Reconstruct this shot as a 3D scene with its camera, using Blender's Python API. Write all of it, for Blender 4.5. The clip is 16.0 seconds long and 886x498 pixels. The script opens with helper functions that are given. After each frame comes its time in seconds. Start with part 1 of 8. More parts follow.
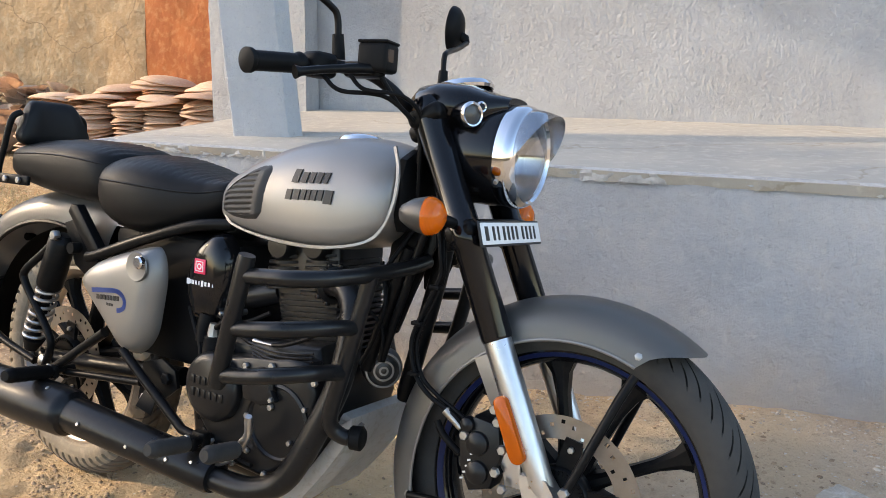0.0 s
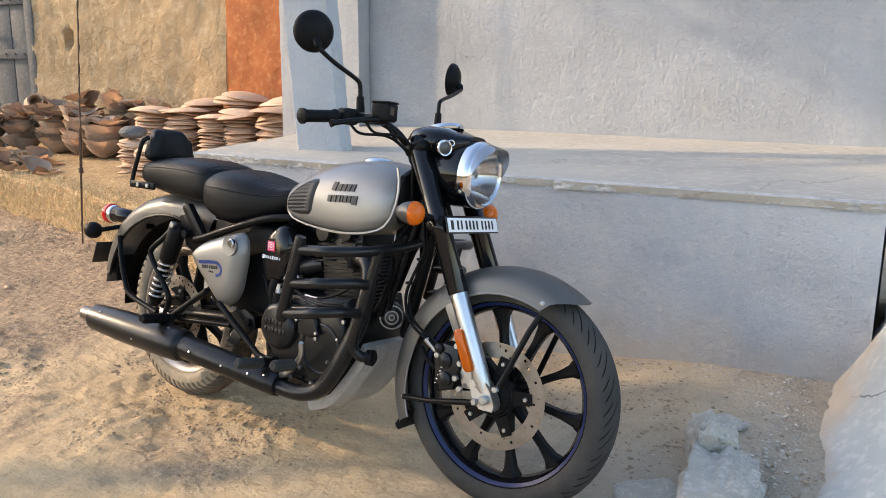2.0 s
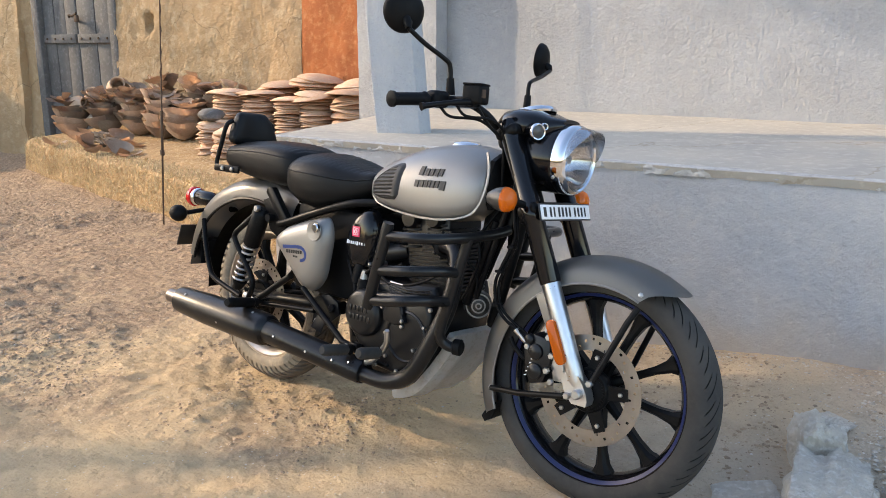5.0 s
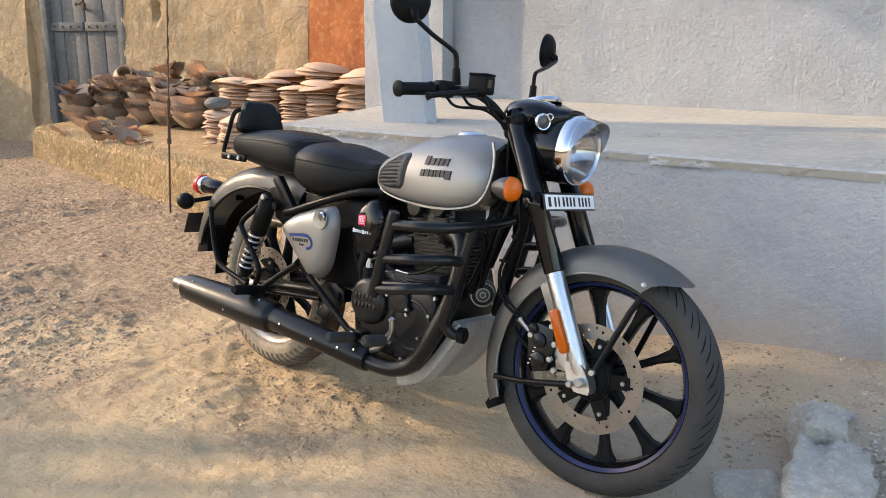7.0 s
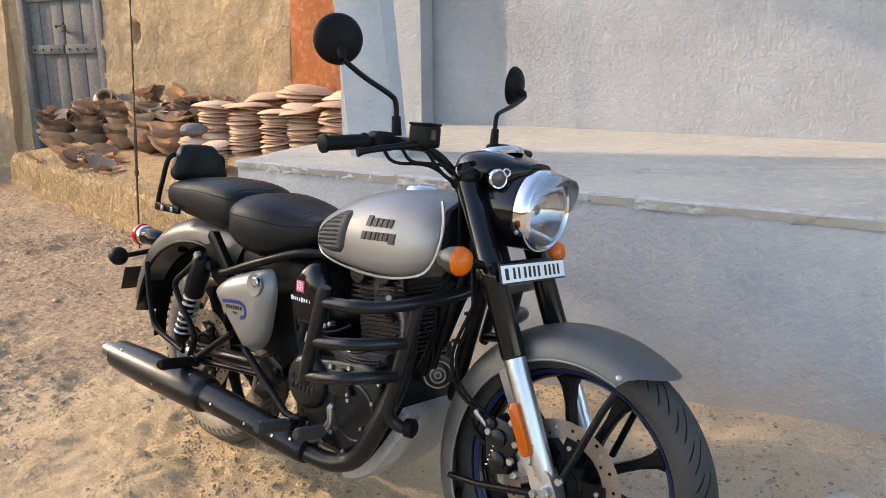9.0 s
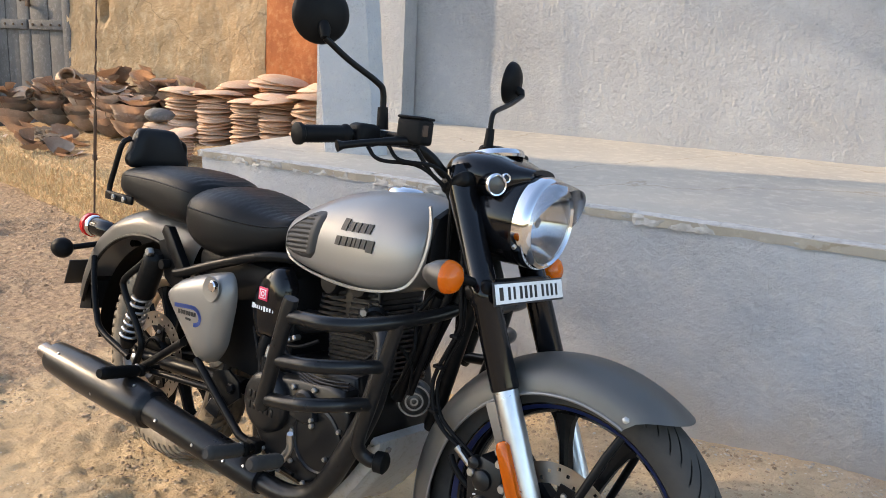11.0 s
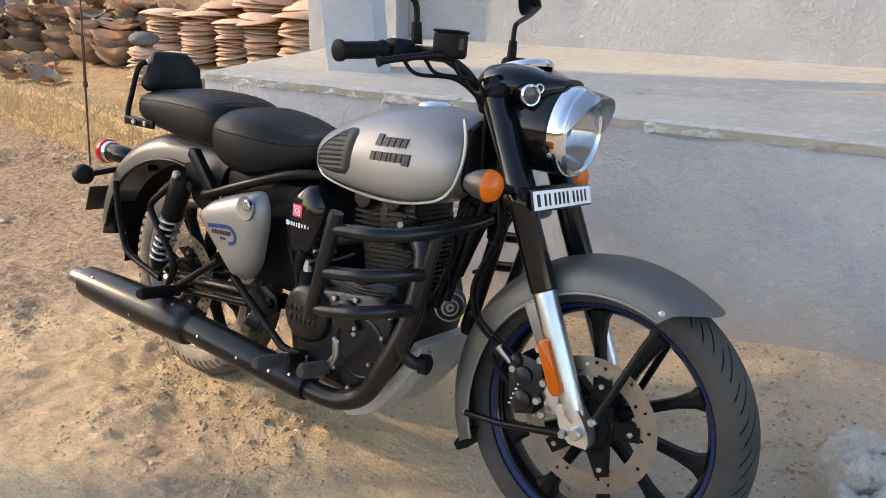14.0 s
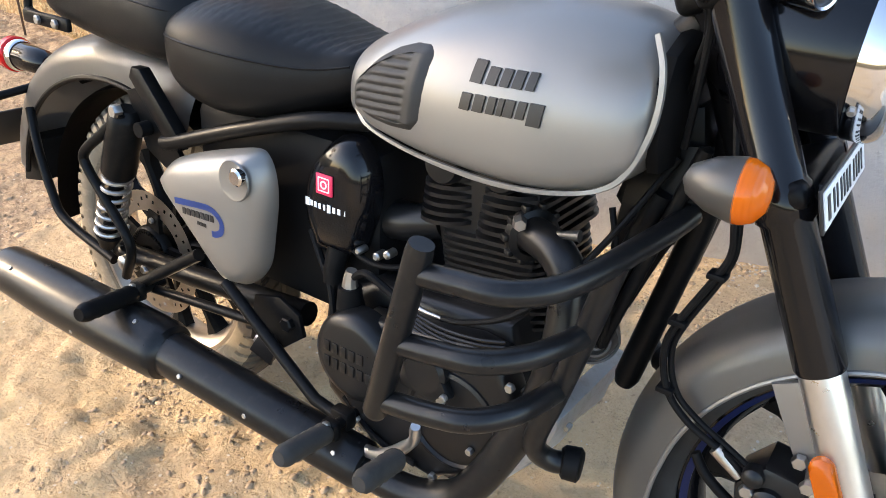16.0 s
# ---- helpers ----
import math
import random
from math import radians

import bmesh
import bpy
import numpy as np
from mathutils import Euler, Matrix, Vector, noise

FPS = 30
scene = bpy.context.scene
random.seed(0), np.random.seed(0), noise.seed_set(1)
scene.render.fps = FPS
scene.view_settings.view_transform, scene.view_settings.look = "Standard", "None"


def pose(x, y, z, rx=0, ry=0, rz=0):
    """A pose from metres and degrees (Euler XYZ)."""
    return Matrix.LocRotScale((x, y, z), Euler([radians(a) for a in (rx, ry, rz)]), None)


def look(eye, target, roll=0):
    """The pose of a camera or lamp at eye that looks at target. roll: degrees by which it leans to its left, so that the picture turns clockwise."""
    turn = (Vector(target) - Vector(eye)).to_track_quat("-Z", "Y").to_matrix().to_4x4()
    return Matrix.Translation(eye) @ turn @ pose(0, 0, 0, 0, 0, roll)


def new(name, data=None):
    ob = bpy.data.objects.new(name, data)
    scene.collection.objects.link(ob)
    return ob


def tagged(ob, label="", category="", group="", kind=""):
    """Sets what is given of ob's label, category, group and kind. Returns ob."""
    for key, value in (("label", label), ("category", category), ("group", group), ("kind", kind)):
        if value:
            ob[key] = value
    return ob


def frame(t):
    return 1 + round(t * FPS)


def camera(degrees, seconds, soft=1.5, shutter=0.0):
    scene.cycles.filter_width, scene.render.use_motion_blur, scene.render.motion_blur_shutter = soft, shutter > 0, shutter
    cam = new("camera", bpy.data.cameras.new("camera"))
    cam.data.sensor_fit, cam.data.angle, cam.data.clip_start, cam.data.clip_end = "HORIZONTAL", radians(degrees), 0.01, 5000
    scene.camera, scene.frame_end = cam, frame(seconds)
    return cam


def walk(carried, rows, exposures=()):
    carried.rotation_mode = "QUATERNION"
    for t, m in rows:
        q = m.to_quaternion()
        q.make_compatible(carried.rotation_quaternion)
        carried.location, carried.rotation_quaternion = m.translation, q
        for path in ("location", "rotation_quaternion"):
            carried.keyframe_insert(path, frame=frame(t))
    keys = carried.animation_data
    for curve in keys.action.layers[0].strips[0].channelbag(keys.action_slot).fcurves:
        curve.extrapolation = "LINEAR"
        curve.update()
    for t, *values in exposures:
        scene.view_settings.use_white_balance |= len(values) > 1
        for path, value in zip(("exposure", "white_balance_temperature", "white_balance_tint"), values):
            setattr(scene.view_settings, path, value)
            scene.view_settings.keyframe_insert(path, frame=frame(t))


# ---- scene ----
cam = camera(57.0, 16.0, soft=0.9)
PATH = [
    (0, (-0.343, 0.462, 1.067), (-1.353, 2.137, 0.651), 0.72),
    (0.5, (0.196, -0.041, 1.187), (-0.96, 1.548, 0.814), -0.09),
    (1.0, (0.286, -0.107, 1.214), (-0.883, 1.471, 0.835), -0.37),
    (1.5, (0.283, -0.103, 1.202), (-0.871, 1.482, 0.807), 0.13),
    (2.0, (0.269, -0.098, 1.199), (-0.875, 1.489, 0.782), 0.52),
    (2.5, (0.276, -0.105, 1.202), (-0.869, 1.48, 0.778), 0.64),
    (3.0, (0.286, -0.113, 1.201), (-0.866, 1.467, 0.784), 0.53),
    (3.5, (0.286, -0.113, 1.198), (-0.878, 1.458, 0.779), 0.32),
    (4.0, (0.275, -0.104, 1.197), (-0.913, 1.444, 0.759), -0.01),
    (4.5, (0.202, -0.088, 1.191), (-1.027, 1.423, 0.737), -0.17),
    (4.7, (0.174, -0.08, 1.199), (-1.076, 1.412, 0.742), -0.16),
    (6.8, (0.163, -0.099, 1.199), (-1.123, 1.358, 0.727), 0.38),
    (7.0, (0.183, -0.096, 1.2), (-1.086, 1.371, 0.715), 0.33),
    (7.5, (0.259, -0.053, 1.232), (-0.965, 1.442, 0.716), -0.2),
    (8.0, (0.242, 0.12, 1.243), (-0.987, 1.608, 0.72), -1.34),
    (8.5, (0.165, 0.234, 1.253), (-1.105, 1.695, 0.749), -1.67),
    (9.0, (0.058, 0.298, 1.277), (-1.232, 1.754, 0.813), -0.67),
    (9.5, (-0.033, 0.321, 1.266), (-1.306, 1.796, 0.812), 0.62),
    (9.7, (-0.049, 0.335, 1.25), (-1.308, 1.823, 0.801), 1.07),
    (11.8, (-0.151, 0.478, 1.243), (-1.387, 1.983, 0.788), 3.16),
    (12.0, (-0.152, 0.472, 1.245), (-1.397, 1.972, 0.799), 3.18),
    (12.5, (-0.149, 0.462, 1.247), (-1.406, 1.957, 0.817), 3.43),
    (13.0, (-0.146, 0.454, 1.245), (-1.396, 1.952, 0.804), 3.34),
    (13.5, (-0.144, 0.419, 1.245), (-1.36, 1.921, 0.73), 2.47),
    (14.0, (-0.177, 0.31, 1.241), (-1.328, 1.812, 0.594), 1.07),
    (14.5, (-0.343, 0.38, 1.216), (-1.42, 1.883, 0.454), -0.25),
    (15.0, (-0.468, 0.508, 1.27), (-1.497, 2.015, 0.452), -0.85),
    (15.5, (-0.677, 0.682, 1.245), (-1.692, 2.16, 0.359), -0.88),
    (16.0, (-0.893, 0.895, 1.2), (-1.915, 2.267, 0.164), -1.46),
]
EXPOSURE = 1.86
walk(cam, [(t, look(eye, target, roll)) for t, eye, target, roll in PATH], [(t, EXPOSURE + e, 6950, 13) for t, e in ((0.0, 0.0), (14.0, 0.0), (15.0, 0.25), (16.0, 0.55))])

# world, sun, exposure
SUN_AZ, SUN_EL = 21.0, 22.0
world = bpy.data.worlds.new("sky")
scene.world = world
world.use_nodes = True
wn = world.node_tree
sky = wn.nodes.new("ShaderNodeTexSky")
sky.sky_type = "NISHITA"
sky.sun_disc = False
sky.sun_elevation = radians(SUN_EL)
sky.sun_rotation = radians(270 - SUN_AZ)
sky.air_density, sky.dust_density, sky.ozone_density = 1.0, 1.1, 1.0
wn.nodes["Background"].inputs[1].default_value = 0.15
wn.links.new(sky.outputs[0], wn.nodes["Background"].inputs[0])
sun_data = bpy.data.lights.new("sun", "SUN")
sun_data.energy, sun_data.angle, sun_data.color = 1.6, radians(0.7), (1.0, 0.80, 0.55)
sun = new("sun", sun_data)
sun.matrix_world = look((-math.cos(radians(SUN_AZ)) * math.cos(radians(SUN_EL)), -math.sin(radians(SUN_AZ)) * math.cos(radians(SUN_EL)), math.sin(radians(SUN_EL))), (0, 0, 0))

# ---- materials ----
def material(name, base, rough=0.7, metal=0.0, second=None, third=None, scale=3.0, fine=60.0, mix=0.5, bump=0.3, bump_scale=80.0, dist=0.004,
             rough_var=0.1, coat=0.0, coarse_bump=0.0, coarse_scale=8.0, coarse_dist=0.02, per_object=0.0, per_island=0.0, ior=1.45, sheen=0.0, spec=0.5, mask=0.0):
    m = bpy.data.materials.new(name)
    m.use_nodes = True
    nt = m.node_tree
    b = nt.nodes["Principled BSDF"]
    lk = nt.links.new
    b.inputs["Roughness"].default_value = rough
    b.inputs["Metallic"].default_value = metal
    b.inputs["IOR"].default_value = ior
    b.inputs["Specular IOR Level"].default_value = spec
    b.inputs["Coat Weight"].default_value = coat
    b.inputs["Coat Roughness"].default_value = 0.08
    b.inputs["Sheen Weight"].default_value = sheen
    tc = nt.nodes.new("ShaderNodeTexCoord")
    src = tc.outputs["Object"]
    base = (*base, 1.0)
    col = nt.nodes.new("ShaderNodeRGB")
    col.outputs[0].default_value = base
    out = col.outputs[0]

    def noise_node(sc, detail=6.0, ro=0.6):
        n = nt.nodes.new("ShaderNodeTexNoise")
        n.inputs["Scale"].default_value = sc
        n.inputs["Detail"].default_value = detail
        n.inputs["Roughness"].default_value = ro
        lk(src, n.inputs["Vector"])
        return n

    def ramp(fac, lo, hi):
        r = nt.nodes.new("ShaderNodeMapRange")
        r.inputs["From Min"].default_value, r.inputs["From Max"].default_value = lo, hi
        lk(fac, r.inputs["Value"])
        return r.outputs[0]

    def mixed(fac, a, bcol, weight=1.0):
        x = nt.nodes.new("ShaderNodeMix")
        x.data_type = "RGBA"
        if weight != 1.0:
            mu = nt.nodes.new("ShaderNodeMath")
            mu.operation = "MULTIPLY"
            mu.inputs[1].default_value = weight
            lk(fac, mu.inputs[0])
            fac = mu.outputs[0]
        lk(fac, x.inputs[0])
        lk(a, x.inputs[6])
        if isinstance(bcol, tuple):
            x.inputs[7].default_value = (*bcol, 1.0)
        else:
            lk(bcol, x.inputs[7])
        return x.outputs[2]

    if second:
        out = mixed(ramp(noise_node(scale).outputs[0], 0.38, 0.66), out, second, mix * 1.6 if mix < 0.6 else 1.0)
    if third:
        out = mixed(ramp(noise_node(fine, 4.0).outputs[0], 0.5, 0.72), out, third, 0.8)
    if per_object or per_island:
        if per_object:
            info = nt.nodes.new("ShaderNodeObjectInfo")
            rnd, amount = info.outputs["Random"], per_object
        else:
            info = nt.nodes.new("ShaderNodeNewGeometry")
            rnd, amount = info.outputs["Random Per Island"], per_island
        h = nt.nodes.new("ShaderNodeHueSaturation")
        mr = nt.nodes.new("ShaderNodeMapRange")
        mr.inputs["To Min"].default_value, mr.inputs["To Max"].default_value = 1.0 - amount, 1.0 + amount
        lk(rnd, mr.inputs["Value"])
        lk(mr.outputs[0], h.inputs["Value"])
        lk(out, h.inputs["Color"])
        out = h.outputs[0]
    lk(out, b.inputs["Base Color"])
    if rough_var:
        mr = nt.nodes.new("ShaderNodeMapRange")
        mr.inputs["To Min"].default_value, mr.inputs["To Max"].default_value = max(0.02, rough - rough_var), min(1.0, rough + rough_var)
        lk(noise_node(fine * 0.3, 5.0).outputs[0], mr.inputs["Value"])
        lk(mr.outputs[0], b.inputs["Roughness"])
    normal = None
    if coarse_bump:
        bp = nt.nodes.new("ShaderNodeBump")
        bp.inputs["Strength"].default_value, bp.inputs["Distance"].default_value = coarse_bump, coarse_dist
        lk(noise_node(coarse_scale, 5.0).outputs[0], bp.inputs["Height"])
        normal = bp.outputs[0]
    if bump:
        bp = nt.nodes.new("ShaderNodeBump")
        bp.inputs["Strength"].default_value, bp.inputs["Distance"].default_value = bump, dist
        lk(noise_node(bump_scale, 8.0, 0.65).outputs[0], bp.inputs["Height"])
        if mask:
            mm = nt.nodes.new("ShaderNodeMath")
            mm.operation = "MULTIPLY"
            mm.inputs[1].default_value = bump
            lk(ramp(noise_node(mask, 3.0).outputs[0], 0.34, 0.58), mm.inputs[0])
            lk(mm.outputs[0], bp.inputs["Strength"])
        if normal:
            lk(normal, bp.inputs["Normal"])
        normal = bp.outputs[0]
    if normal:
        lk(normal, b.inputs["Normal"])
    return m


def plaster_material(name, base, second, third, grit=1.0, smooth_scale=1.3, stain=0.35):
    """Hand-trowelled limewash: grit in patches, drips, smooth areas and faint stains."""
    m = material(name, base, 0.85, 0, second, third, 1.1, 19.0, 0.5, 0.0, rough_var=0.06)
    nt = m.node_tree
    lk = nt.links.new
    tc = nt.nodes.new("ShaderNodeTexCoord")

    def layer(scale, detail, ro, lo, hi, stretch=(1, 1, 1)):
        mp = nt.nodes.new("ShaderNodeMapping")
        mp.inputs["Scale"].default_value = stretch
        lk(tc.outputs["Object"], mp.inputs["Vector"])
        n = nt.nodes.new("ShaderNodeTexNoise")
        n.inputs["Scale"].default_value, n.inputs["Detail"].default_value, n.inputs["Roughness"].default_value = scale, detail, ro
        lk(mp.outputs[0], n.inputs["Vector"])
        r = nt.nodes.new("ShaderNodeMapRange")
        r.inputs["From Min"].default_value, r.inputs["From Max"].default_value = lo, hi
        lk(n.outputs[0], r.inputs["Value"])
        return r.outputs[0]

    # damp stains and rubbed streaks of an older, darker coat
    bs = nt.nodes["Principled BSDF"]
    under = bs.inputs["Base Color"].links[0].from_socket
    for fac, tone, amount in ((layer(1.7, 9.0, 0.72, 0.50, 0.66), (0.27, 0.275, 0.285), stain), (layer(5.0, 8.0, 0.75, 0.56, 0.70, (1, 1, 0.45)), (0.50, 0.495, 0.485), stain * 0.8), (layer(60.0, 4.0, 0.7, 0.60, 0.70), (0.22, 0.22, 0.22), stain)):
        k = nt.nodes.new("ShaderNodeMath")
        k.operation = "MULTIPLY"
        k.inputs[1].default_value = amount
        lk(fac, k.inputs[0])
        x = nt.nodes.new("ShaderNodeMix")
        x.data_type = "RGBA"
        x.inputs[7].default_value = (*tone, 1.0)
        lk(k.outputs[0], x.inputs[0])
        lk(under, x.inputs[6])
        under = x.outputs[2]
    lk(under, bs.inputs["Base Color"])
    normal = None
    for height, patch, strength, dist in ((layer(4.0, 4.0, 0.5, 0.0, 1.0), None, 0.3, 0.03), (layer(24.0, 5.0, 0.6, 0.35, 0.75, (1, 1, 0.6)), layer(smooth_scale, 4.0, 0.6, 0.0, 0.9), 0.8 * grit, 0.010),
                                          (layer(46.0, 7.0, 0.70, 0.3, 0.75, (1, 1, 0.8)), layer(smooth_scale * 1.4, 4.0, 0.65, 0.0, 0.8), 1.0 * grit, 0.018)):
        b = nt.nodes.new("ShaderNodeBump")
        b.inputs["Strength"].default_value, b.inputs["Distance"].default_value = strength, dist
        lk(height, b.inputs["Height"])
        if patch is not None:
            mu = nt.nodes.new("ShaderNodeMath")
            mu.operation = "MULTIPLY"
            mu.inputs[1].default_value = strength
            lk(patch, mu.inputs[0])
            lk(mu.outputs[0], b.inputs["Strength"])
        if normal is not None:
            lk(normal, b.inputs["Normal"])
        normal = b.outputs[0]
    lk(normal, nt.nodes["Principled BSDF"].inputs["Normal"])
    return m


def dirt_material():
    """Trodden yellow sand with patches of brown cloddy soil, crumbs and pale grit."""
    m = bpy.data.materials.new("dry_dirt")
    m.use_nodes = True
    nt = m.node_tree
    lk = nt.links.new
    bs = nt.nodes["Principled BSDF"]
    bs.inputs["Roughness"].default_value = 0.95
    bs.inputs["Specular IOR Level"].default_value = 0.2
    tc = nt.nodes.new("ShaderNodeTexCoord")

    def noise_of(scale, detail, ro=0.6):
        n = nt.nodes.new("ShaderNodeTexNoise")
        n.inputs["Scale"].default_value, n.inputs["Detail"].default_value, n.inputs["Roughness"].default_value = scale, detail, ro
        lk(tc.outputs["Object"], n.inputs["Vector"])
        return n.outputs[0]

    def ranged(v, lo, hi, a=0.0, b=1.0):
        r = nt.nodes.new("ShaderNodeMapRange")
        for k, x in zip(("From Min", "From Max", "To Min", "To Max"), (lo, hi, a, b)):
            r.inputs[k].default_value = x
        lk(v, r.inputs["Value"])
        return r.outputs[0]

    def maths(op, a, b):
        n = nt.nodes.new("ShaderNodeMath")
        n.operation = op
        for k, x in enumerate((a, b)):
            if isinstance(x, float):
                n.inputs[k].default_value = x
            else:
                lk(x, n.inputs[k])
        return n.outputs[0]

    def blend(fac, a, b):
        x = nt.nodes.new("ShaderNodeMix")
        x.data_type = "RGBA"
        lk(fac, x.inputs[0])
        for k, c in ((6, a), (7, b)):
            if isinstance(c, tuple):
                x.inputs[k].default_value = (*c, 1.0)
            else:
                lk(c, x.inputs[k])
        return x.outputs[2]

    sep = nt.nodes.new("ShaderNodeSeparateXYZ")
    lk(tc.outputs["Object"], sep.inputs[0])
    # brown soil lies thick in the yard before the bench, thin where people walk
    yard = ranged(sep.outputs[0], -2.2, -4.0, -0.06, 0.20)
    soil = ranged(maths("ADD", noise_of(1.25, 9.0, 0.68), yard), 0.47, 0.64)
    crumbs = ranged(noise_of(34.0, 6.0, 0.66), 0.44, 0.60)
    fine = ranged(noise_of(150.0, 3.0), 0.35, 0.68)
    col = blend(ranged(noise_of(4.5, 6.0), 0.35, 0.68), (0.66, 0.475, 0.27), (0.57, 0.41, 0.245))
    # grey dust towards the plinth and ramp, with shade's dull tone mixed in
    col = blend(maths("MULTIPLY", ranged(maths("ADD", sep.outputs[0], ranged(noise_of(1.8, 6.0), 0.3, 0.7, -0.5, 0.5)), -1.5, -0.5), 0.75), col, (0.53, 0.45, 0.36))
    brown = blend(crumbs, (0.25, 0.165, 0.11), (0.46, 0.32, 0.20))
    col = blend(maths("MULTIPLY", soil, 0.90), col, brown)
    col = blend(maths("MULTIPLY", ranged(noise_of(60.0, 6.0, 0.75), 0.56, 0.66), 0.45), col, (0.24, 0.165, 0.105))
    col = blend(maths("MULTIPLY", fine, 0.22), col, (0.70, 0.57, 0.40))
    vor = nt.nodes.new("ShaderNodeTexVoronoi")
    vor.inputs["Scale"].default_value = 70.0
    lk(tc.outputs["Object"], vor.inputs["Vector"])
    seps = nt.nodes.new("ShaderNodeSeparateColor")
    lk(vor.outputs["Color"], seps.inputs[0])
    speck = maths("MULTIPLY", ranged(vor.outputs["Distance"], 0.30, 0.16), ranged(seps.outputs[0], 0.90, 0.92))
    col = blend(maths("MULTIPLY", speck, 0.7), col, (0.72, 0.66, 0.56))
    lk(col, bs.inputs["Base Color"])
    cl = nt.nodes.new("ShaderNodeTexVoronoi")
    cl.feature = "SMOOTH_F1"
    cl.inputs["Scale"].default_value, cl.inputs["Randomness"].default_value = 27.0, 1.0
    lk(tc.outputs["Object"], cl.inputs["Vector"])
    normal = None
    for height, weight, dist in ((noise_of(9.0, 5.0, 0.6), 0.9, 0.05), (maths("MULTIPLY", cl.outputs["Distance"], ranged(soil, 0.0, 1.0, 0.15, 1.0)), -0.85, 0.03), (noise_of(38.0, 7.0, 0.70), 0.9, 0.026), (noise_of(150.0, 4.0, 0.65), 0.7, 0.006)):
        b = nt.nodes.new("ShaderNodeBump")
        b.inputs["Strength"].default_value, b.inputs["Distance"].default_value = abs(weight), dist
        b.invert = weight < 0
        lk(height, b.inputs["Height"])
        if normal is not None:
            lk(normal, b.inputs["Normal"])
        normal = b.outputs[0]
    lk(normal, bs.inputs["Normal"])
    return m


DIRT = dirt_material()
PLASTER = plaster_material("grey_limewash", (0.385, 0.388, 0.395), (0.355, 0.361, 0.372), (0.42, 0.42, 0.415))
PLASTER_SMOOTH = plaster_material("blue_grey_limewash", (0.43, 0.436, 0.448), (0.375, 0.382, 0.395), (0.46, 0.455, 0.44), 0.8, 2.2)
PLATFORM_TOP = material("worn_stone_floor", (0.42, 0.38, 0.315), 0.85, 0, (0.32, 0.295, 0.26), (0.50, 0.45, 0.37), 1.6, 22.0, 0.5, 0.5, 45.0, 0.006, 0.08, coarse_bump=0.35, coarse_scale=7.0)
CHIPPED = material("chipped_cement_edge", (0.48, 0.46, 0.425), 0.9, 0, (0.29, 0.275, 0.255), (0.50, 0.48, 0.45), 22.0, 60.0, 0.5, 0.6, 60.0, 0.01, 0.05, per_object=0.08)
MUD = material("yellow_mud_plaster", (0.42, 0.285, 0.155), 0.92, 0, (0.30, 0.205, 0.112), (0.51, 0.39, 0.245), 1.6, 11.0, 0.5, 0.8, 26.0, 0.02, 0.05, coarse_bump=0.8, coarse_scale=5.0, coarse_dist=0.06)
ORANGE = material("orange_ochre_plaster", (0.46, 0.145, 0.042), 0.9, 0, (0.34, 0.10, 0.032), (0.54, 0.235, 0.09), 3.0, 20.0, 0.5, 0.5, 35.0, 0.012, 0.05, coarse_bump=0.5, coarse_scale=8.0, coarse_dist=0.04)
STRAW = material("straw_mud", (0.43, 0.272, 0.125), 0.95, 0, (0.27, 0.165, 0.08), (0.66, 0.53, 0.32), 5.0, 40.0, 0.5, 0.9, 45.0, 0.02, 0.03, coarse_bump=0.8, coarse_scale=16.0, coarse_dist=0.05)
STALK = material("straw_stalk", (0.52, 0.38, 0.195), 0.8, 0, None, None, bump=0.0, per_island=0.25)
CLAY = material("fired_clay", (0.60, 0.41, 0.28), 0.85, 0, (0.52, 0.32, 0.20), (0.66, 0.49, 0.36), 6.0, 40.0, 0.5, 0.3, 90.0, 0.003, 0.06, per_object=0.2)
CLAY_DARK = material("fired_clay_sooty", (0.54, 0.41, 0.31), 0.88, 0, (0.42, 0.30, 0.22), (0.60, 0.46, 0.36), 7.0, 40.0, 0.5, 0.3, 90.0, 0.003, 0.06, per_object=0.42)
OLD_WOOD = material("grey_weathered_wood", (0.125, 0.12, 0.115), 0.85, 0, (0.08, 0.076, 0.072), (0.18, 0.175, 0.17), 3.0, 30.0, 0.5, 0.5, 40.0, 0.006, 0.06)
RUST = material("rusty_iron", (0.11, 0.07, 0.045), 0.8, 0.4, (0.07, 0.05, 0.04), None, 20.0, 60.0, 0.5, 0.3, 120.0, 0.002)
CONCRETE = material("pale_broken_concrete", (0.64, 0.565, 0.46), 0.92, 0, (0.46, 0.42, 0.36), (0.76, 0.72, 0.66), 11.0, 55.0, 0.5, 1.0, 60.0, 0.022, 0.04, coarse_bump=0.8, coarse_scale=18.0, coarse_dist=0.025)
RAMP = material("grey_green_concrete", (0.45, 0.445, 0.405), 0.9, 0, (0.38, 0.375, 0.345), (0.60, 0.57, 0.51), 3.2, 26.0, 0.5, 0.5, 50.0, 0.008, 0.05, coarse_bump=0.3, coarse_scale=12.0, coarse_dist=0.02)
EARTH_LUMP = material("dark_earth", (0.13, 0.10, 0.075), 0.95, 0, (0.08, 0.06, 0.045), None, 14.0, 60.0, 0.5, 0.8, 60.0, 0.01)
LEAF = material("dusty_leaf", (0.06, 0.09, 0.03), 0.7, 0, None, None, bump=0.0, per_island=0.3)
BARK = material("grey_bark", (0.16, 0.13, 0.10), 0.95, 0, (0.10, 0.08, 0.06), None, 9.0, 40.0, 0.5, 0.6, 40.0, 0.01)


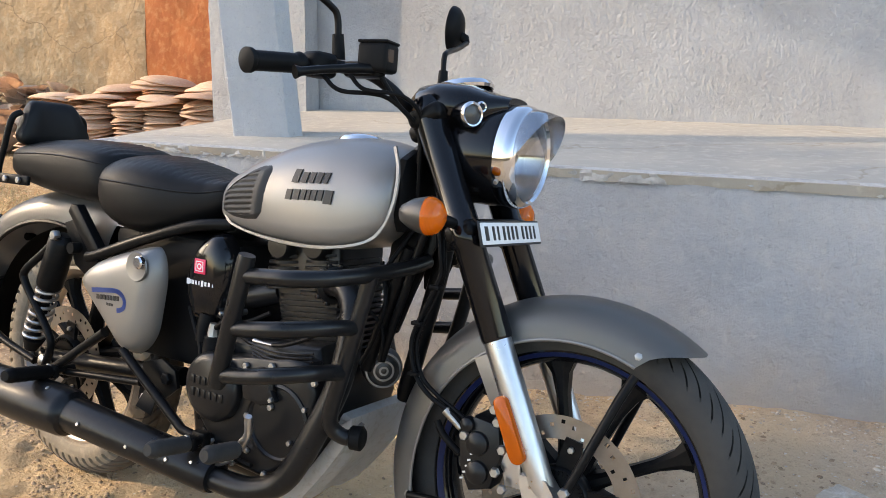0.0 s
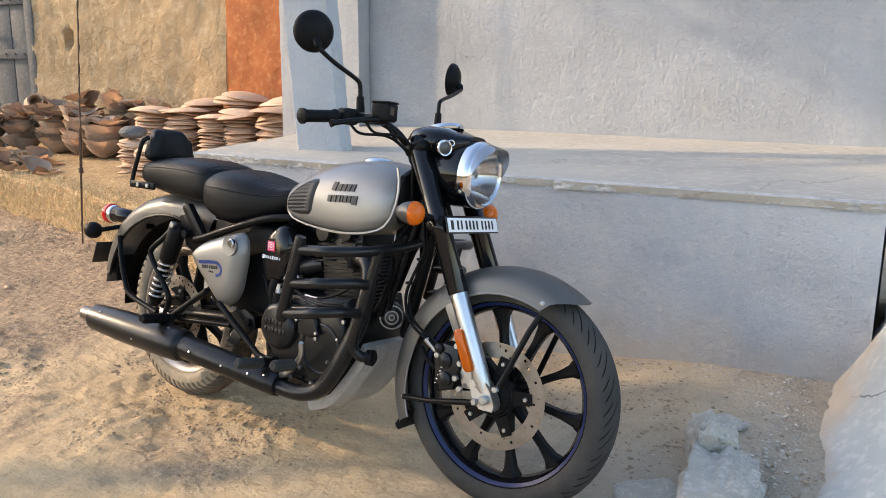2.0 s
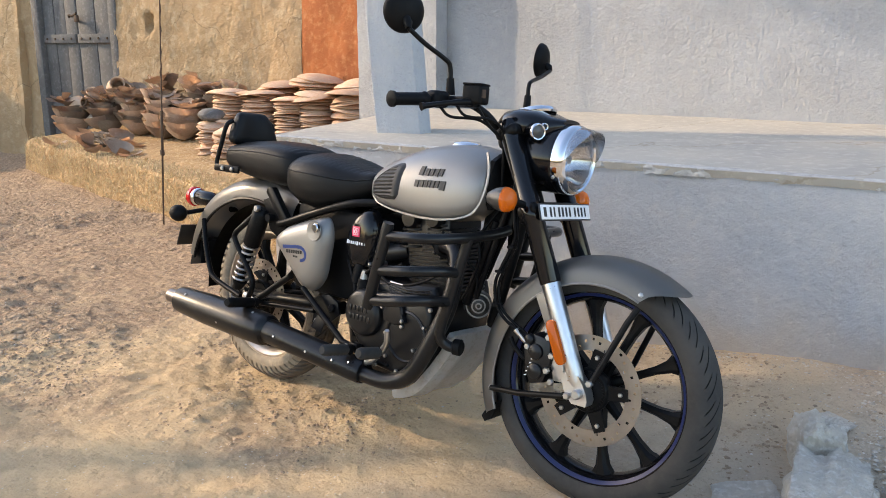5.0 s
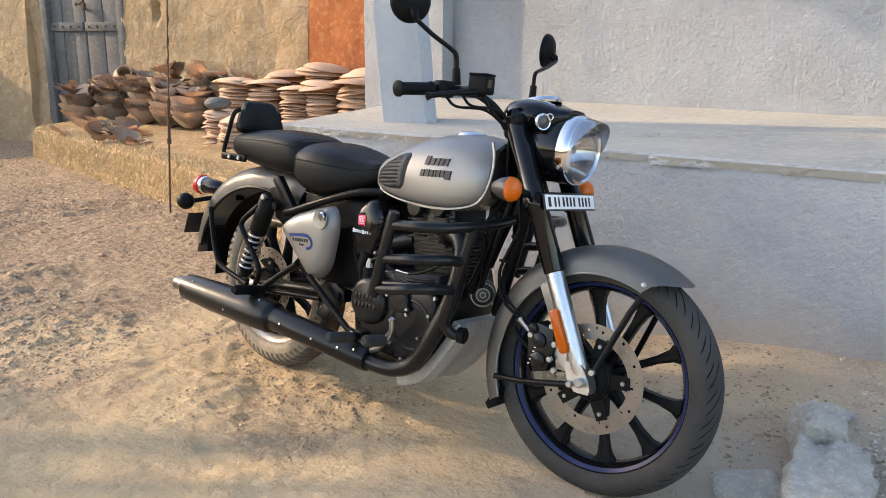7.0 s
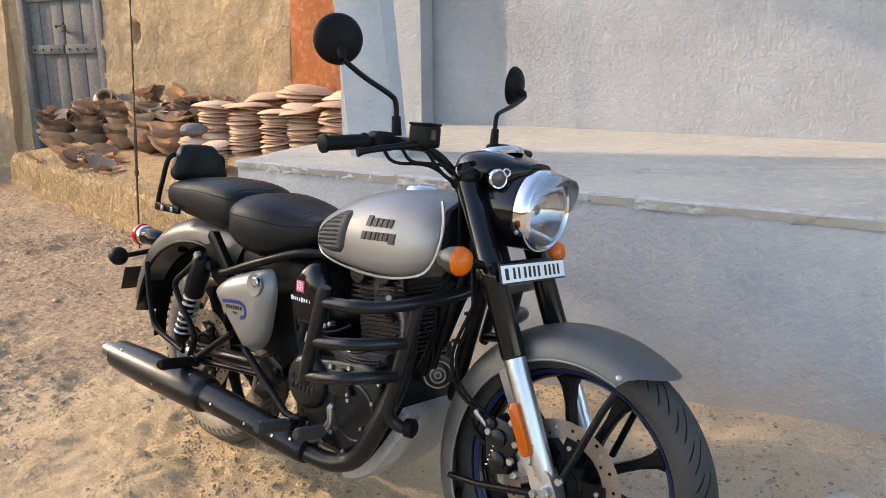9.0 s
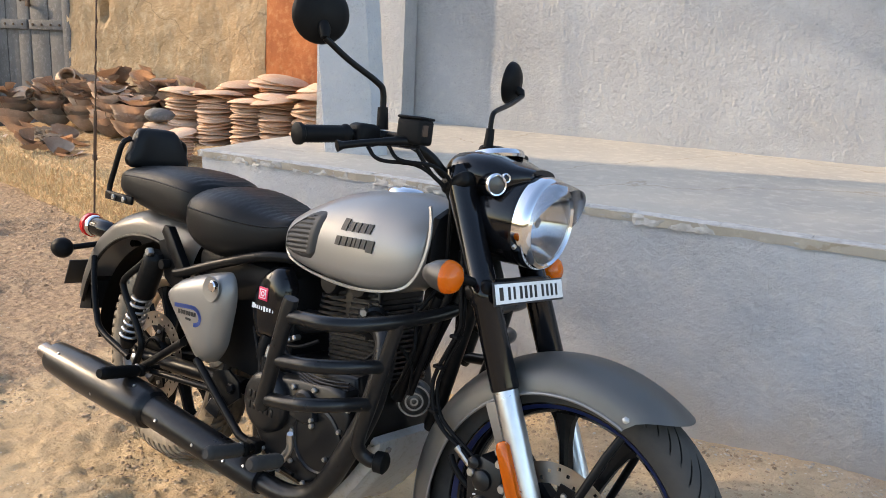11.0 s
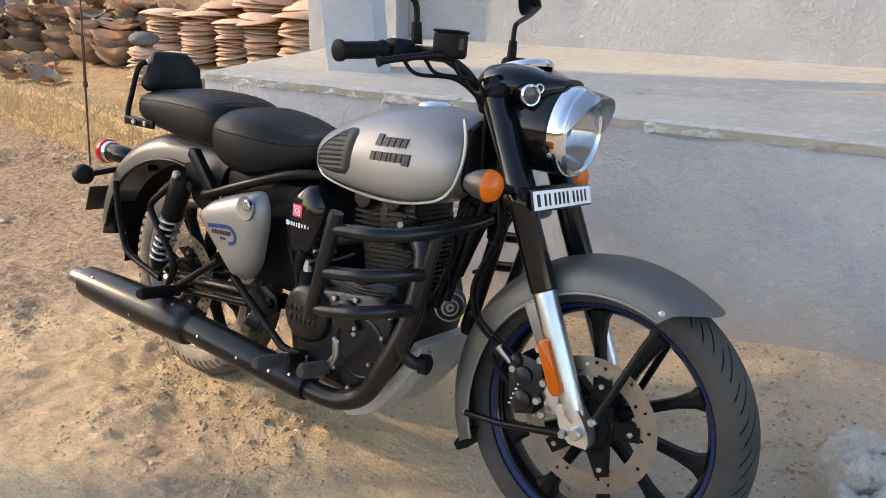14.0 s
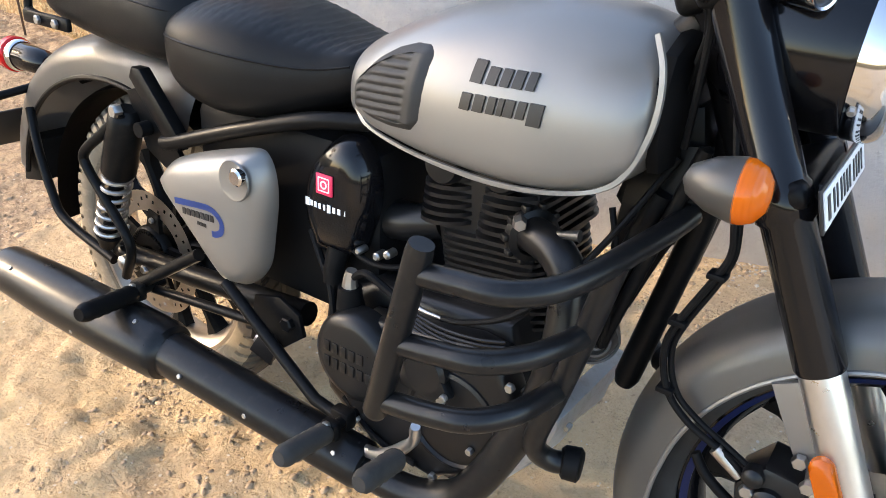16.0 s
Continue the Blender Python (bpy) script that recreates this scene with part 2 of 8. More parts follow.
def add_cracks(m, scale=1.6, width=0.007, colour=(0.13, 0.12, 0.105)):
    """Thin wandering cracks over a surface."""
    nt = m.node_tree
    b = nt.nodes["Principled BSDF"]
    tc = nt.nodes.new("ShaderNodeTexCoord")
    n = nt.nodes.new("ShaderNodeTexNoise")
    n.inputs["Scale"].default_value, n.inputs["Detail"].default_value = 5.0, 6.0
    nt.links.new(tc.outputs["Object"], n.inputs["Vector"])
    ad = nt.nodes.new("ShaderNodeVectorMath")
    ad.operation = "MULTIPLY_ADD"
    ad.inputs[1].default_value = (0.22, 0.22, 0.22)
    nt.links.new(n.outputs["Color"], ad.inputs[0])
    nt.links.new(tc.outputs["Object"], ad.inputs[2])
    v = nt.nodes.new("ShaderNodeTexVoronoi")
    v.feature = "DISTANCE_TO_EDGE"
    v.inputs["Scale"].default_value = scale
    nt.links.new(ad.outputs[0], v.inputs["Vector"])
    r = nt.nodes.new("ShaderNodeMapRange")
    r.inputs["From Min"].default_value, r.inputs["From Max"].default_value = width * 0.3, width
    r.inputs["To Min"].default_value, r.inputs["To Max"].default_value = 0.85, 0.0
    nt.links.new(v.outputs["Distance"], r.inputs["Value"])
    x = nt.nodes.new("ShaderNodeMix")
    x.data_type = "RGBA"
    nt.links.new(r.outputs[0], x.inputs[0])
    nt.links.new(b.inputs["Base Color"].links[0].from_socket, x.inputs[6])
    x.inputs[7].default_value = (*colour, 1.0)
    nt.links.new(x.outputs[2], b.inputs["Base Color"])




def add_spilled_soil(m, x0, x1, colour=(0.45, 0.38, 0.30), axis=0, weight=1.0):
    """Soil trodden or splashed over the edge of a slab or wall, with a ragged border."""
    nt = m.node_tree
    b = nt.nodes["Principled BSDF"]
    tc = nt.nodes.new("ShaderNodeTexCoord")
    sep = nt.nodes.new("ShaderNodeSeparateXYZ")
    nt.links.new(tc.outputs["Object"], sep.inputs[0])
    n = nt.nodes.new("ShaderNodeTexNoise")
    n.inputs["Scale"].default_value, n.inputs["Detail"].default_value = 7.0, 9.0
    nt.links.new(tc.outputs["Object"], n.inputs["Vector"])
    ad = nt.nodes.new("ShaderNodeMath")
    ad.operation = "MULTIPLY_ADD"
    ad.inputs[1].default_value = 0.35
    nt.links.new(n.outputs[0], ad.inputs[0])
    nt.links.new(sep.outputs[axis], ad.inputs[2])
    r = nt.nodes.new("ShaderNodeMapRange")
    r.inputs["From Min"].default_value, r.inputs["From Max"].default_value = x0, x1
    r.inputs["To Max"].default_value = weight
    nt.links.new(ad.outputs[0], r.inputs["Value"])
    x = nt.nodes.new("ShaderNodeMix")
    x.data_type = "RGBA"
    nt.links.new(r.outputs[0], x.inputs[0])
    nt.links.new(b.inputs["Base Color"].links[0].from_socket, x.inputs[6])
    x.inputs[7].default_value = (*colour, 1.0)
    nt.links.new(x.outputs[2], b.inputs["Base Color"])


add_cracks(RAMP)
add_spilled_soil(RAMP, 0.11, 0.03)
add_spilled_soil(PLASTER_SMOOTH, 0.52, 0.30, (0.40, 0.34, 0.27), 2, 0.6)
add_cracks(MUD, 0.7, 0.006, (0.28, 0.195, 0.11))
add_cracks(PLATFORM_TOP, 0.8, 0.004, (0.30, 0.26, 0.20))


# ---- building helpers ----
def finish(name, bm, mat, smooth=True, angle=40.0):
    me = bpy.data.meshes.new(name)
    bmesh.ops.recalc_face_normals(bm, faces=bm.faces)
    bm.to_mesh(me)
    bm.free()
    for m in (mat if isinstance(mat, (list, tuple)) else [mat]):
        me.materials.append(m)
    if smooth:
        me.polygons.foreach_set("use_smooth", [True] * len(me.polygons))
        me.set_sharp_from_angle(angle=radians(angle))
    return me


def thing(name, label, category, m=None, group="", kind=""):
    ob = new(name)
    ob.empty_display_size = 0.1
    if m is not None:
        ob.matrix_world = m
    return tagged(ob, label, category, group, kind)


def part(name, bm, mat, parent, label="", smooth=True, angle=40.0):
    ob = new(name, finish(name, bm, mat, smooth, angle))
    ob.parent = parent
    if label:
        tagged(ob, label)
    return ob


def solo(name, bm, mat, label, category, m=None, group="", kind="", smooth=True, angle=40.0):
    ob = new(name, finish(name, bm, mat, smooth, angle))
    if m is not None:
        ob.matrix_world = m
    return tagged(ob, label, category, group, kind)


def box(bm, c, s, m=None, bevel=0.0, seg=2):
    r = bmesh.ops.create_cube(bm, size=1.0, matrix=(m or Matrix()) @ Matrix.Translation(c) @ Matrix.Diagonal((*s, 1)))
    if bevel:
        edges = {e for v in r["verts"] for e in v.link_edges}
        bmesh.ops.bevel(bm, geom=list(edges), offset=bevel, segments=seg, affect="EDGES", profile=0.5)
    return r["verts"]


def frames_along(pts, closed=False):
    pts = [Vector(p) for p in pts]
    n = len(pts)
    tang = []
    for i in range(n):
        a = pts[i - 1] if i or closed else pts[i]
        b = pts[(i + 1) % n] if i < n - 1 or closed else pts[i]
        t = b - a
        tang.append(t.normalized() if t.length > 1e-9 else Vector((1, 0, 0)))
    u = tang[0].orthogonal().normalized()
    res = []
    for i in range(n):
        if i:
            q = tang[i - 1].rotation_difference(tang[i])
            u = (q @ u).normalized()
        u = (u - tang[i] * u.dot(tang[i])).normalized()
        res.append((pts[i], u, tang[i].cross(u).normalized()))
    return res


def tube(bm, pts, r, seg=12, closed=False, caps=True):
    """A pipe through pts; r is one radius or a list of them."""
    rs = r if isinstance(r, (list, tuple)) else [r] * len(pts)
    rings = []
    for (p, u, v), rad in zip(frames_along(pts, closed), rs):
        rings.append([bm.verts.new(p + (u * math.cos(a) + v * math.sin(a)) * rad) for a in (2 * math.pi * k / seg for k in range(seg))])
    cnt = len(rings)
    for i in range(cnt if closed else cnt - 1):
        a, b = rings[i], rings[(i + 1) % cnt]
        for k in range(seg):
            bm.faces.new((a[k], a[(k + 1) % seg], b[(k + 1) % seg], b[k]))
    if caps and not closed:
        bm.faces.new(rings[0][::-1])
        bm.faces.new(rings[-1])
    return rings


def curve(pts, n=6):
    """A smooth line through pts (Catmull-Rom)."""
    pts = [Vector(p) for p in pts]
    ext = [2 * pts[0] - pts[1]] + pts + [2 * pts[-1] - pts[-2]]
    out = []
    for i in range(1, len(ext) - 2):
        p0, p1, p2, p3 = ext[i - 1:i + 3]
        for k in range(n):
            t = k / n
            out.append(0.5 * ((2 * p1) + (p2 - p0) * t + (2 * p0 - 5 * p1 + 4 * p2 - p3) * t * t + (3 * p1 - p0 - 3 * p2 + p3) * t ** 3))
    out.append(pts[-1])
    return out


def loft(bm, rings, closed_ring=True, caps=True):
    rows = [[bm.verts.new(p) for p in ring] for ring in rings]
    for a, b in zip(rows, rows[1:]):
        n = len(a)
        for k in range(n if closed_ring else n - 1):
            bm.faces.new((a[k], a[(k + 1) % n], b[(k + 1) % n], b[k]))
    if caps and closed_ring:
        bm.faces.new(rows[0][::-1])
        bm.faces.new(rows[-1])
    return rows


def lathe(bm, profile, axis="z", seg=32, centre=(0, 0, 0), closed=False, start=0.0, sweep=360.0):
    """Turn (radius, height) pairs about an axis."""
    full = sweep >= 359.9
    cnt = seg if full else seg + 1
    rows = []
    for r, h in profile:
        row = []
        for k in range(cnt):
            a = radians(start + sweep * k / seg)
            c, s = r * math.cos(a), r * math.sin(a)
            p = {"z": (c, s, h), "y": (c, h, s), "x": (h, c, s)}[axis]
            row.append(bm.verts.new(Vector(centre) + Vector(p)))
        rows.append(row)
    m = len(rows)
    for i in range(m if closed else m - 1):
        a, b = rows[i], rows[(i + 1) % m]
        for k in range(cnt if full else cnt - 1):
            bm.faces.new((a[k], a[(k + 1) % cnt], b[(k + 1) % cnt], b[k]))
    return rows


def rod(bm, a, b, r, seg=12):
    return tube(bm, [a, b], r, seg)


def prism(bm, outline, y0, y1, bevel=0.0, seg=2):
    """A plate with the outline (x, z), between y0 and y1."""
    a = [bm.verts.new((x, y0, z)) for x, z in outline]
    b = [bm.verts.new((x, y1, z)) for x, z in outline]
    n = len(a)
    fa, fb = bm.faces.new(a), bm.faces.new(b[::-1])
    for k in range(n):
        bm.faces.new((a[k], b[k], b[(k + 1) % n], a[(k + 1) % n]))
    if bevel:
        edges = set(fa.edges) | set(fb.edges)
        bmesh.ops.bevel(bm, geom=list(edges), offset=bevel, segments=seg, affect="EDGES", profile=0.5)


def bolt(bm, c, d, r=0.008, h=0.006):
    """A domed hexagonal bolt head on the point c, facing d."""
    d = Vector(d).normalized()
    c = Vector(c)
    q = Vector((0, 0, 1)).rotation_difference(d).to_matrix().to_4x4()
    m = Matrix.Translation(c) @ q
    rows = []
    for rr, z in ((r, 0), (r, h), (r * 0.8, h * 1.3)):
        rows.append([bm.verts.new(m @ Vector((rr * math.cos(k * math.pi / 3), rr * math.sin(k * math.pi / 3), z))) for k in range(6)])
    for a, b in zip(rows, rows[1:]):
        for k in range(6):
            bm.faces.new((a[k], a[(k + 1) % 6], b[(k + 1) % 6], b[k]))
    bm.faces.new(rows[-1])


def nz(x, y, z=0.0, s=1.0):
    return noise.noise(Vector((x * s, y * s, z * s)))


# ---- the ground ----
PYAW = 6.5
PLAT = pose(-2.28, 2.63, 0, 0, 0, PYAW)


def ground_z(x, y):
    u, v = PLAT.inverted() @ Vector((x, y, 0)), 0
    v = u.y
    rise = max(0.0, min(1.0, (x + 2.1) / 1.5)) * max(0.0, min(1.0, (v + 1.05) / 1.05)) ** 1.3 * 0.16
    far = max(abs(x + 2), abs(y - 1.5))
    left = max(0.0, min(1.0, (-1.1 - x) / 1.6))
    amp = (0.45 + 0.75 * left) * (0.55 + 0.9 * max(0.0, min(1.0, 0.5 + 1.3 * nz(x, y, 21, 1.3))))
    rough = amp * (0.016 * nz(x, y, 0, 2.6) + 0.014 * nz(x, y, 4, 6.5) + 0.016 * abs(nz(x, y, 9, 12.0)) + 0.009 * nz(x, y, 2, 24.0))
    wheel = min(math.hypot(x + 2.244, y - 1.735), math.hypot(x + 0.85, y - 1.74))
    return rise + rough * min(1.0, wheel / 0.25 + 0.1) * (1.0 if far < 30 else 0.0)


def build_ground():
    bm = bmesh.new()
    xs = [-400, -120, -50, -28, -18, -13]
    x = -11.0
    while x < -6:
        xs.append(x)
        x += 0.12
    while x < 0.4:
        xs.append(x)
        x += 0.020 if x > -4 else 0.03
    xs += [0.8, 1.6, 2.5, 5, 12, 30, 100, 400]
    ys = [-400, -100, -30, -10, -4, -2, -1, -0.4]
    y = 0.0
    while y < 3.3:
        ys.append(y)
        y += 0.020
    while y < 6:
        ys.append(y)
        y += 0.15
    ys += [8, 14, 30, 100, 400]
    rows = [[bm.verts.new((x, y, ground_z(x, y))) for x in xs] for y in ys]
    for a, b in zip(rows, rows[1:]):
        for k in range(len(xs) - 1):
            bm.faces.new((a[k], a[k + 1], b[k + 1], b[k]))
    return solo("ground", bm, DIRT, "dry sandy dirt yard with small clods and footprints", "ground", kind="structure", angle=80)


build_ground()


def wall_sheet(bm, m, x0, x1, z0, z1, depth, step=0.06, amp=0.006, scale=6.0, lean=0.0, seed=0.0, niche=None):
    """A slab whose front face (-y) is uneven."""
    nx, nzc = max(2, int((x1 - x0) / step)), max(2, int((z1 - z0) / step))
    front = []
    for j in range(nzc + 1):
        z = z0 + (z1 - z0) * j / nzc
        row = []
        for i in range(nx + 1):
            x = x0 + (x1 - x0) * i / nx
            d = amp * (nz(x, z, seed, scale) + 0.5 * nz(x, z, seed + 5, scale * 3)) + lean * (z - z0)
            if niche:
                q = ((x - niche[0]) / 0.075) ** 2 + ((z - niche[1]) / 0.115) ** 2
                d += 0.11 * max(0.0, 1 - q * q)
            row.append(bm.verts.new(m @ Vector((x, d, z))))
        front.append(row)
    for a, b in zip(front, front[1:]):
        for k in range(nx):
            bm.faces.new((a[k], a[k + 1], b[k + 1], b[k]))
    back = [bm.verts.new(m @ Vector((x, depth, z))) for x, z in ((x0, z0), (x1, z0), (x1, z1), (x0, z1))]
    bm.faces.new(back[::-1])
    bm.faces.new([front[0][k] for k in range(nx + 1)][::-1] + [back[0], back[1]])
    bm.faces.new([front[-1][k] for k in range(nx + 1)] + [back[2], back[3]])
    bm.faces.new([front[j][0] for j in range(nzc + 1)] + [back[3], back[0]])
    bm.faces.new([front[j][-1] for j in range(nzc + 1)][::-1] + [back[1], back[2]])


# ---- the plinth, its floor, the wall and the post ----
PL0, PL1 = -0.93, 2.20          # ends of the plinth along its front
WALL_V = 1.465                  # the wall stands this far behind the plinth's front


def top_z(v):
    return 0.80 + 0.078 * max(0.0, min(1.0, v / WALL_V))


def build_plinth():
    bm = bmesh.new()
    wall_sheet(bm, PLAT, PL0, PL1, -0.3, 0.775, 1.4, 0.05, 0.008, 4.0)
    p = solo("plinth_wall", bm, PLASTER_SMOOTH, "grey limewashed plinth wall with damp stains at its foot", "plinth", kind="structure", angle=60)
    bm = bmesh.new()
    nx, ny = 90, 30
    rows = []
    for j in range(ny + 1):
        v = -0.012 + (WALL_V + 0.03) * j / ny
        row = []
        for i in range(nx + 1):
            u = PL0 - 0.02 + (PL1 - PL0 + 0.03) * i / nx
            edge = 0.012 * nz(u, 0, 3, 11.0) + 0.010 * nz(u, 0, 8, 31.0) if j == 0 else 0.0
            row.append(bm.verts.new(PLAT @ Vector((u, v + edge, top_z(v) + 0.003 * nz(u, v, 0, 5.0)))))
        rows.append(row)
    low = []
    for i in range(nx + 1):
        u = PL0 - 0.02 + (PL1 - PL0 + 0.03) * i / nx
        low.append(bm.verts.new(PLAT @ Vector((u, -0.004 + 0.010 * nz(u, 0, 30, 21.0), 0.772 + 0.009 * nz(u, 0, 13, 12.0)))))
    rows = [low] + rows
    for a, b in zip(rows, rows[1:]):
        for k in range(nx):
            bm.faces.new((a[k], a[k + 1], b[k + 1], b[k]))
    left = [r[0] for r in rows]
    ll = [bm.verts.new(PLAT @ Vector((PL0 - 0.02, v, 0.772))) for v in (WALL_V + 0.02,)]
    bm.faces.new(left + ll)
    solo("platform_floor", bm, PLATFORM_TOP, "worn stone and cement porch floor with a chipped front edge", "floor", kind="structure", angle=50)


build_plinth()


def build_edge():
    """Chipped cement along the porch edge, broken into short lengths."""
    rnd = random.Random(31)
    u, parent = PL0 - 0.01, bpy.data.objects["platform_floor"]
    while u < PL1 - 0.03:
        w = min(rnd.uniform(0.08, 0.30), PL1 - u)
        h, d, out = (rnd.uniform(0.027, 0.036), 0.05, rnd.uniform(0.005, 0.010)) if u < 0.8 else (rnd.uniform(0.012, 0.034), 0.05, rnd.uniform(0.001, 0.010))
        bm = bmesh.new()
        nx, nk = max(3, int(w / 0.012)), 7
        rows = []
        for k in range(nk):
            f = k / (nk - 1)
            row = []
            for i in range(nx + 1):
                x = u + (w - 0.003) * i / nx
                n1, n2 = nz(x, f, 40, 26.0), nz(x, f * 0.6, 44, 70.0)
                end = 0.006 if i in (0, nx) else 0.0
                if f < 0.55:
                    z, v = 0.803 - h + h * f / 0.55, -out + 0.012 * n1 + 0.006 * n2 + end
                else:
                    z, v = 0.8035 + 0.002 * n1, -out + (f - 0.55) / 0.45 * d
                row.append(bm.verts.new(PLAT @ Vector((x, v, z + ((0.010 * n1 + 0.006 * n2) if f == 0 else 0.0)))))
            rows.append(row)
        low = [bm.verts.new(PLAT @ Vector((p, 0.03, 0.803 - h))) for p in (u, u + w - 0.003)]
        for a, b in zip(rows, rows[1:]):
            for i in range(nx):
                bm.faces.new((a[i], a[i + 1], b[i + 1], b[i]))
        bm.faces.new(rows[0][::-1] + [low[0], low[1]])
        bm.faces.new([r[0] for r in rows] + [low[0]])
        bm.faces.new([r[-1] for r in rows][::-1] + [low[1]])
        part("edge_piece", bm, CHIPPED, parent, angle=30)
        u += w + (rnd.uniform(0.0, 0.03) if rnd.random() < 0.25 else 0.0)


build_edge()


def build_house_wall():
    bm = bmesh.new()
    m = PLAT @ Matrix.Translation((0, WALL_V, 0))
    wall_sheet(bm, m, -1.0, 6.0, 0.6, 2.35, 0.3, 0.045, 0.004, 7.0)
    solo("wall_house", bm, PLASTER, "grey limewashed house wall with trowel marks", "wall", kind="structure", angle=60)
    bm = bmesh.new()
    wall_sheet(bm, m @ Matrix.Translation((-0.86, -0.13, 0)), -0.6, 0.03, 0.6, 2.35, 0.12, 0.05, 0.006, 9.0)
    solo("wall_pilaster", bm, PLASTER, "grey limewashed pilaster at the end of the house wall", "pilaster", kind="structure", angle=60)


build_house_wall()


def build_post():
    bm = bmesh.new()
    base = [(-2.795, 2.868), (-2.572, 2.948), (-2.550, 3.010), (-2.66, 3.11), (-2.87, 3.03)]
    rings = []
    for k in range(22):
        z = 0.815 + 1.55 * k / 21
        off = Vector((-0.11, 0.0)) * (z - 0.83)
        ring = []
        for i, (x, y) in enumerate(base):
            j = base[(i + 1) % 5]
            for f in (0.03, 0.5, 0.97):
                q = Vector((x, y)).lerp(Vector(j), f) + off
                ring.append((q.x + 0.004 * nz(q.x, q.y, z, 12.0), q.y + 0.004 * nz(q.y, z, q.x, 12.0), z))
        rings.append(ring)
    loft(bm, rings)
    solo("stone_post", bm, PLASTER_SMOOTH, "leaning grey limewashed stone post on the porch edge", "post", angle=35)


build_post()


# ---- the mud house and its bench ----
HYAW = 10.0
HOUSE = pose(-8.54, 4.57, 0, 0, 0, HYAW)


def build_mud_house():
    bm = bmesh.new()
    wall_sheet(bm, HOUSE, 0.0, 2.63, 0.0, 3.4, 0.45, 0.04, 0.03, 2.2, lean=0.02, niche=(0.56, 1.53))
    solo("wall_mud", bm, MUD, "uneven yellow mud plaster house wall with a small niche", "wall", kind="structure", angle=60)
    bm = bmesh.new()
    wall_sheet(bm, HOUSE, 2.634, 6.0, 0.0, 3.4, 0.45, 0.06, 0.02, 2.2, lean=0.02)
    solo("wall_ochre", bm, ORANGE, "orange ochre painted mud wall beside the yellow plaster", "wall", kind="structure", angle=60)
    bm = bmesh.new()
    wall_sheet(bm, HOUSE @ Matrix.Translation((0, -0.06, 0)), -5.0, -1.66, -0.1, 3.4, 0.5, 0.07, 0.03, 2.2, lean=0.02, seed=7)
    wall_sheet(bm, HOUSE @ Matrix.Translation((0, 0.02, 0)), -1.664, -1.44, -0.1, 3.4, 0.42, 0.05, 0.03, 2.2, lean=0.02, seed=9)
    solo("wall_mud_far", bm, MUD, "yellow mud wall past the door", "wall", kind="structure", angle=60)
    bm = bmesh.new()
    wall_sheet(bm, HOUSE, -1.436, -0.004, 2.25, 3.4, 0.45, 0.07, 0.02, 2.2, lean=0.02, seed=11)
    solo("wall_over_door", bm, MUD, "yellow mud wall over the door", "wall", kind="structure", angle=60)


build_mud_house()


def build_door():
    d = thing("door_1", "closed weathered grey double-leaf wooden door", "door", HOUSE @ Matrix.Translation((0, 0.07, 0)), kind="structure")
    for u in (-1.375, -0.02):
        bm = bmesh.new()
        box(bm, (u, 0.02, 1.15), (0.12, 0.14, 2.2), None, 0.012)
        part("door_jamb", bm, OLD_WOOD, d)
    bm = bmesh.new()
    box(bm, (-0.70, 0.02, 2.18), (1.24, 0.14, 0.12), None, 0.012)
    part("lintel", bm, OLD_WOOD, d)
    for leaf, (u0, u1) in enumerate(((-1.31, -0.705), (-0.685, -0.085))):
        n = 3 if leaf == 0 else 2
        for k in range(n):
            bm = bmesh.new()
            w = (u1 - u0) / n
            box(bm, (u0 + w * (k + 0.5), 0.03 + 0.004 * (k % 2), 1.1), (w - 0.008, 0.035, 2.05), None, 0.004)
            part("plank", bm, OLD_WOOD, d)
        for z in (0.45, 1.38, 1.95):
            bm = bmesh.new()
            box(bm, ((u0 + u1) / 2, 0.0, z), (u1 - u0 - 0.02, 0.03, 0.10), None, 0.006)
            part("batten", bm, OLD_WOOD, d)
            for k in range(4):
                bm = bmesh.new()
                bolt(bm, (u0 + 0.08 + (u1 - u0 - 0.16) * k / 3, -0.015, z), (0, -1, 0), 0.014, 0.008)
                part("stud", bm, RUST, d)
    bm = bmesh.new()
    tube(bm, curve([(-0.80, -0.01, 1.62), (-0.76, -0.04, 1.64), (-0.70, -0.04, 1.63), (-0.64, -0.03, 1.66)], 4), 0.012, 8)
    part("hasp", bm, RUST, d)
    bm = bmesh.new()
    box(bm, (-0.645, -0.03, 1.60), (0.06, 0.03, 0.08), None, 0.01)
    part("padlock", bm, RUST, d)


build_door()

BYAW = -7.5
BENCH = pose(-8.87, 3.63, 0, 0, 0, BYAW)


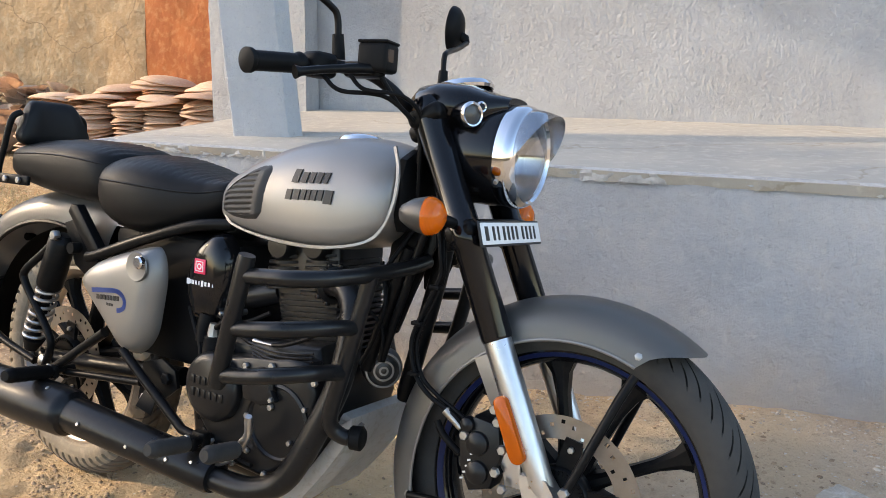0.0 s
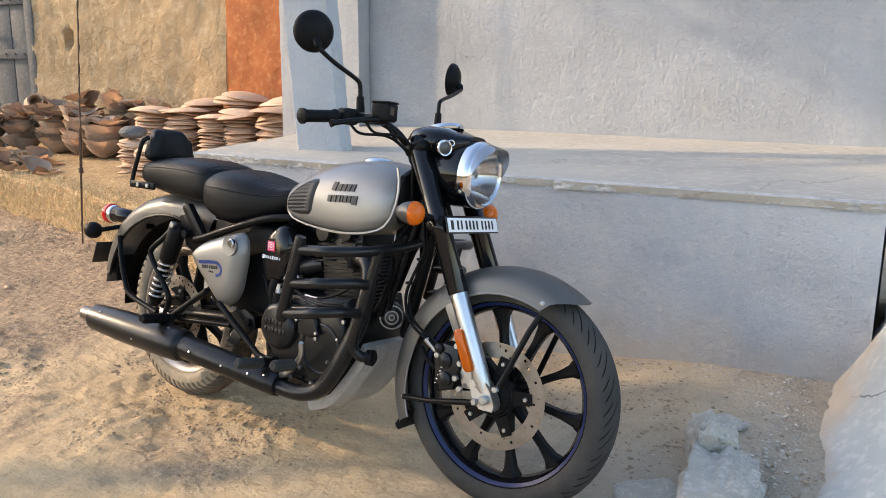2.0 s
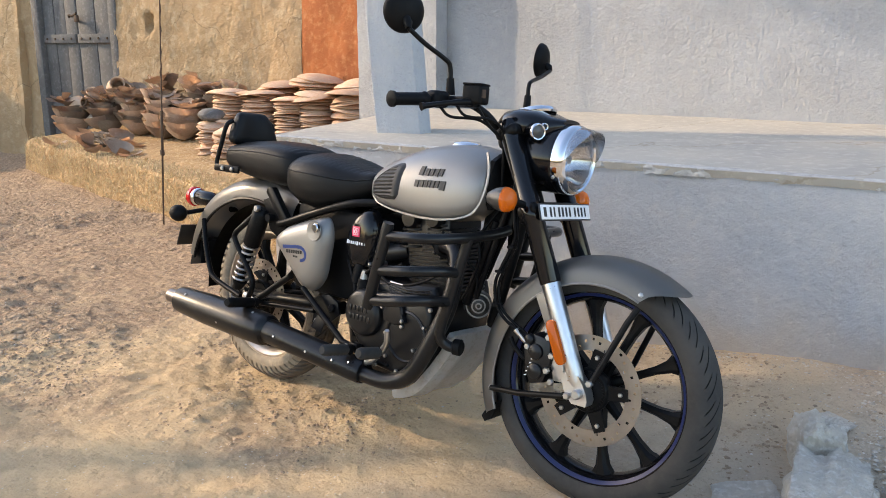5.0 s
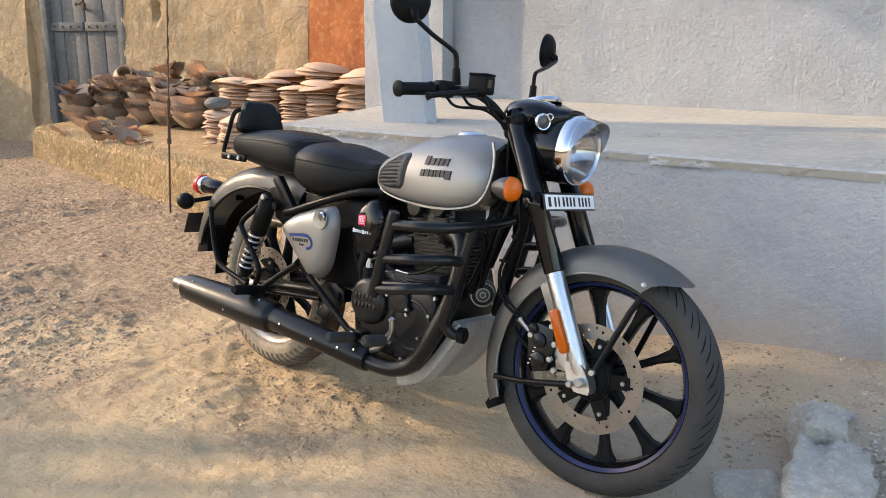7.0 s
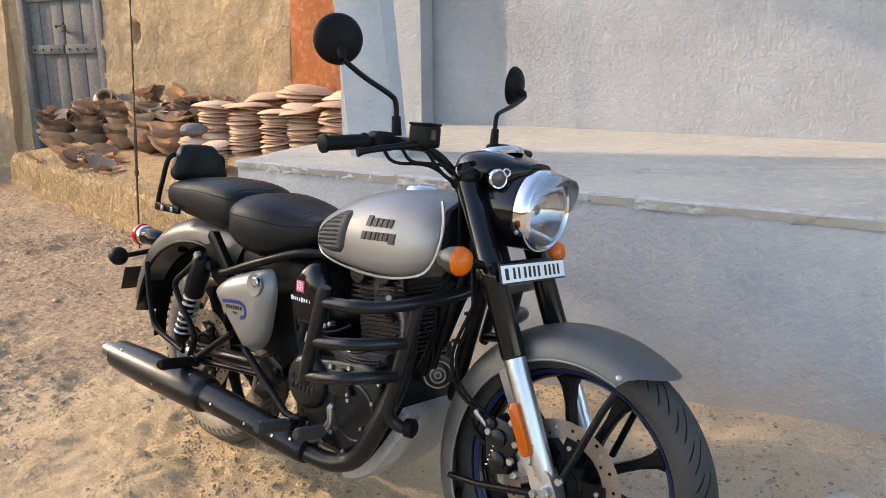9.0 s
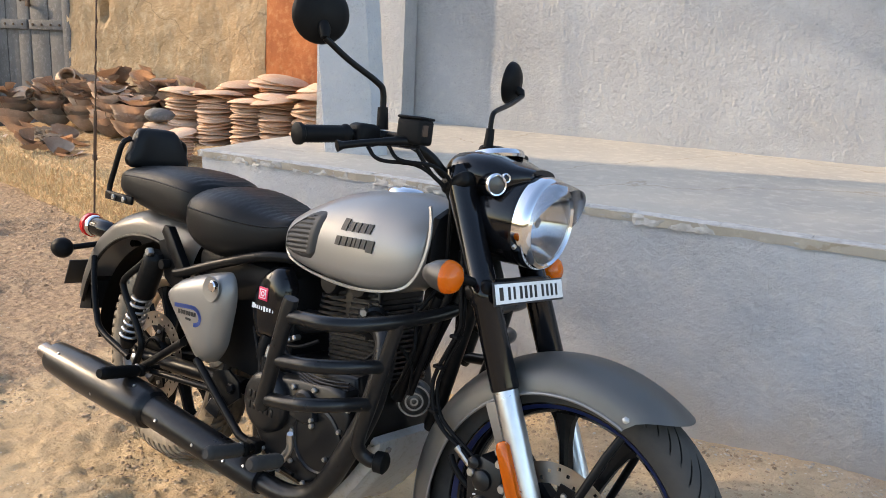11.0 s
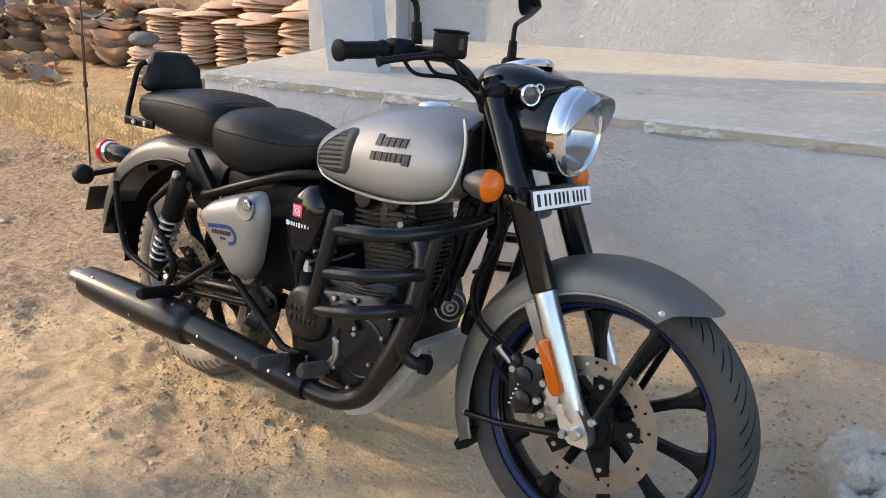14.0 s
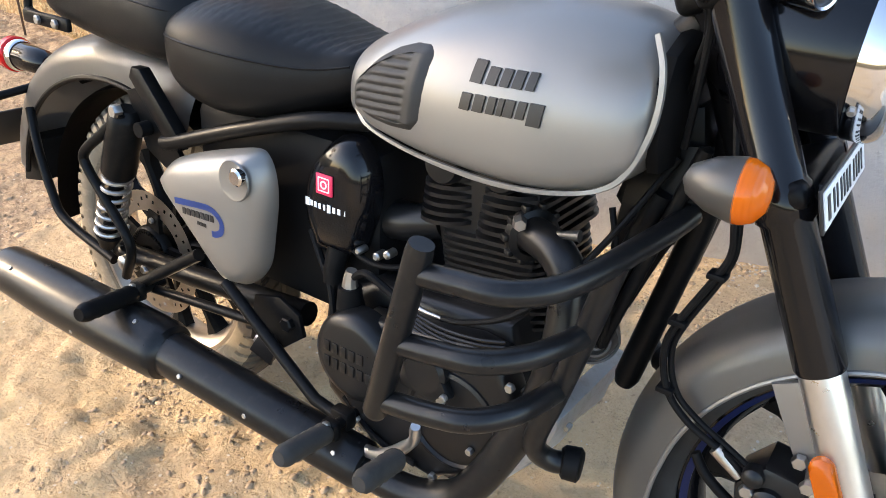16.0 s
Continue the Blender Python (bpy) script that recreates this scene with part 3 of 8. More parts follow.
def build_bench():
    bm = bmesh.new()
    nx = 110
    length = 5.9
    rows = []
    prof = [(0.0, -0.05), (0.0, 0.05), (0.015, 0.12), (0.02, 0.2), (0.03, 0.27), (0.05, 0.315), (0.10, 0.335)] + [(0.1 + 0.12 * k, 0.335 + 0.012 * k) for k in range(1, 16)]
    for k, (v, z) in enumerate(prof):
        row = []
        for i in range(nx + 1):
            u = length * i / nx
            wob = 0.035 * nz(u, z, 0, 2.0) + 0.02 * nz(u, z * 3, 3, 7.0) if k < 7 else 0.0
            row.append(bm.verts.new(BENCH @ Vector((u + (0.02 * nz(v, z, 1, 5.0) if i == 0 else 0), v + wob, z + 0.012 * nz(u, v, 2, 4.0)))))
        rows.append(row)
    for a, b in zip(rows, rows[1:]):
        for k in range(nx):
            bm.faces.new((a[k], a[k + 1], b[k + 1], b[k]))
    bm.faces.new([r[0] for r in rows] + [bm.verts.new(BENCH @ Vector((0, prof[-1][0], -0.05)))])
    return solo("mud_bench", bm, STRAW, "straw and mud plastered bench along the house", "bench", kind="structure", angle=60)


build_bench()


# ---- straw on the bench ----
def build_straw():
    rnd = random.Random(5)
    bm = bmesh.new()
    for _ in range(5200):
        u = rnd.uniform(0.02, 5.6)
        z = rnd.uniform(0.0, 0.345)
        wob = 0.035 * nz(u, z, 0, 2.0) + 0.02 * nz(u, z * 3, 3, 7.0)
        v = -0.004 + wob + (0.05 if z > 0.30 else 0.02 * z / 0.3)
        if rnd.random() < 0.25:
            v, z = rnd.uniform(0.06, 0.25), 0.345
        c = BENCH @ Vector((u, v, z))
        ln = rnd.uniform(0.02, 0.055)
        d = Vector((rnd.uniform(-0.8, 0.8), rnd.uniform(-0.35, 0.1), rnd.uniform(-1, 1))).normalized() * ln * 0.5
        s = d.orthogonal().normalized() * rnd.uniform(0.0012, 0.0026)
        w = d.cross(s).normalized() * 0.0016
        q = [bm.verts.new(c + a) for a in (-d - s, -d + s, -d + w, d - s, d + s, d + w)]
        for f in ((0, 1, 4, 3), (1, 2, 5, 4), (2, 0, 3, 5)):
            bm.faces.new([q[i] for i in f])
    solo("bench_straw", bm, STALK, "loose dry straw stalks stuck in the mud bench", "straw", kind="stuff", smooth=False)


build_straw()


# ---- clay plates and broken bowls on the bench ----
def plate_mesh(name, r, h, seg=28, wob=0.0, seed=0, chip=0.0):
    """A shallow domed clay plate, hollow below."""
    rnd = random.Random(seed)
    bm = bmesh.new()
    prof = [(0.001, h), (0.3 * r, h * 0.96), (0.6 * r, h * 0.78), (0.85 * r, h * 0.42), (0.97 * r, h * 0.10), (r, 0.0), (0.985 * r, -0.006), (0.93 * r, 0.0), (0.8 * r, h * 0.30), (0.5 * r, h * 0.66), (0.001, h * 0.84)]
    rows = []
    ph = rnd.uniform(0, 6)
    for pr, ph_z in prof:
        row = []
        for k in range(seg):
            a = 2 * math.pi * k / seg
            f = 1 + wob * math.sin(2 * a + ph) + 0.5 * wob * math.sin(5 * a)
            row.append(bm.verts.new((pr * f * math.cos(a), pr * f * math.sin(a), ph_z + 0.02 * wob * r * math.sin(3 * a + ph) * pr / r * 10)))
        rows.append(row)
    for a, b in zip(rows, rows[1:]):
        for k in range(seg):
            bm.faces.new((a[k], a[(k + 1) % seg], b[(k + 1) % seg], b[k]))
    return finish(name, bm, CLAY, True, 50)


def shard_mesh(name, r, deg, h, seed):
    """A broken piece of a round bowl."""
    rnd = random.Random(seed)
    bm = bmesh.new()
    n = 9 if deg < 300 else 22
    rows = []
    for j, f in enumerate((0.03, 0.4, 0.7, 0.9, 1.0)):
        row = []
        for k in range(n + 1):
            a = radians(-deg / 2 + deg * k / n)
            rr = r * f * (1 + 0.05 * nz(k * 0.7, j, seed, 1.0) * (1 if 0 < k < n else 2))
            z = h * (f ** 2.2) + (0.012 * nz(k, j, seed + 3, 0.9) if deg < 300 else 0.02 * nz(k, 0, seed + 3, 0.45) * f ** 4)
            row.append(bm.verts.new((rr * math.cos(a), rr * math.sin(a), z)))
        rows.append(row)
    for a, b in zip(rows, rows[1:]):
        for k in range(n):
            bm.faces.new((a[k], a[k + 1], b[k + 1], b[k]))
    bmesh.ops.solidify(bm, geom=bm.faces[:], thickness=0.011)
    return finish(name, bm, CLAY_DARK, True, 35)


PLATES = [plate_mesh("clay_plate", 0.145, 0.040, wob=0.03, seed=k) for k in range(3)]
PLATES_BIG = [plate_mesh("large_clay_plate", 0.20, 0.052, wob=0.04, seed=k + 9) for k in range(2)]
SHARDS = [shard_mesh("clay_shard", 0.15 + 0.02 * (k % 3), 110 + 40 * (k % 4), 0.07 + 0.015 * (k % 2), k) for k in range(6)]
BOWLS = [shard_mesh("clay_bowl", 0.175, 359, 0.150, 20 + k) for k in range(3)]


def bench_top(x, y):
    v = (BENCH.inverted() @ Vector((x, y, 0))).y
    return 0.335 + 0.1 * max(0.0, v - 0.1)


def stack(x, y, top, scale, seed, lean=(0.0, 0.0), label="tall stack of fired clay plates on the mud bench", big_top=0, dark_top=False):
    rnd = random.Random(seed)
    z0 = bench_top(x, y)
    st = thing("clay_plate_stack", label, "plate stack", pose(x, y, z0), group="stacks of clay plates")
    z = 0.008
    step = 0.019 * scale
    while z < top - z0 - 0.03 * scale:
        ob = new("clay_plate", rnd.choice(PLATES))
        ob.parent = st
        s = scale * rnd.uniform(0.94, 1.05)
        f = z / max(0.1, top - z0)
        ob.matrix_basis = pose(rnd.uniform(-0.013, 0.013) + lean[0] * f, rnd.uniform(-0.013, 0.013) + lean[1] * f, z, rnd.uniform(-8, 8), rnd.uniform(-8, 8), rnd.uniform(0, 360)) @ Matrix.Diagonal((s, s, scale * rnd.uniform(0.6, 0.95), 1))
        z += step * rnd.uniform(0.85, 1.2)
    for k in range(big_top):
        ob = new("large_clay_plate", rnd.choice(PLATES_BIG))
        ob.parent = st
        ob.matrix_basis = pose(rnd.uniform(-0.05, 0.05) + lean[0], rnd.uniform(-0.03, 0.03) + lean[1], z + 0.004, rnd.uniform(-8, 8), rnd.uniform(-10, 10), rnd.uniform(0, 360)) @ Matrix.Diagonal((scale, scale, scale * 0.8, 1))
        z += 0.02 * scale
    if dark_top:
        bm = bmesh.new()
        bmesh.ops.create_icosphere(bm, subdivisions=2, radius=0.11)
        for v in bm.verts:
            v.co = Vector((v.co.x, v.co.y, v.co.z * 0.5 + 0.02)) * (1 + 0.2 * nz(v.co.x, v.co.y, v.co.z, 9.0))
        solo("dark_stone", bm, OLD_WOOD, "dark grey stone lying on a plate stack", "stone", pose(x + lean[0], y + lean[1], z0 + z + 0.045))


stack(-5.80, 3.90, 0.67, 0.80, 1, (0.02, 0.0), dark_top=True)
stack(-5.50, 3.83, 0.64, 0.86, 2, (0.05, 0.03))
stack(-6.30, 4.48, 0.86, 1.06, 3, (-0.02, 0), big_top=2)
stack(-5.98, 4.55, 0.84, 1.06, 4, (0.0, 0), big_top=2)
stack(-5.62, 4.60, 0.82, 0.98, 5, (0.02, 0), big_top=1)
stack(-5.34, 4.68, 0.85, 1.04, 6, (-0.01, 0), big_top=2)
stack(-4.98, 4.74, 0.90, 1.20, 7, (0.02, 0), big_top=1)
stack(-6.05, 4.82, 0.92, 1.05, 8, (0.03, 0), big_top=2)
stack(-5.52, 4.84, 0.96, 1.12, 10, (0.0, 0), big_top=3)
stack(-5.02, 4.92, 0.94, 1.15, 11, (0.03, 0), big_top=3)
stack(-4.72, 4.98, 1.09, 1.10, 9, (0.0, 0))


def bowl_pile(x, y, z, n, seed, spread=0.05, shards=5, label="pile of nested broken clay bowls on the mud bench"):
    rnd = random.Random(seed)
    z0 = bench_top(x, y) + z
    st = thing("broken_bowl_pile", label, "broken pottery", pose(x, y, z0), group="piles of broken clay bowls")
    h = 0.004
    for k in range(n):
        ob = new("clay_bowl", rnd.choice(BOWLS))
        ob.parent = st
        s = rnd.uniform(0.85, 1.12)
        ob.matrix_basis = pose(rnd.uniform(-0.02, 0.02), rnd.uniform(-0.02, 0.02), h, rnd.uniform(-7, 7), rnd.uniform(-7, 7), rnd.uniform(0, 360)) @ Matrix.Diagonal((s, s, s * 0.9, 1))
        h += rnd.uniform(0.026, 0.045)
    h += 0.05
    for k in range(shards):
        ob = new("clay_shard", rnd.choice(SHARDS))
        ob.parent = st
        s = rnd.uniform(0.45, 0.95)
        steep = 38 if k % 3 == 0 else 16
        ob.matrix_basis = pose(rnd.uniform(-spread, spread), rnd.uniform(-spread, spread), h + rnd.uniform(-0.03, 0.04), rnd.uniform(-steep, steep), rnd.uniform(-steep, 14), rnd.uniform(0, 360)) @ Matrix.Diagonal((s, s, s * 0.9, 1))
        h += 0.009


for k, (x, y, z, n, sh) in enumerate(((-8.45, 3.98, 0.0, 4, 6), (-8.20, 4.22, 0.0, 5, 7), (-7.95, 4.42, 0.02, 5, 8), (-7.62, 4.25, 0.0, 4, 7), (-7.36, 4.45, 0.02, 6, 9), (-7.02, 4.20, 0.0, 6, 6), (-6.85, 4.50, 0.02, 7, 10),
                                     (-6.62, 4.60, 0.0, 6, 8), (-6.72, 4.22, 0.0, 3, 5), (-8.10, 4.40, 0.10, 4, 6), (-7.2, 4.28, 0.0, 3, 6))):
    bowl_pile(x, y, z, n + 2, 40 + k, 0.10, sh + 2)


def loose_shards():
    rnd = random.Random(77)
    for k in range(16):
        u, v = rnd.uniform(0.7, 2.3), rnd.uniform(0.08, 0.5)
        p = BENCH @ Vector((u, v, 0))
        ob = new("loose_clay_shard", rnd.choice(SHARDS))
        s = rnd.uniform(0.6, 1.1)
        ob.matrix_world = pose(p.x, p.y, bench_top(p.x, p.y) + 0.012, rnd.uniform(-25, 25), rnd.uniform(-25, 25), rnd.uniform(0, 360)) @ Matrix.Diagonal((s, s, s, 1))
        tagged(ob, "single broken clay shard lying on the bench", "clay shard", "loose clay shards")


loose_shards()


def build_odd_pieces():
    """Dark lumps of earth and pale pots among the broken bowls."""
    for k, (u, v, sx, sy, sz) in enumerate(((1.25, 0.42, 0.30, 0.16, 0.10), (1.62, 0.36, 0.22, 0.14, 0.08))):
        bm = bmesh.new()
        lump(bm, (0, 0, 0), (sx, sy, sz), 30 + k, 4, 0.5)
        p = BENCH @ Vector((u, v, 0))
        solo("earth_lump", bm, EARTH_LUMP, "dark crumbling lump of earth lying on the mud bench", "earth lump", pose(p.x, p.y, bench_top(p.x, p.y) + sz * 0.4, 0, 0, 20 * k), angle=35)
    for k, (x, y, z, r, tilt) in enumerate(((-8.52, 4.28, 0.34, 0.10, 20), (-8.28, 4.45, 0.42, 0.13, 60), (-8.42, 4.05, 0.30, 0.11, 75))):
        bm = bmesh.new()
        lathe(bm, [(0.001, -r * 0.8), (r * 0.6, -r * 0.7), (r, -r * 0.1), (r * 0.95, r * 0.4), (r * 0.55, r * 0.85), (r * 0.5, r * 1.1), (r * 0.6, r * 1.2), (r * 0.5, r * 1.15), (r * 0.42, r * 0.8), (r * 0.8, r * 0.3), (r * 0.85, -r * 0.1), (r * 0.5, -r * 0.6), (0.001, -r * 0.7)], "z", 24)
        solo("clay_pot", bm, CLAY, "pale round clay pot lying on the broken bowls", "clay pot", pose(x, y, bench_top(x, y) + z, tilt, 10, 50 * k), group="pale clay pots", angle=50)


# ---- the hanging wire and rod ----
def build_wire():
    w = thing("hanging_wire", "thin twisted wire with a rusty rod hanging before the bench", "wire", pose(-5.09, 2.985, 0))
    bm = bmesh.new()
    rnd = random.Random(3)
    tube(bm, [(0.005 * nz(0, k, 1, 0.9) + 0.046 * (0.80 + 2.8 * k / 60), 0.005 * nz(k, 0, 5, 0.9) + 0.039 * (0.80 + 2.8 * k / 60), 0.80 + 2.8 * k / 60) for k in range(61)], [0.0045 + 0.003 * (k % 3 == 0) for k in range(61)], 6)
    part("wire", bm, RUST, w)
    bm = bmesh.new()
    tube(bm, [(0.0, 0, 0.0), (0.024, 0.020, 0.52), (0.025, 0.021, 0.54), (0.038, 0.032, 0.82)], [0.006, 0.007, 0.010, 0.010], 8)
    part("rod", bm, RUST, w)
    bm = bmesh.new()
    box(bm, (0.0245, 0.0205, 0.53), (0.026, 0.026, 0.04), None, 0.006)
    part("knot", bm, RUST, w)


build_wire()


# ---- rubble at the far end of the plinth ----
def lump(bm, c, s, seed, sub=4, rough=0.22):
    """A rough block."""
    r = bmesh.ops.create_icosphere(bm, subdivisions=sub, radius=1.0)
    for v in r["verts"]:
        n = v.co.normalized()
        b = n / max(abs(n.x), abs(n.y), abs(n.z)) * 0.5
        p = b.lerp(n * 0.6, 0.2) + n * rough * (0.5 * nz(n.x, n.y, n.z + seed, 1.7) + 0.25 * nz(n.x, n.y, n.z + seed, 4.5) + 0.1 * nz(n.x, n.y, n.z + seed, 11.0))
        v.co = Vector(c) + Vector((p.x * s[0], p.y * s[1], p.z * s[2]))


bm = bmesh.new()
lump(bm, (0, 0, 0), (0.19, 0.40, 0.17), 1, 5, 0.30)
solo("concrete_block", bm, CONCRETE, "broken pale concrete block lying on the dirt", "rubble", pose(-0.30, 1.98, 0.07, 0, 4, 14), angle=35)
bm = bmesh.new()
lump(bm, (0, 0, 0), (0.12, 0.15, 0.19), 4, 5, 0.34)
solo("concrete_chunk", bm, CONCRETE, "pale concrete chunk leaning on the broken block", "rubble", pose(-0.405, 2.23, 0.095, 8, 0, 30), angle=35)
bm = bmesh.new()
lump(bm, (0, 0, 0), (0.17, 0.13, 0.03), 8, 5)
solo("flat_stone", bm, CONCRETE, "flat grey stone slab on the dirt", "stone", pose(-0.50, 1.98, 0.025, 3, -5, 40), angle=35)
bm = bmesh.new()
lump(bm, (0, 0, 0), (0.12, 0.10, 0.025), 12, 5)
solo("flat_stone", bm, CONCRETE, "small flat pale stone half sunk in the dirt", "stone", pose(-0.43, 2.46, ground_z(-0.43, 2.46) + 0.004, 4, 3, 70), angle=35)


def build_ramp():
    bm = bmesh.new()
    nx, ny = 46, 70
    rows = []
    for j in range(ny + 1):
        y = 0.9 + 2.6 * j / ny
        row = []
        for i in range(nx + 1):
            f = i / nx
            foot = -0.185 - 0.06 * max(0.0, min(1.0, (y - 1.9) / 1.0)) + 0.025 * nz(0, y, 2, 4.0) + 0.012 * nz(0, y, 7, 15.0)
            x = foot + 1.3 * f * f + 0.25 * f
            t = min(1.0, (x - foot) / (0.30 - 0.08 * max(0.0, min(1.0, (y - 2.3) / 0.5))))
            z = ground_z(foot, y) - 0.05 + (0.10 + 0.16 * max(0.0, min(1.0, (y - 1.4) / 1.2)) + 0.10 * max(0.0, min(1.0, (y - 2.45) / 0.4))) * t ** 1.35 + 0.12 * max(0.0, x - foot - 0.3)
            z += 0.010 * nz(x, y, 1, 9.0) * t + (0.014 * nz(x, y, 4, 26.0) if t < 0.6 else 0.003 * nz(x, y, 4, 26.0))
            row.append(bm.verts.new((x, y, z)))
        rows.append(row)
    for a, b in zip(rows, rows[1:]):
        for k in range(nx):
            bm.faces.new((a[k], a[k + 1], b[k + 1], b[k]))
    low = [[bm.verts.new((p.co.x, p.co.y, -0.2)) for p in (rows[0][0], rows[0][-1], rows[-1][-1], rows[-1][0])]][0]
    bm.faces.new([v for v in rows[0]][::-1] + [low[0], low[1]])
    bm.faces.new([r[-1] for r in rows][::-1] + [low[1], low[2]])
    bm.faces.new([v for v in rows[-1]] + [low[2], low[3]])
    bm.faces.new([r[0] for r in rows] + [low[3], low[0]])
    solo("concrete_ramp", bm, RAMP, "cracked grey concrete ramp with a crumbling edge", "ramp", kind="structure", angle=60)


build_odd_pieces()
build_ramp()
bm = bmesh.new()
wall_sheet(bm, PLAT @ Matrix.Translation((0, 0.10, 0)), PL1 + 0.03, PL1 + 2.2, 0.0, 0.84, 1.2, 0.05, 0.02, 7.0, seed=3)
solo("wall_end", bm, OLD_WOOD, "dark stone side wall past the plinth", "wall", kind="structure", angle=50)


# ---- clods, pebbles and rubble ----
def scatter(name, count, mat, label, seed, place, size):
    rnd = random.Random(seed)
    bm = bmesh.new()
    verts, faces = [], []
    base = [Vector(p).normalized() for p in ((1, 0, 0.1), (-1, 0.1, 0), (0, 1, 0), (0.1, -1, 0), (0, 0, 1), (0.7, 0.7, 0.5), (-0.7, 0.6, 0.5), (-0.6, -0.7, 0.4), (0.7, -0.6, 0.5))]
    tri = ((0, 5, 4), (5, 2, 4), (2, 6, 4), (6, 1, 4), (1, 7, 4), (7, 3, 4), (3, 8, 4), (8, 0, 4), (0, 2, 5), (2, 1, 6), (1, 3, 7), (3, 0, 8))
    for _ in range(count):
        x, y, z = place(rnd)
        s = size(rnd)
        a = rnd.uniform(0, 6.28)
        ca, sa = math.cos(a), math.sin(a)
        k = len(verts)
        sx, sy, sz = s * rnd.uniform(0.7, 1.4), s * rnd.uniform(0.6, 1.1), s * rnd.uniform(0.35, 0.8)
        for b in base:
            q = b * rnd.uniform(0.8, 1.15)
            verts.append((x + sx * q.x * ca - sy * q.y * sa, y + sx * q.x * sa + sy * q.y * ca, z + sz * q.z - s * 0.08))
        faces += [(k + i, k + j, k + l) for i, j, l in tri]
    me = bpy.data.meshes.new(name)
    me.from_pydata(verts, [], faces)
    me.materials.append(mat)
    me.polygons.foreach_set("use_smooth", [True] * len(me.polygons))
    bm.free()
    return tagged(new(name, me), label, "clods", kind="stuff")


def on_yard(rnd):
    while True:
        x, y = rnd.uniform(-7.0, 0.1), rnd.uniform(0.0, 3.3)
        d = nz(x, y, 3, 1.1) + 0.6 * nz(x, y, 6, 3.0)
        dens = 0.16 + 1.3 * d + (0.22 if x < -2.6 else -0.10)
        u = PLAT.inverted() @ Vector((x, y, 0))
        if u.y > -0.01 and u.x > PL0:
            continue
        if rnd.random() < dens:
            return x, y, ground_z(x, y)


def on_far_yard(rnd):
    while True:
        x, y, z = on_yard(rnd)
        if x < -2.5 and rnd.random() < 0.25 + 0.25 * (-2.5 - x):
            return x, y, z


CLOD = material("dirt_clod", (0.42, 0.30, 0.19), 0.95, 0, (0.27, 0.19, 0.125), None, 30.0, 60.0, 0.5, 0.4, 120.0, 0.004, 0.03, per_island=0.28)
GRAVEL = material("rubble_grit", (0.50, 0.44, 0.36), 0.95, 0, None, None, bump=0.0, per_island=0.3)
BITS = material("pale_grit", (0.58, 0.53, 0.46), 0.9, 0, None, None, bump=0.0, per_island=0.25)
scatter("dirt_clods", 42000, CLOD, "small clods and crumbs of dry earth", 11, on_yard, lambda r: 0.0016 + 0.0085 * r.random() ** 2.8)
scatter("large_clods", 2600, CLOD, "larger clods of dry brown earth before the bench", 18, on_far_yard, lambda r: 0.005 + 0.016 * r.random() ** 2.5)
scatter("pale_grit", 900, BITS, "pale grit and plaster crumbs on the dirt", 12, on_yard, lambda r: 0.0015 + 0.004 * r.random() ** 2.5)


def at_foot(rnd):
    u = rnd.uniform(0.9, PL1 + 0.05)
    v = -abs(rnd.gauss(0, 0.06)) - 0.005
    p = PLAT @ Vector((u, v, 0))
    return p.x, p.y, ground_z(p.x, p.y)


scatter("plaster_rubble", 700, GRAVEL, "crumbled plaster along the foot of the plinth", 13, at_foot, lambda r: 0.0015 + 0.006 * r.random() ** 3)


def at_ramp(rnd):
    y = rnd.uniform(1.7, 3.0)
    x = -0.16 - 0.14 * max(0.0, min(1.0, (y - 1.7) / 1.0)) + rnd.gauss(0, 0.05)
    return x, y, ground_z(x, y) + 0.03 * max(0.0, min(1.0, (x + 0.3) / 0.2))


scatter("ramp_rubble", 1500, GRAVEL, "crumbled concrete along the edge of the ramp", 14, at_ramp, lambda r: 0.0014 + 0.008 * r.random() ** 4)


def at_corner(rnd):
    while True:
        x, y = rnd.gauss(-0.33, 0.16), rnd.gauss(2.52, 0.16)
        u = PLAT.inverted() @ Vector((x, y, 0))
        if u.y < -0.01 and x < -0.12 and x > -0.9:
            return x, y, ground_z(x, y) + 0.004


scatter("plaster_crumbs", 380, BITS, "pale plaster crumbs in the corner by the plinth", 15, at_corner, lambda r: 0.001 + 0.0034 * r.random() ** 3)


def on_shade_side(rnd):
    return (lambda x, y: (x, y, ground_z(x, y)))(rnd.uniform(-1.9, -0.15), rnd.uniform(0.3, 2.6))


scatter("pale_specks", 700, BITS, "pale specks of grit trodden into the dirt", 16, on_shade_side, lambda r: 0.0008 + 0.0022 * r.random() ** 3)


# ---- across the lane and out of view: plain walls and a tree added to shape the light ----
# made-up wall behind the camera, gives the metal something darker to reflect
bm = bmesh.new()
wall_sheet(bm, pose(3.0, -9.0, 0, 0, 0, 186), -9.0, 12.0, -0.1, 1.1, 0.4, 0.25, 0.03, 2.0, seed=15)
solo("wall_lane", bm, MUD, "low plain mud wall added unseen across the lane for reflections", "wall", kind="structure", angle=60)


# Added wall outside the view; cuts off the bright sky near the horizon.
bm = bmesh.new()
wall_sheet(bm, pose(-16.0, -2.0, 0, 0, 0, 90), -10.0, 7.5, -0.1, 3.1, 0.4, 0.25, 0.03, 2.0, seed=17)
solo("wall_west", bm, MUD, "plain mud wall added unseen to block low western sky glow", "wall", kind="structure", angle=60)


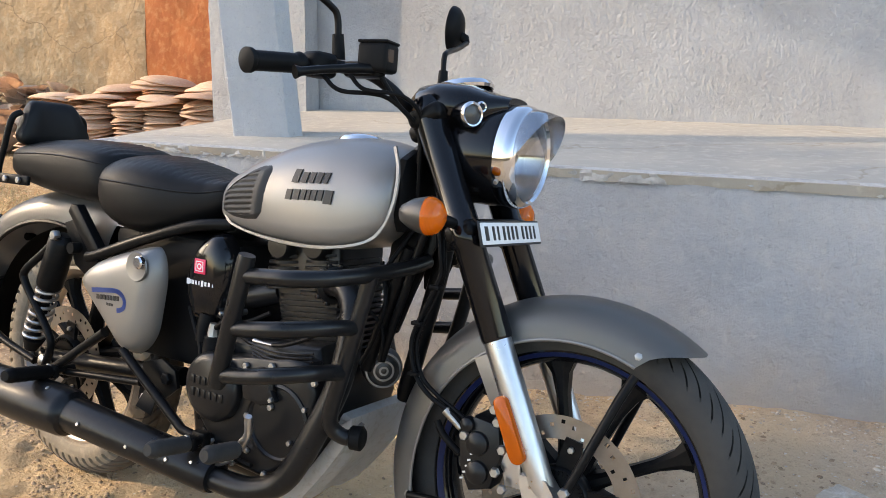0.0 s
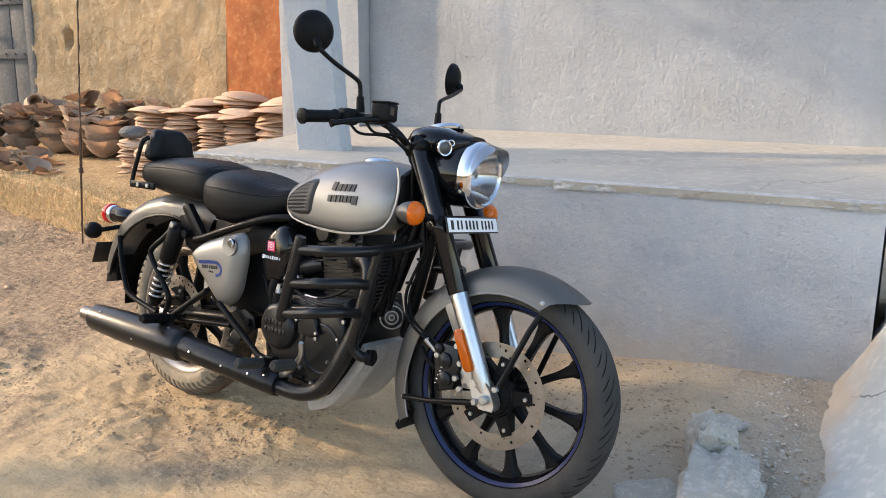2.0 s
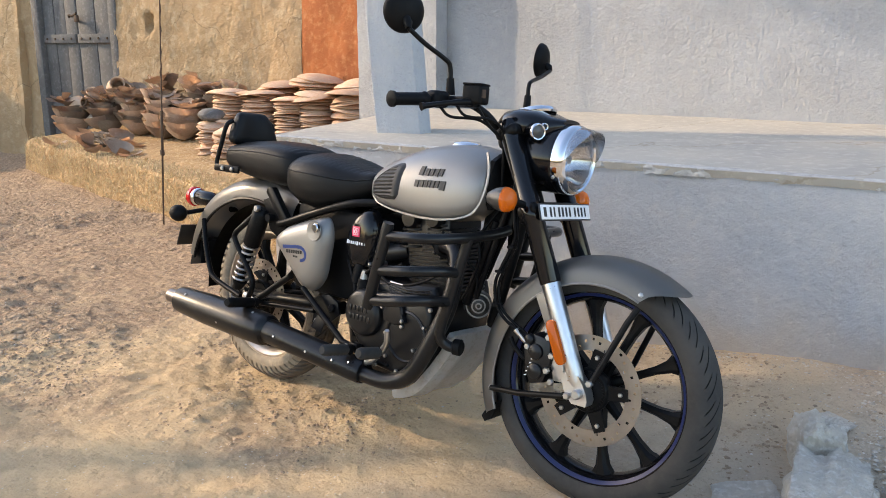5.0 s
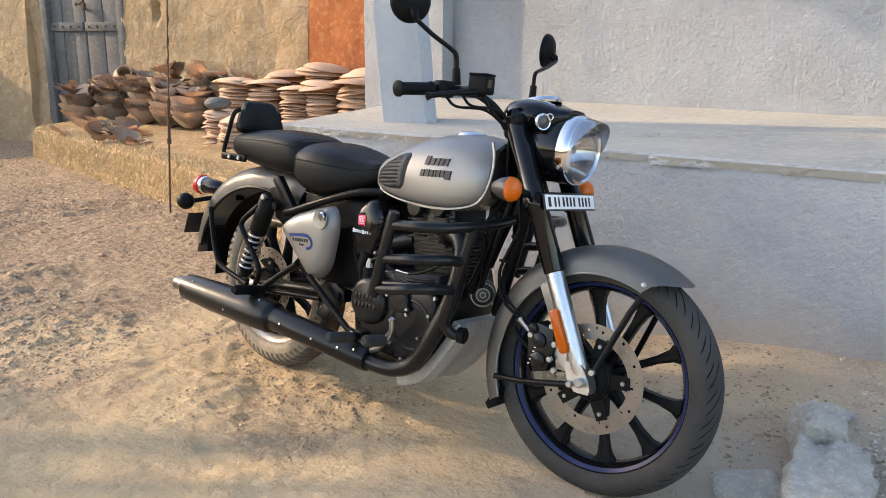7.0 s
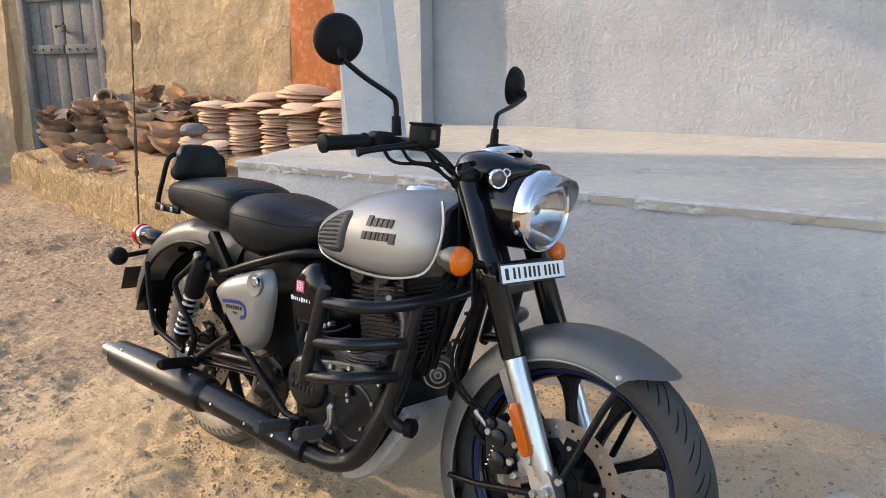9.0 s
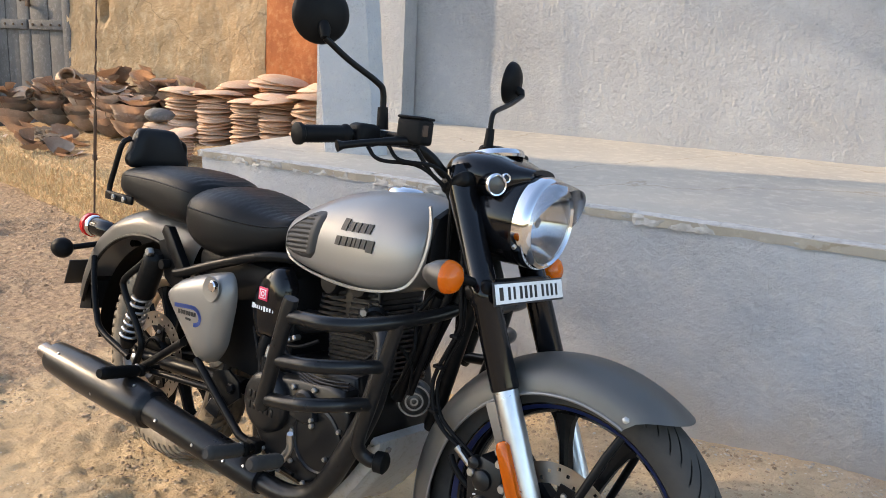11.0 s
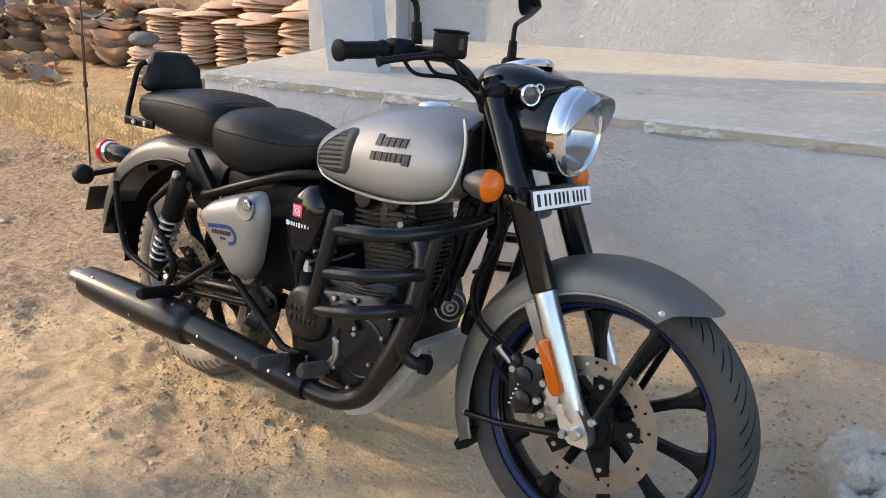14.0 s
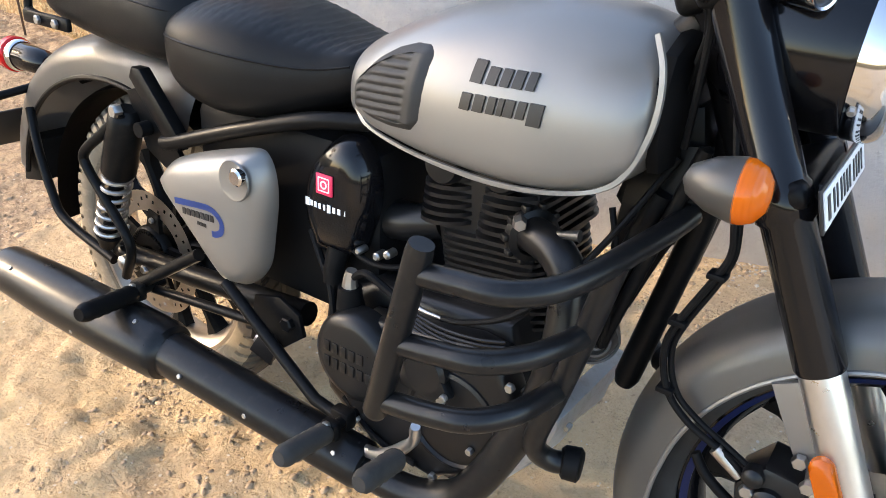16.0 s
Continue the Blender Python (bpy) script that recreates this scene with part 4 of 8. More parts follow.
def sunward(q, along, z):
    a = radians(SUN_AZ)
    return Vector((along * math.cos(a) - q * math.sin(a), along * math.sin(a) + q * math.cos(a), z))


# Invented tree, never in view; stands sunward only to shade bike and plinth.
def build_shade_tree():
    rnd = random.Random(21)
    al = -8.6
    lift = -al * math.tan(radians(SUN_EL))
    tree = thing("tree", "unseen dusty green tree with an open crown, added to cast shade", "tree", pose(0, 0, 0))
    bm = bmesh.new()
    base = sunward(0.2, al, -0.1)
    fork = sunward(0.5, al + 0.1, 1.5)
    tube(bm, curve([base, base.lerp(fork, 0.5) + Vector((0.06, 0.03, 0)), fork], 6), [0.13 - 0.004 * k for k in range(13)], 12)
    # each crown is sized and set by the shade it should throw
    crowns = ((2.50, 0.52, 1.45, 0.82, 7200), (1.15, -0.98, 0.75, 0.42, 1000), (1.6, 0.2, 0.5, 0.5, 600), (2.05, 0.62, 0.50, 0.34, 1500), (4.30, 1.80, 0.45, 0.32, 1100))
    for q, k, rq, rk, n in crowns:
        end = sunward(q, al, k + lift)
        mid = fork.lerp(end, 0.5) + Vector((0.1, 0.0, 0.12))
        tube(bm, curve([fork, mid, end], 6), [0.07 - 0.0045 * j for j in range(13)], 8)
        for j in range(9):
            tip = sunward(q + rq * rnd.uniform(-0.8, 0.8), al + rnd.uniform(-0.5, 0.5), k + lift + rk * rnd.uniform(-0.7, 0.7))
            tube(bm, curve([mid.lerp(end, rnd.uniform(0.3, 1.0)), end.lerp(tip, 0.5) + Vector((0, 0, 0.05)), tip], 4), [0.02 - 0.0018 * i for i in range(9)], 6)
    part("trunk", bm, BARK, tree)
    verts, faces = [], []
    for q, k, rq, rk, n in crowns:
        for _ in range(n):
            while True:
                a, b = rnd.uniform(-1, 1), rnd.uniform(-1, 1)
                if a * a + b * b < 1.0 + 0.25 * nz(a * 2, b * 2, q, 1.5) and (b > -0.1 or rnd.random() < 0.38):
                    break
            c = sunward(q + rq * a, al + rnd.gauss(0, 0.3), k + lift + rk * b)
            d = Vector((rnd.uniform(-1, 1), rnd.uniform(-1, 1), rnd.uniform(-1, 0.4))).normalized()
            s = d.orthogonal().normalized()
            s = Matrix.Rotation(rnd.uniform(0, 6.28), 3, d) @ s
            ln, w = rnd.uniform(0.05, 0.09), rnd.uniform(0.018, 0.028)
            i = len(verts)
            verts += [c - d * ln * 0.5, c + s * w, c + d * ln * 0.5, c - s * w]
            faces.append((i, i + 1, i + 2, i + 3))
    me = bpy.data.meshes.new("crown")
    me.from_pydata(verts, [], faces)
    me.materials.append(LEAF)
    ob = new("crown", me)
    ob.parent = tree


build_shade_tree()
# ---- the motorcycle: materials ----
GUNMETAL = material("gunmetal_paint", (0.226, 0.216, 0.203), 0.38, 0.52, (0.209, 0.199, 0.188), None, 3.0, 300.0, 0.5, 0.06, 900.0, 0.0005, 0.05, coat=0.15)
SKID = material("dull_silver_paint", (0.74, 0.73, 0.71), 0.40, 0.25, (0.68, 0.66, 0.63), (0.56, 0.52, 0.46), 8.0, 60.0, 0.5, 0.08, 300.0, 0.0008, 0.08)
BLACK_GLOSS = material("gloss_black_paint", (0.004, 0.004, 0.005), 0.12, 0.0, (0.006, 0.006, 0.007), None, 9.0, 90.0, 0.5, 0.0, rough_var=0.04, spec=0.4)
EXHAUST_BLACK = material("heat_proof_black", (0.007, 0.007, 0.008), 0.30, 0.0, (0.009, 0.009, 0.009), (0.015, 0.014, 0.013), 12.0, 70.0, 0.5, 0.1, 500.0, 0.0008, 0.08, spec=0.34)
BLACK_SATIN = material("satin_black_metal", (0.005, 0.005, 0.0055), 0.33, 0.0, (0.007, 0.007, 0.007), (0.012, 0.011, 0.010), 12.0, 70.0, 0.5, 0.10, 500.0, 0.0008, 0.08, spec=0.12)
BLACK_CAST = material("black_cast_alloy", (0.008, 0.008, 0.009), 0.31, 0.0, (0.008, 0.008, 0.008), None, 9.0, 120.0, 0.5, 0.18, 420.0, 0.0008, 0.08, spec=0.34)
BLACK_PLASTIC = material("black_plastic", (0.005, 0.005, 0.0055), 0.5, 0.0, (0.008, 0.008, 0.008), None, 14.0, 90.0, 0.5, 0.15, 600.0, 0.0008, 0.08, spec=0.1)
CAKED_RUBBER = material("dust_caked_rubber", (0.22, 0.18, 0.13), 0.6, 0.0, (0.15, 0.125, 0.095), (0.30, 0.25, 0.185), 12.0, 60.0, 0.5, 0.25, 260.0, 0.002, 0.06, spec=0.3)
TAIL_STEEL = material("heat_browned_steel", (0.24, 0.205, 0.175), 0.36, 0.9, (0.17, 0.14, 0.12), None, 20.0, 120.0, 0.5, 0.05, 300.0, 0.0005, 0.08)
DUSTY_RUBBER = material("dusty_tyre_rubber", (0.055, 0.050, 0.045), 0.85, 0.0, (0.15, 0.12, 0.09), (0.09, 0.078, 0.062), 9.0, 40.0, 0.5, 0.3, 260.0, 0.002, 0.06, spec=0.2)
RUBBER = material("tyre_rubber", (0.030, 0.029, 0.028), 0.8, 0.0, (0.058, 0.053, 0.047), (0.048, 0.044, 0.039), 7.0, 40.0, 0.5, 0.3, 260.0, 0.002, 0.06, spec=0.3)
GROOVE = material("tyre_groove_rubber", (0.020, 0.019, 0.018), 0.85, 0.0, (0.018, 0.017, 0.016), None, 9.0, 40.0, 0.5, 0.0, spec=0.2)
LEATHER = material("black_seat_leather", (0.0055, 0.0055, 0.006), 0.42, 0.0, (0.008, 0.008, 0.008), None, 6.0, 120.0, 0.5, 0.3, 520.0, 0.001, 0.07, spec=0.18)
CHROME = material("chrome", (0.64, 0.64, 0.65), 0.07, 1.0, None, None, bump=0.0, rough_var=0.04)
ALLOY = material("brushed_alloy", (0.62, 0.62, 0.62), 0.30, 0.95, (0.54, 0.54, 0.54), None, 18.0, 160.0, 0.5, 0.1, 400.0, 0.0006, 0.08)
STEEL = material("brake_disc_steel", (0.50, 0.46, 0.42), 0.34, 0.95, (0.40, 0.35, 0.30), None, 22.0, 160.0, 0.5, 0.08, 300.0, 0.0005, 0.08)
ZINC = material("zinc_bolt", (0.40, 0.39, 0.375), 0.40, 1.0, None, None, bump=0.0, rough_var=0.06)
BLUE = material("blue_stripe", (0.005, 0.012, 0.065), 0.5, 0.0, None, None, bump=0.0, rough_var=0.05)
BLUE_DECAL = material("blue_decal", (0.035, 0.075, 0.28), 0.45, 0.0, None, None, bump=0.0, rough_var=0.05)
WHITE = material("white_plate", (0.78, 0.78, 0.78), 0.4, 0.0, (0.70, 0.70, 0.69), None, 30.0, 90.0, 0.5, 0.0)
INK = material("black_ink", (0.012, 0.012, 0.014), 0.45, 0.0, None, None, bump=0.0, rough_var=0.05)
PINK = material("pink_sticker", (0.75, 0.035, 0.10), 0.4, 0.0, None, None, bump=0.0, rough_var=0.05)
DARK_METAL = material("dark_grey_metal", (0.07, 0.068, 0.065), 0.35, 0.5, None, None, bump=0.0, rough_var=0.06)
HORN_RING = material("grey_horn_ring", (0.25, 0.25, 0.25), 0.35, 0.6, None, None, bump=0.0, rough_var=0.06)
EMBLEM = material("dark_emblem", (0.030, 0.028, 0.026), 0.4, 0.4, None, None, bump=0.0, rough_var=0.05)
PAD = material("knee_pad_rubber", (0.020, 0.019, 0.018), 0.6, 0.0, (0.028, 0.026, 0.024), None, 12.0, 90.0, 0.5, 0.15, 500.0, 0.0008)


def lens_material(name, colour, rough=0.12, ribs=0.18):
    m = bpy.data.materials.new(name)
    m.use_nodes = True
    b = m.node_tree.nodes["Principled BSDF"]
    b.inputs["Base Color"].default_value = (*colour, 1.0)
    b.inputs["Roughness"].default_value = rough
    b.inputs["Specular IOR Level"].default_value = 0.3
    b.inputs["Coat Weight"].default_value = 0.12
    w = m.node_tree.nodes.new("ShaderNodeTexWave")
    w.inputs["Scale"].default_value = 55.0
    tc = m.node_tree.nodes.new("ShaderNodeTexCoord")
    m.node_tree.links.new(tc.outputs["Object"], w.inputs["Vector"])
    bp = m.node_tree.nodes.new("ShaderNodeBump")
    bp.inputs["Strength"].default_value, bp.inputs["Distance"].default_value = ribs, 0.002
    m.node_tree.links.new(w.outputs["Fac"], bp.inputs["Height"])
    m.node_tree.links.new(bp.outputs[0], b.inputs["Normal"])
    return m


AMBER = lens_material("amber_lens", (0.56, 0.105, 0.002))
AMBER_FLAT = lens_material("amber_reflector", (0.46, 0.085, 0.001), 0.2, 0.03)
RED = lens_material("red_lens", (0.55, 0.01, 0.012))
GLASS = bpy.data.materials.new("clear_glass")
GLASS.use_nodes = True
_g = GLASS.node_tree.nodes["Principled BSDF"]
_g.inputs["Transmission Weight"].default_value, _g.inputs["Roughness"].default_value = 1.0, 0.0
_g.inputs["IOR"].default_value = 1.35

# ---- the motorcycle: frame of reference and steering ----
bike = thing("motorcycle", "gunmetal grey classic motorcycle with black engine leaning on its stand", "motorcycle", pose(-2.244, 1.735, 0, -7.4, 0, 0))
AXLE_F, AXLE_R = Vector((1.39, 0, 0.325)), Vector((0.0, 0, 0.322))
F_TOP, F_LOW = Vector((1.087, 0, 0.976)), Vector((1.388, 0, 0.316))
F_DIR = (F_LOW - F_TOP).normalized()
STEER = Matrix.Translation(F_TOP) @ Matrix.Rotation(radians(3.0), 4, -F_DIR) @ Matrix.Translation(-F_TOP)


def bp(name, bm, mat, parent=None, label="", steer=False, angle=40.0):
    if steer:
        bmesh.ops.transform(bm, matrix=STEER, verts=bm.verts)
    return part(name, bm, mat, parent or bike, label, angle=angle)


def fork_at(s, y=0.0):
    """A point s metres down the fork's line."""
    p = F_TOP + F_DIR * s
    return Vector((p.x, y, p.z))


def build_wheel(name, c, r_out, w, r_rim, disc_r, label, steer, disc_side, spokes, groove):
    """Hub with tyre, rim, stripe, spokes and brake disc under it."""
    bm = bmesh.new()
    lathe(bm, [(0.012, -0.075), (0.034, -0.075), (0.036, -0.05), (0.052, -0.045), (0.052, -0.03), (0.036, -0.02), (0.036, 0.02), (0.052, 0.03), (0.052, 0.05), (0.02, 0.07), (0.012, 0.07)], "y", 32, c)
    hub = bp(name, bm, BLACK_SATIN, None, label, steer)
    # tyre
    bm = bmesh.new()
    prof = []
    for k in range(41):
        a = math.pi * (k / 40 * 1.30 - 0.15)
        prof.append((r_out - w * 0.46 + w * 0.46 * math.sin(a), -w / 2 * math.cos(a), math.sin(a), -math.cos(a)))
    prof = [(r_rim - 0.002, -w * 0.36, 0, 0)] + prof + [(r_rim - 0.002, w * 0.36, 0, 0)]
    seg = 720
    rows, sunk = [], set()
    for j, (r, h, nr, nh) in enumerate(prof):
        row = []
        lat = abs(h) / (w / 2)
        for k in range(seg):
            a = 2 * math.pi * (k / seg - lat * 1.5 / 30)
            d = 0.0
            if 7 <= j <= len(prof) - 8:
                q = (k + (12 if h > 0 else 0)) % 24
                if groove == "block":
                    d = 0.006 if (q % 12 < 4 and lat > 0.42) or 0.24 < lat < 0.34 else 0.0
                elif (q < 1 and 0.12 < lat < 0.80) or (12 <= q < 13 and 0.50 < lat < 0.90):
                    d = 0.0045
            rr = r - d * nr
            row.append(bm.verts.new(c + Vector((rr * math.cos(a), h - d * nh, rr * math.sin(a)))))
            if d and groove != "block":
                sunk.add(row[-1])
        rows.append(row)
    for j, (a, b) in enumerate(zip(rows, rows[1:])):
        side = groove == "block" and max(prof[j][0], prof[j + 1][0]) < r_out - 0.024
        for k in range(seg):
            f = bm.faces.new((a[k], a[(k + 1) % seg], b[(k + 1) % seg], b[k]))
            f.material_index = 1 if side or sum(v in sunk for v in f.verts) > 1 else 0
    bp("tyre", bm, [RUBBER, GROOVE] if steer else [DUSTY_RUBBER, CAKED_RUBBER], hub, "dusty black tyre" if steer else "black block-tread tyre with pale dust caked on its side", steer, 22)
    # rim
    bm = bmesh.new()
    lathe(bm, [(r_rim + 0.006, -w * 0.37), (r_rim + 0.006, -w * 0.40), (r_rim - 0.006, -w * 0.40), (r_rim - 0.014, -w * 0.33), (r_rim - 0.026, -w * 0.22), (r_rim - 0.030, 0), (r_rim - 0.026, w * 0.22),
               (r_rim - 0.014, w * 0.33), (r_rim - 0.006, w * 0.40), (r_rim + 0.006, w * 0.40), (r_rim + 0.006, w * 0.37)], "y", 96, c, closed=True)
    bp("rim", bm, BLACK_GLOSS if steer else STEEL, hub, "" if steer else "dusty bare metal rim", steer)
    if spokes:
        for side in (-1, 1):
            bm = bmesh.new()
            lathe(bm, [(r_rim - 0.0155, side * w * 0.325), (r_rim - 0.0155, side * w * 0.345), (r_rim - 0.0065, side * w * 0.415), (r_rim - 0.0065, side * w * 0.395)], "y", 96, c, closed=True)
            if not steer:
                bm.free()
                continue
            bp("rim_stripe", bm, BLUE, hub, "blue tape stripe on the rim", steer)
    # spokes flare where they meet the rim
    for k in range(10):
        ang = 2 * math.pi * (k + (0.78 if steer else 0.28)) / 10
        ca, sa = math.cos(ang), math.sin(ang)
        bm = bmesh.new()
        rings = []
        for r, hw, t0, t1 in ((0.040, 0.017, -0.030, 0.030), (0.075, 0.013, -0.024, 0.024), (0.13, 0.0105, -0.018, 0.018), (0.175, 0.011, -0.017, 0.017), (r_rim - 0.05, 0.017, -0.018, 0.018), (r_rim - 0.026, 0.031, -0.020, 0.020)):
            ring = []
            for u, h in ((-hw, t0 * 0.6), (-hw * 0.45, t0), (hw * 0.45, t0), (hw, t0 * 0.6), (hw, t1 * 0.6), (hw * 0.45, t1), (-hw * 0.45, t1), (-hw, t1 * 0.6)):
                ring.append(c + Vector((r * ca - u * sa, h, r * sa + u * ca)))
            rings.append(ring)
        loft(bm, rings)
        bp("spoke", bm, BLACK_SATIN, hub, "", steer, 30)
    # disc with drilled holes
    y = disc_side
    bm = bmesh.new()
    seg, bands = 120, 6
    r0 = disc_r - 0.043
    grid = [[bm.verts.new(c + Vector(((r0 + (disc_r - r0) * j / bands) * math.cos(2 * math.pi * k / seg), y, (r0 + (disc_r - r0) * j / bands) * math.sin(2 * math.pi * k / seg)))) for k in range(seg)] for j in range(bands + 1)]
    for j in range(bands):
        for k in range(seg):
            hole = (j == 1 and k % 12 == 0) or (j == 3 and k % 12 in (3, 9)) or (j == 4 and k % 12 == 6)
            if not hole:
                bm.faces.new((grid[j][k], grid[j][(k + 1) % seg], grid[j + 1][(k + 1) % seg], grid[j + 1][k]))
    bmesh.ops.solidify(bm, geom=bm.faces[:], thickness=0.005)
    bp("brake_disc", bm, STEEL, hub, "drilled steel brake disc", steer, 30)
    bm = bmesh.new()
    for k in range(5):
        ang = 2 * math.pi * (k + 0.1) / 5
        o = Vector((math.cos(ang), 0, math.sin(ang)))
        t = Vector((-o.z, 0, o.x))
        loft(bm, [[c + o * r + t * u + Vector((0, y + h, 0)) for u, h in ((-hw, -0.004), (hw, -0.004), (hw, 0.006), (-hw, 0.006))] for r, hw in ((0.03, 0.03), (0.06, 0.02), (r0 + 0.006, 0.016))])
    lathe(bm, [(0.02, y - 0.010), (0.055, y - 0.010), (0.060, y - 0.004), (0.060, y + 0.008)], "y", 40, c)
    bp("disc_carrier", bm, BLACK_SATIN, hub, "", steer)
    for k in range(5):
        ang = 2 * math.pi * (k + 0.1) / 5
        bm = bmesh.new()
        bolt(bm, c + Vector((math.cos(ang) * (r0 - 0.012), y - 0.005, math.sin(ang) * (r0 - 0.012))), (0, -1, 0), 0.0065, 0.005)
        bp("disc_bolt", bm, ZINC, hub, "", steer)
    bm = bmesh.new()
    for k in range(40):
        ang = 2 * math.pi * k / 40
        box(bm, (0, 0, 0), (0.007, 0.004, 0.003), Matrix.Translation(c + Vector((0.049 * math.cos(ang), y - 0.012, 0.049 * math.sin(ang)))) @ Matrix.Rotation(-ang, 4, "Y"))
    bp("sensor_ring", bm, BLACK_PLASTIC, hub, "toothed speed sensor ring", steer)
    return hub


build_wheel("front_wheel", AXLE_F, 0.332, 0.105, 0.264, 0.150, "front wheel with black ten-spoke alloy rim and blue stripe", True, -0.068, True, "road")
build_wheel("rear_wheel", AXLE_R, 0.325, 0.122, 0.236, 0.135, "rear wheel with black alloy spokes and a block-tread tyre", False, -0.075, True, "block")

# ---- front end ----
for sgn in (-1, 1):
    y = 0.105 * sgn
    bm = bmesh.new()
    tube(bm, [fork_at(s, y) for s in (-0.045, -0.03, 0.0, 0.20, 0.205, 0.24, 0.245, 0.415, 0.42)], [0.022, 0.029, 0.030, 0.029, 0.033, 0.033, 0.029, 0.029, 0.027], 24)
    bp("fork_tube", bm, BLACK_GLOSS, None, "gloss black upper fork tube", True)
    bm = bmesh.new()
    tube(bm, [fork_at(s, y) for s in (0.405, 0.415, 0.50, 0.62, 0.68, 0.70)], [0.0245, 0.0255, 0.0255, 0.0245, 0.024, 0.020], 24)
    loft(bm, [[fork_at(s, y) + Vector((u, v, -0.01)) for u, v in ((-w, -0.02), (w, -0.02), (w, 0.02), (-w, 0.02))] for s, w in ((0.655, 0.024), (0.675, 0.030), (0.70, 0.033), (0.722, 0.030), (0.738, 0.020))])
    lower = bp("fork_leg", bm, ALLOY, None, "bright alloy lower fork leg", True)
    if sgn < 0:
        bm = bmesh.new()
        tube(bm, [AXLE_F + Vector((0, v, 0)) for v in (-0.145, -0.141, -0.125, -0.124)], [0.010, 0.0135, 0.0135, 0.019], 12)
        bp("axle_nut", bm, ZINC, lower, "", True)
        for dx, dz in ((-0.03, -0.012), (0.030, 0.035)):
            bm = bmesh.new()
            bolt(bm, AXLE_F + Vector((dx, -0.126, dz)), (0, -1, 0), 0.010, 0.009)
            bp("stay_bolt", bm, ZINC, lower, "", True)
        bm = bmesh.new()
        q = [fork_at(s, -0.132) for s in (0.535, 0.628)]
        ax = (q[1] - q[0]).normalized()
        side = Vector((ax.z, 0, -ax.x))
        ring = []
        for k in range(24):
            a = 2 * math.pi * k / 24
            o = q[1] if math.sin(a) >= 0 else q[0]
            ring.append((o + side * 0.0145 * math.cos(a) + ax * 0.0145 * math.sin(a)))
        loft(bm, [[p + Vector((-0.016, 0.004, 0)) for p in ring], [p + Vector((-0.016, -0.006, 0)) for p in ring], [q[0].lerp(q[1], 0.5) * 0.1 + p * 0.9 + Vector((-0.016, -0.010, 0)) for p in ring]])
        bp("fork_reflector", bm, AMBER_FLAT, lower, "long amber reflector on the fork leg", True)
        bm = bmesh.new()
        prism(bm, [(1.215, 0.552), (1.285, 0.585), (1.30, 0.50), (1.292, 0.462), (1.262, 0.462)], -0.098, -0.088, 0.002)
        bp("fender_bracket", bm, GUNMETAL, lower, "", True)
        bm = bmesh.new()
        bolt(bm, (1.268, -0.10, 0.468), (0, -1, 0), 0.010, 0.007)
        bp("bracket_bolt", bm, ZINC, lower, "", True)

for z0, hx in ((0.205, 0.032), (-0.02, 0.036)):
    bm = bmesh.new()
    p = fork_at(z0 + 0.01)
    m = Matrix.Translation(p) @ Matrix.Rotation(radians(-24.5), 4, "Y")
    box(bm, (0.0, 0, 0), (hx * 2, 0.27, 0.034), m, 0.012, 3)
    box(bm, (-0.05, 0, 0), (0.07, 0.10, 0.034), m, 0.012, 3)
    bp("fork_yoke", bm, BLACK_SATIN, None, "", True)
bm = bmesh.new()
rod(bm, fork_at(-0.03) + Vector((-0.055, 0, 0)), fork_at(0.24) + Vector((-0.055, 0, 0)), 0.032, 20)
bp("headstock", bm, BLACK_SATIN)

# brake caliper on the right fork leg
bm = bmesh.new()
prism(bm, [(1.205, 0.415), (1.235, 0.452), (1.285, 0.445), (1.295, 0.39), (1.278, 0.325), (1.235, 0.312), (1.215, 0.35)], -0.118, -0.045, 0.008)
cal = bp("brake_caliper", bm, BLACK_CAST, None, "black brake caliper", True)
bm = bmesh.new()
prism(bm, [(1.275, 0.47), (1.30, 0.46), (1.325, 0.40), (1.335, 0.335), (1.30, 0.335), (1.285, 0.39)], -0.105, -0.085, 0.004)
bp("caliper_bracket", bm, ALLOY, cal, "", True)
for x, z, rr in ((1.248, 0.405, 0.021), (1.252, 0.352, 0.021), (1.225, 0.435, 0.013)):
    bm = bmesh.new()
    lathe(bm, [(0.0005, -0.131), (rr * 0.7, -0.130), (rr, -0.126), (rr * 1.08, -0.110)], "y", 24, (x, 0, z))
    bp("piston_boss", bm, BLACK_CAST, cal, "", True)
bm = bmesh.new()
tube(bm, curve([(1.205, -0.10, 0.372), (1.185, -0.10, 0.385), (1.165, -0.098, 0.40), (1.15, -0.095, 0.42)], 4), 0.007, 10)
bp("bleed_hose", bm, BLACK_PLASTIC, cal, "", True)
for x, z in ((1.284, 0.452), (1.298, 0.405), (1.288, 0.362), (1.222, 0.415), (1.304, 0.335)):
    bm = bmesh.new()
    bolt(bm, (x, -0.12, z), (0, -1, 0), 0.0095, 0.007)
    bp("caliper_bolt", bm, ZINC, cal, "", True)
bm = bmesh.new()
for k in range(5):
    p = Vector((1.222, -0.1195, 0.335)).lerp(Vector((1.238, -0.1195, 0.383)), k / 4)
    box(bm, (0, 0, 0), (0.006, 0.002, 0.003), Matrix.Translation(p) @ Matrix.Rotation(radians(-17), 4, "Y"))
bp("caliper_marking", bm, WHITE, cal, "row of small white bars", True)

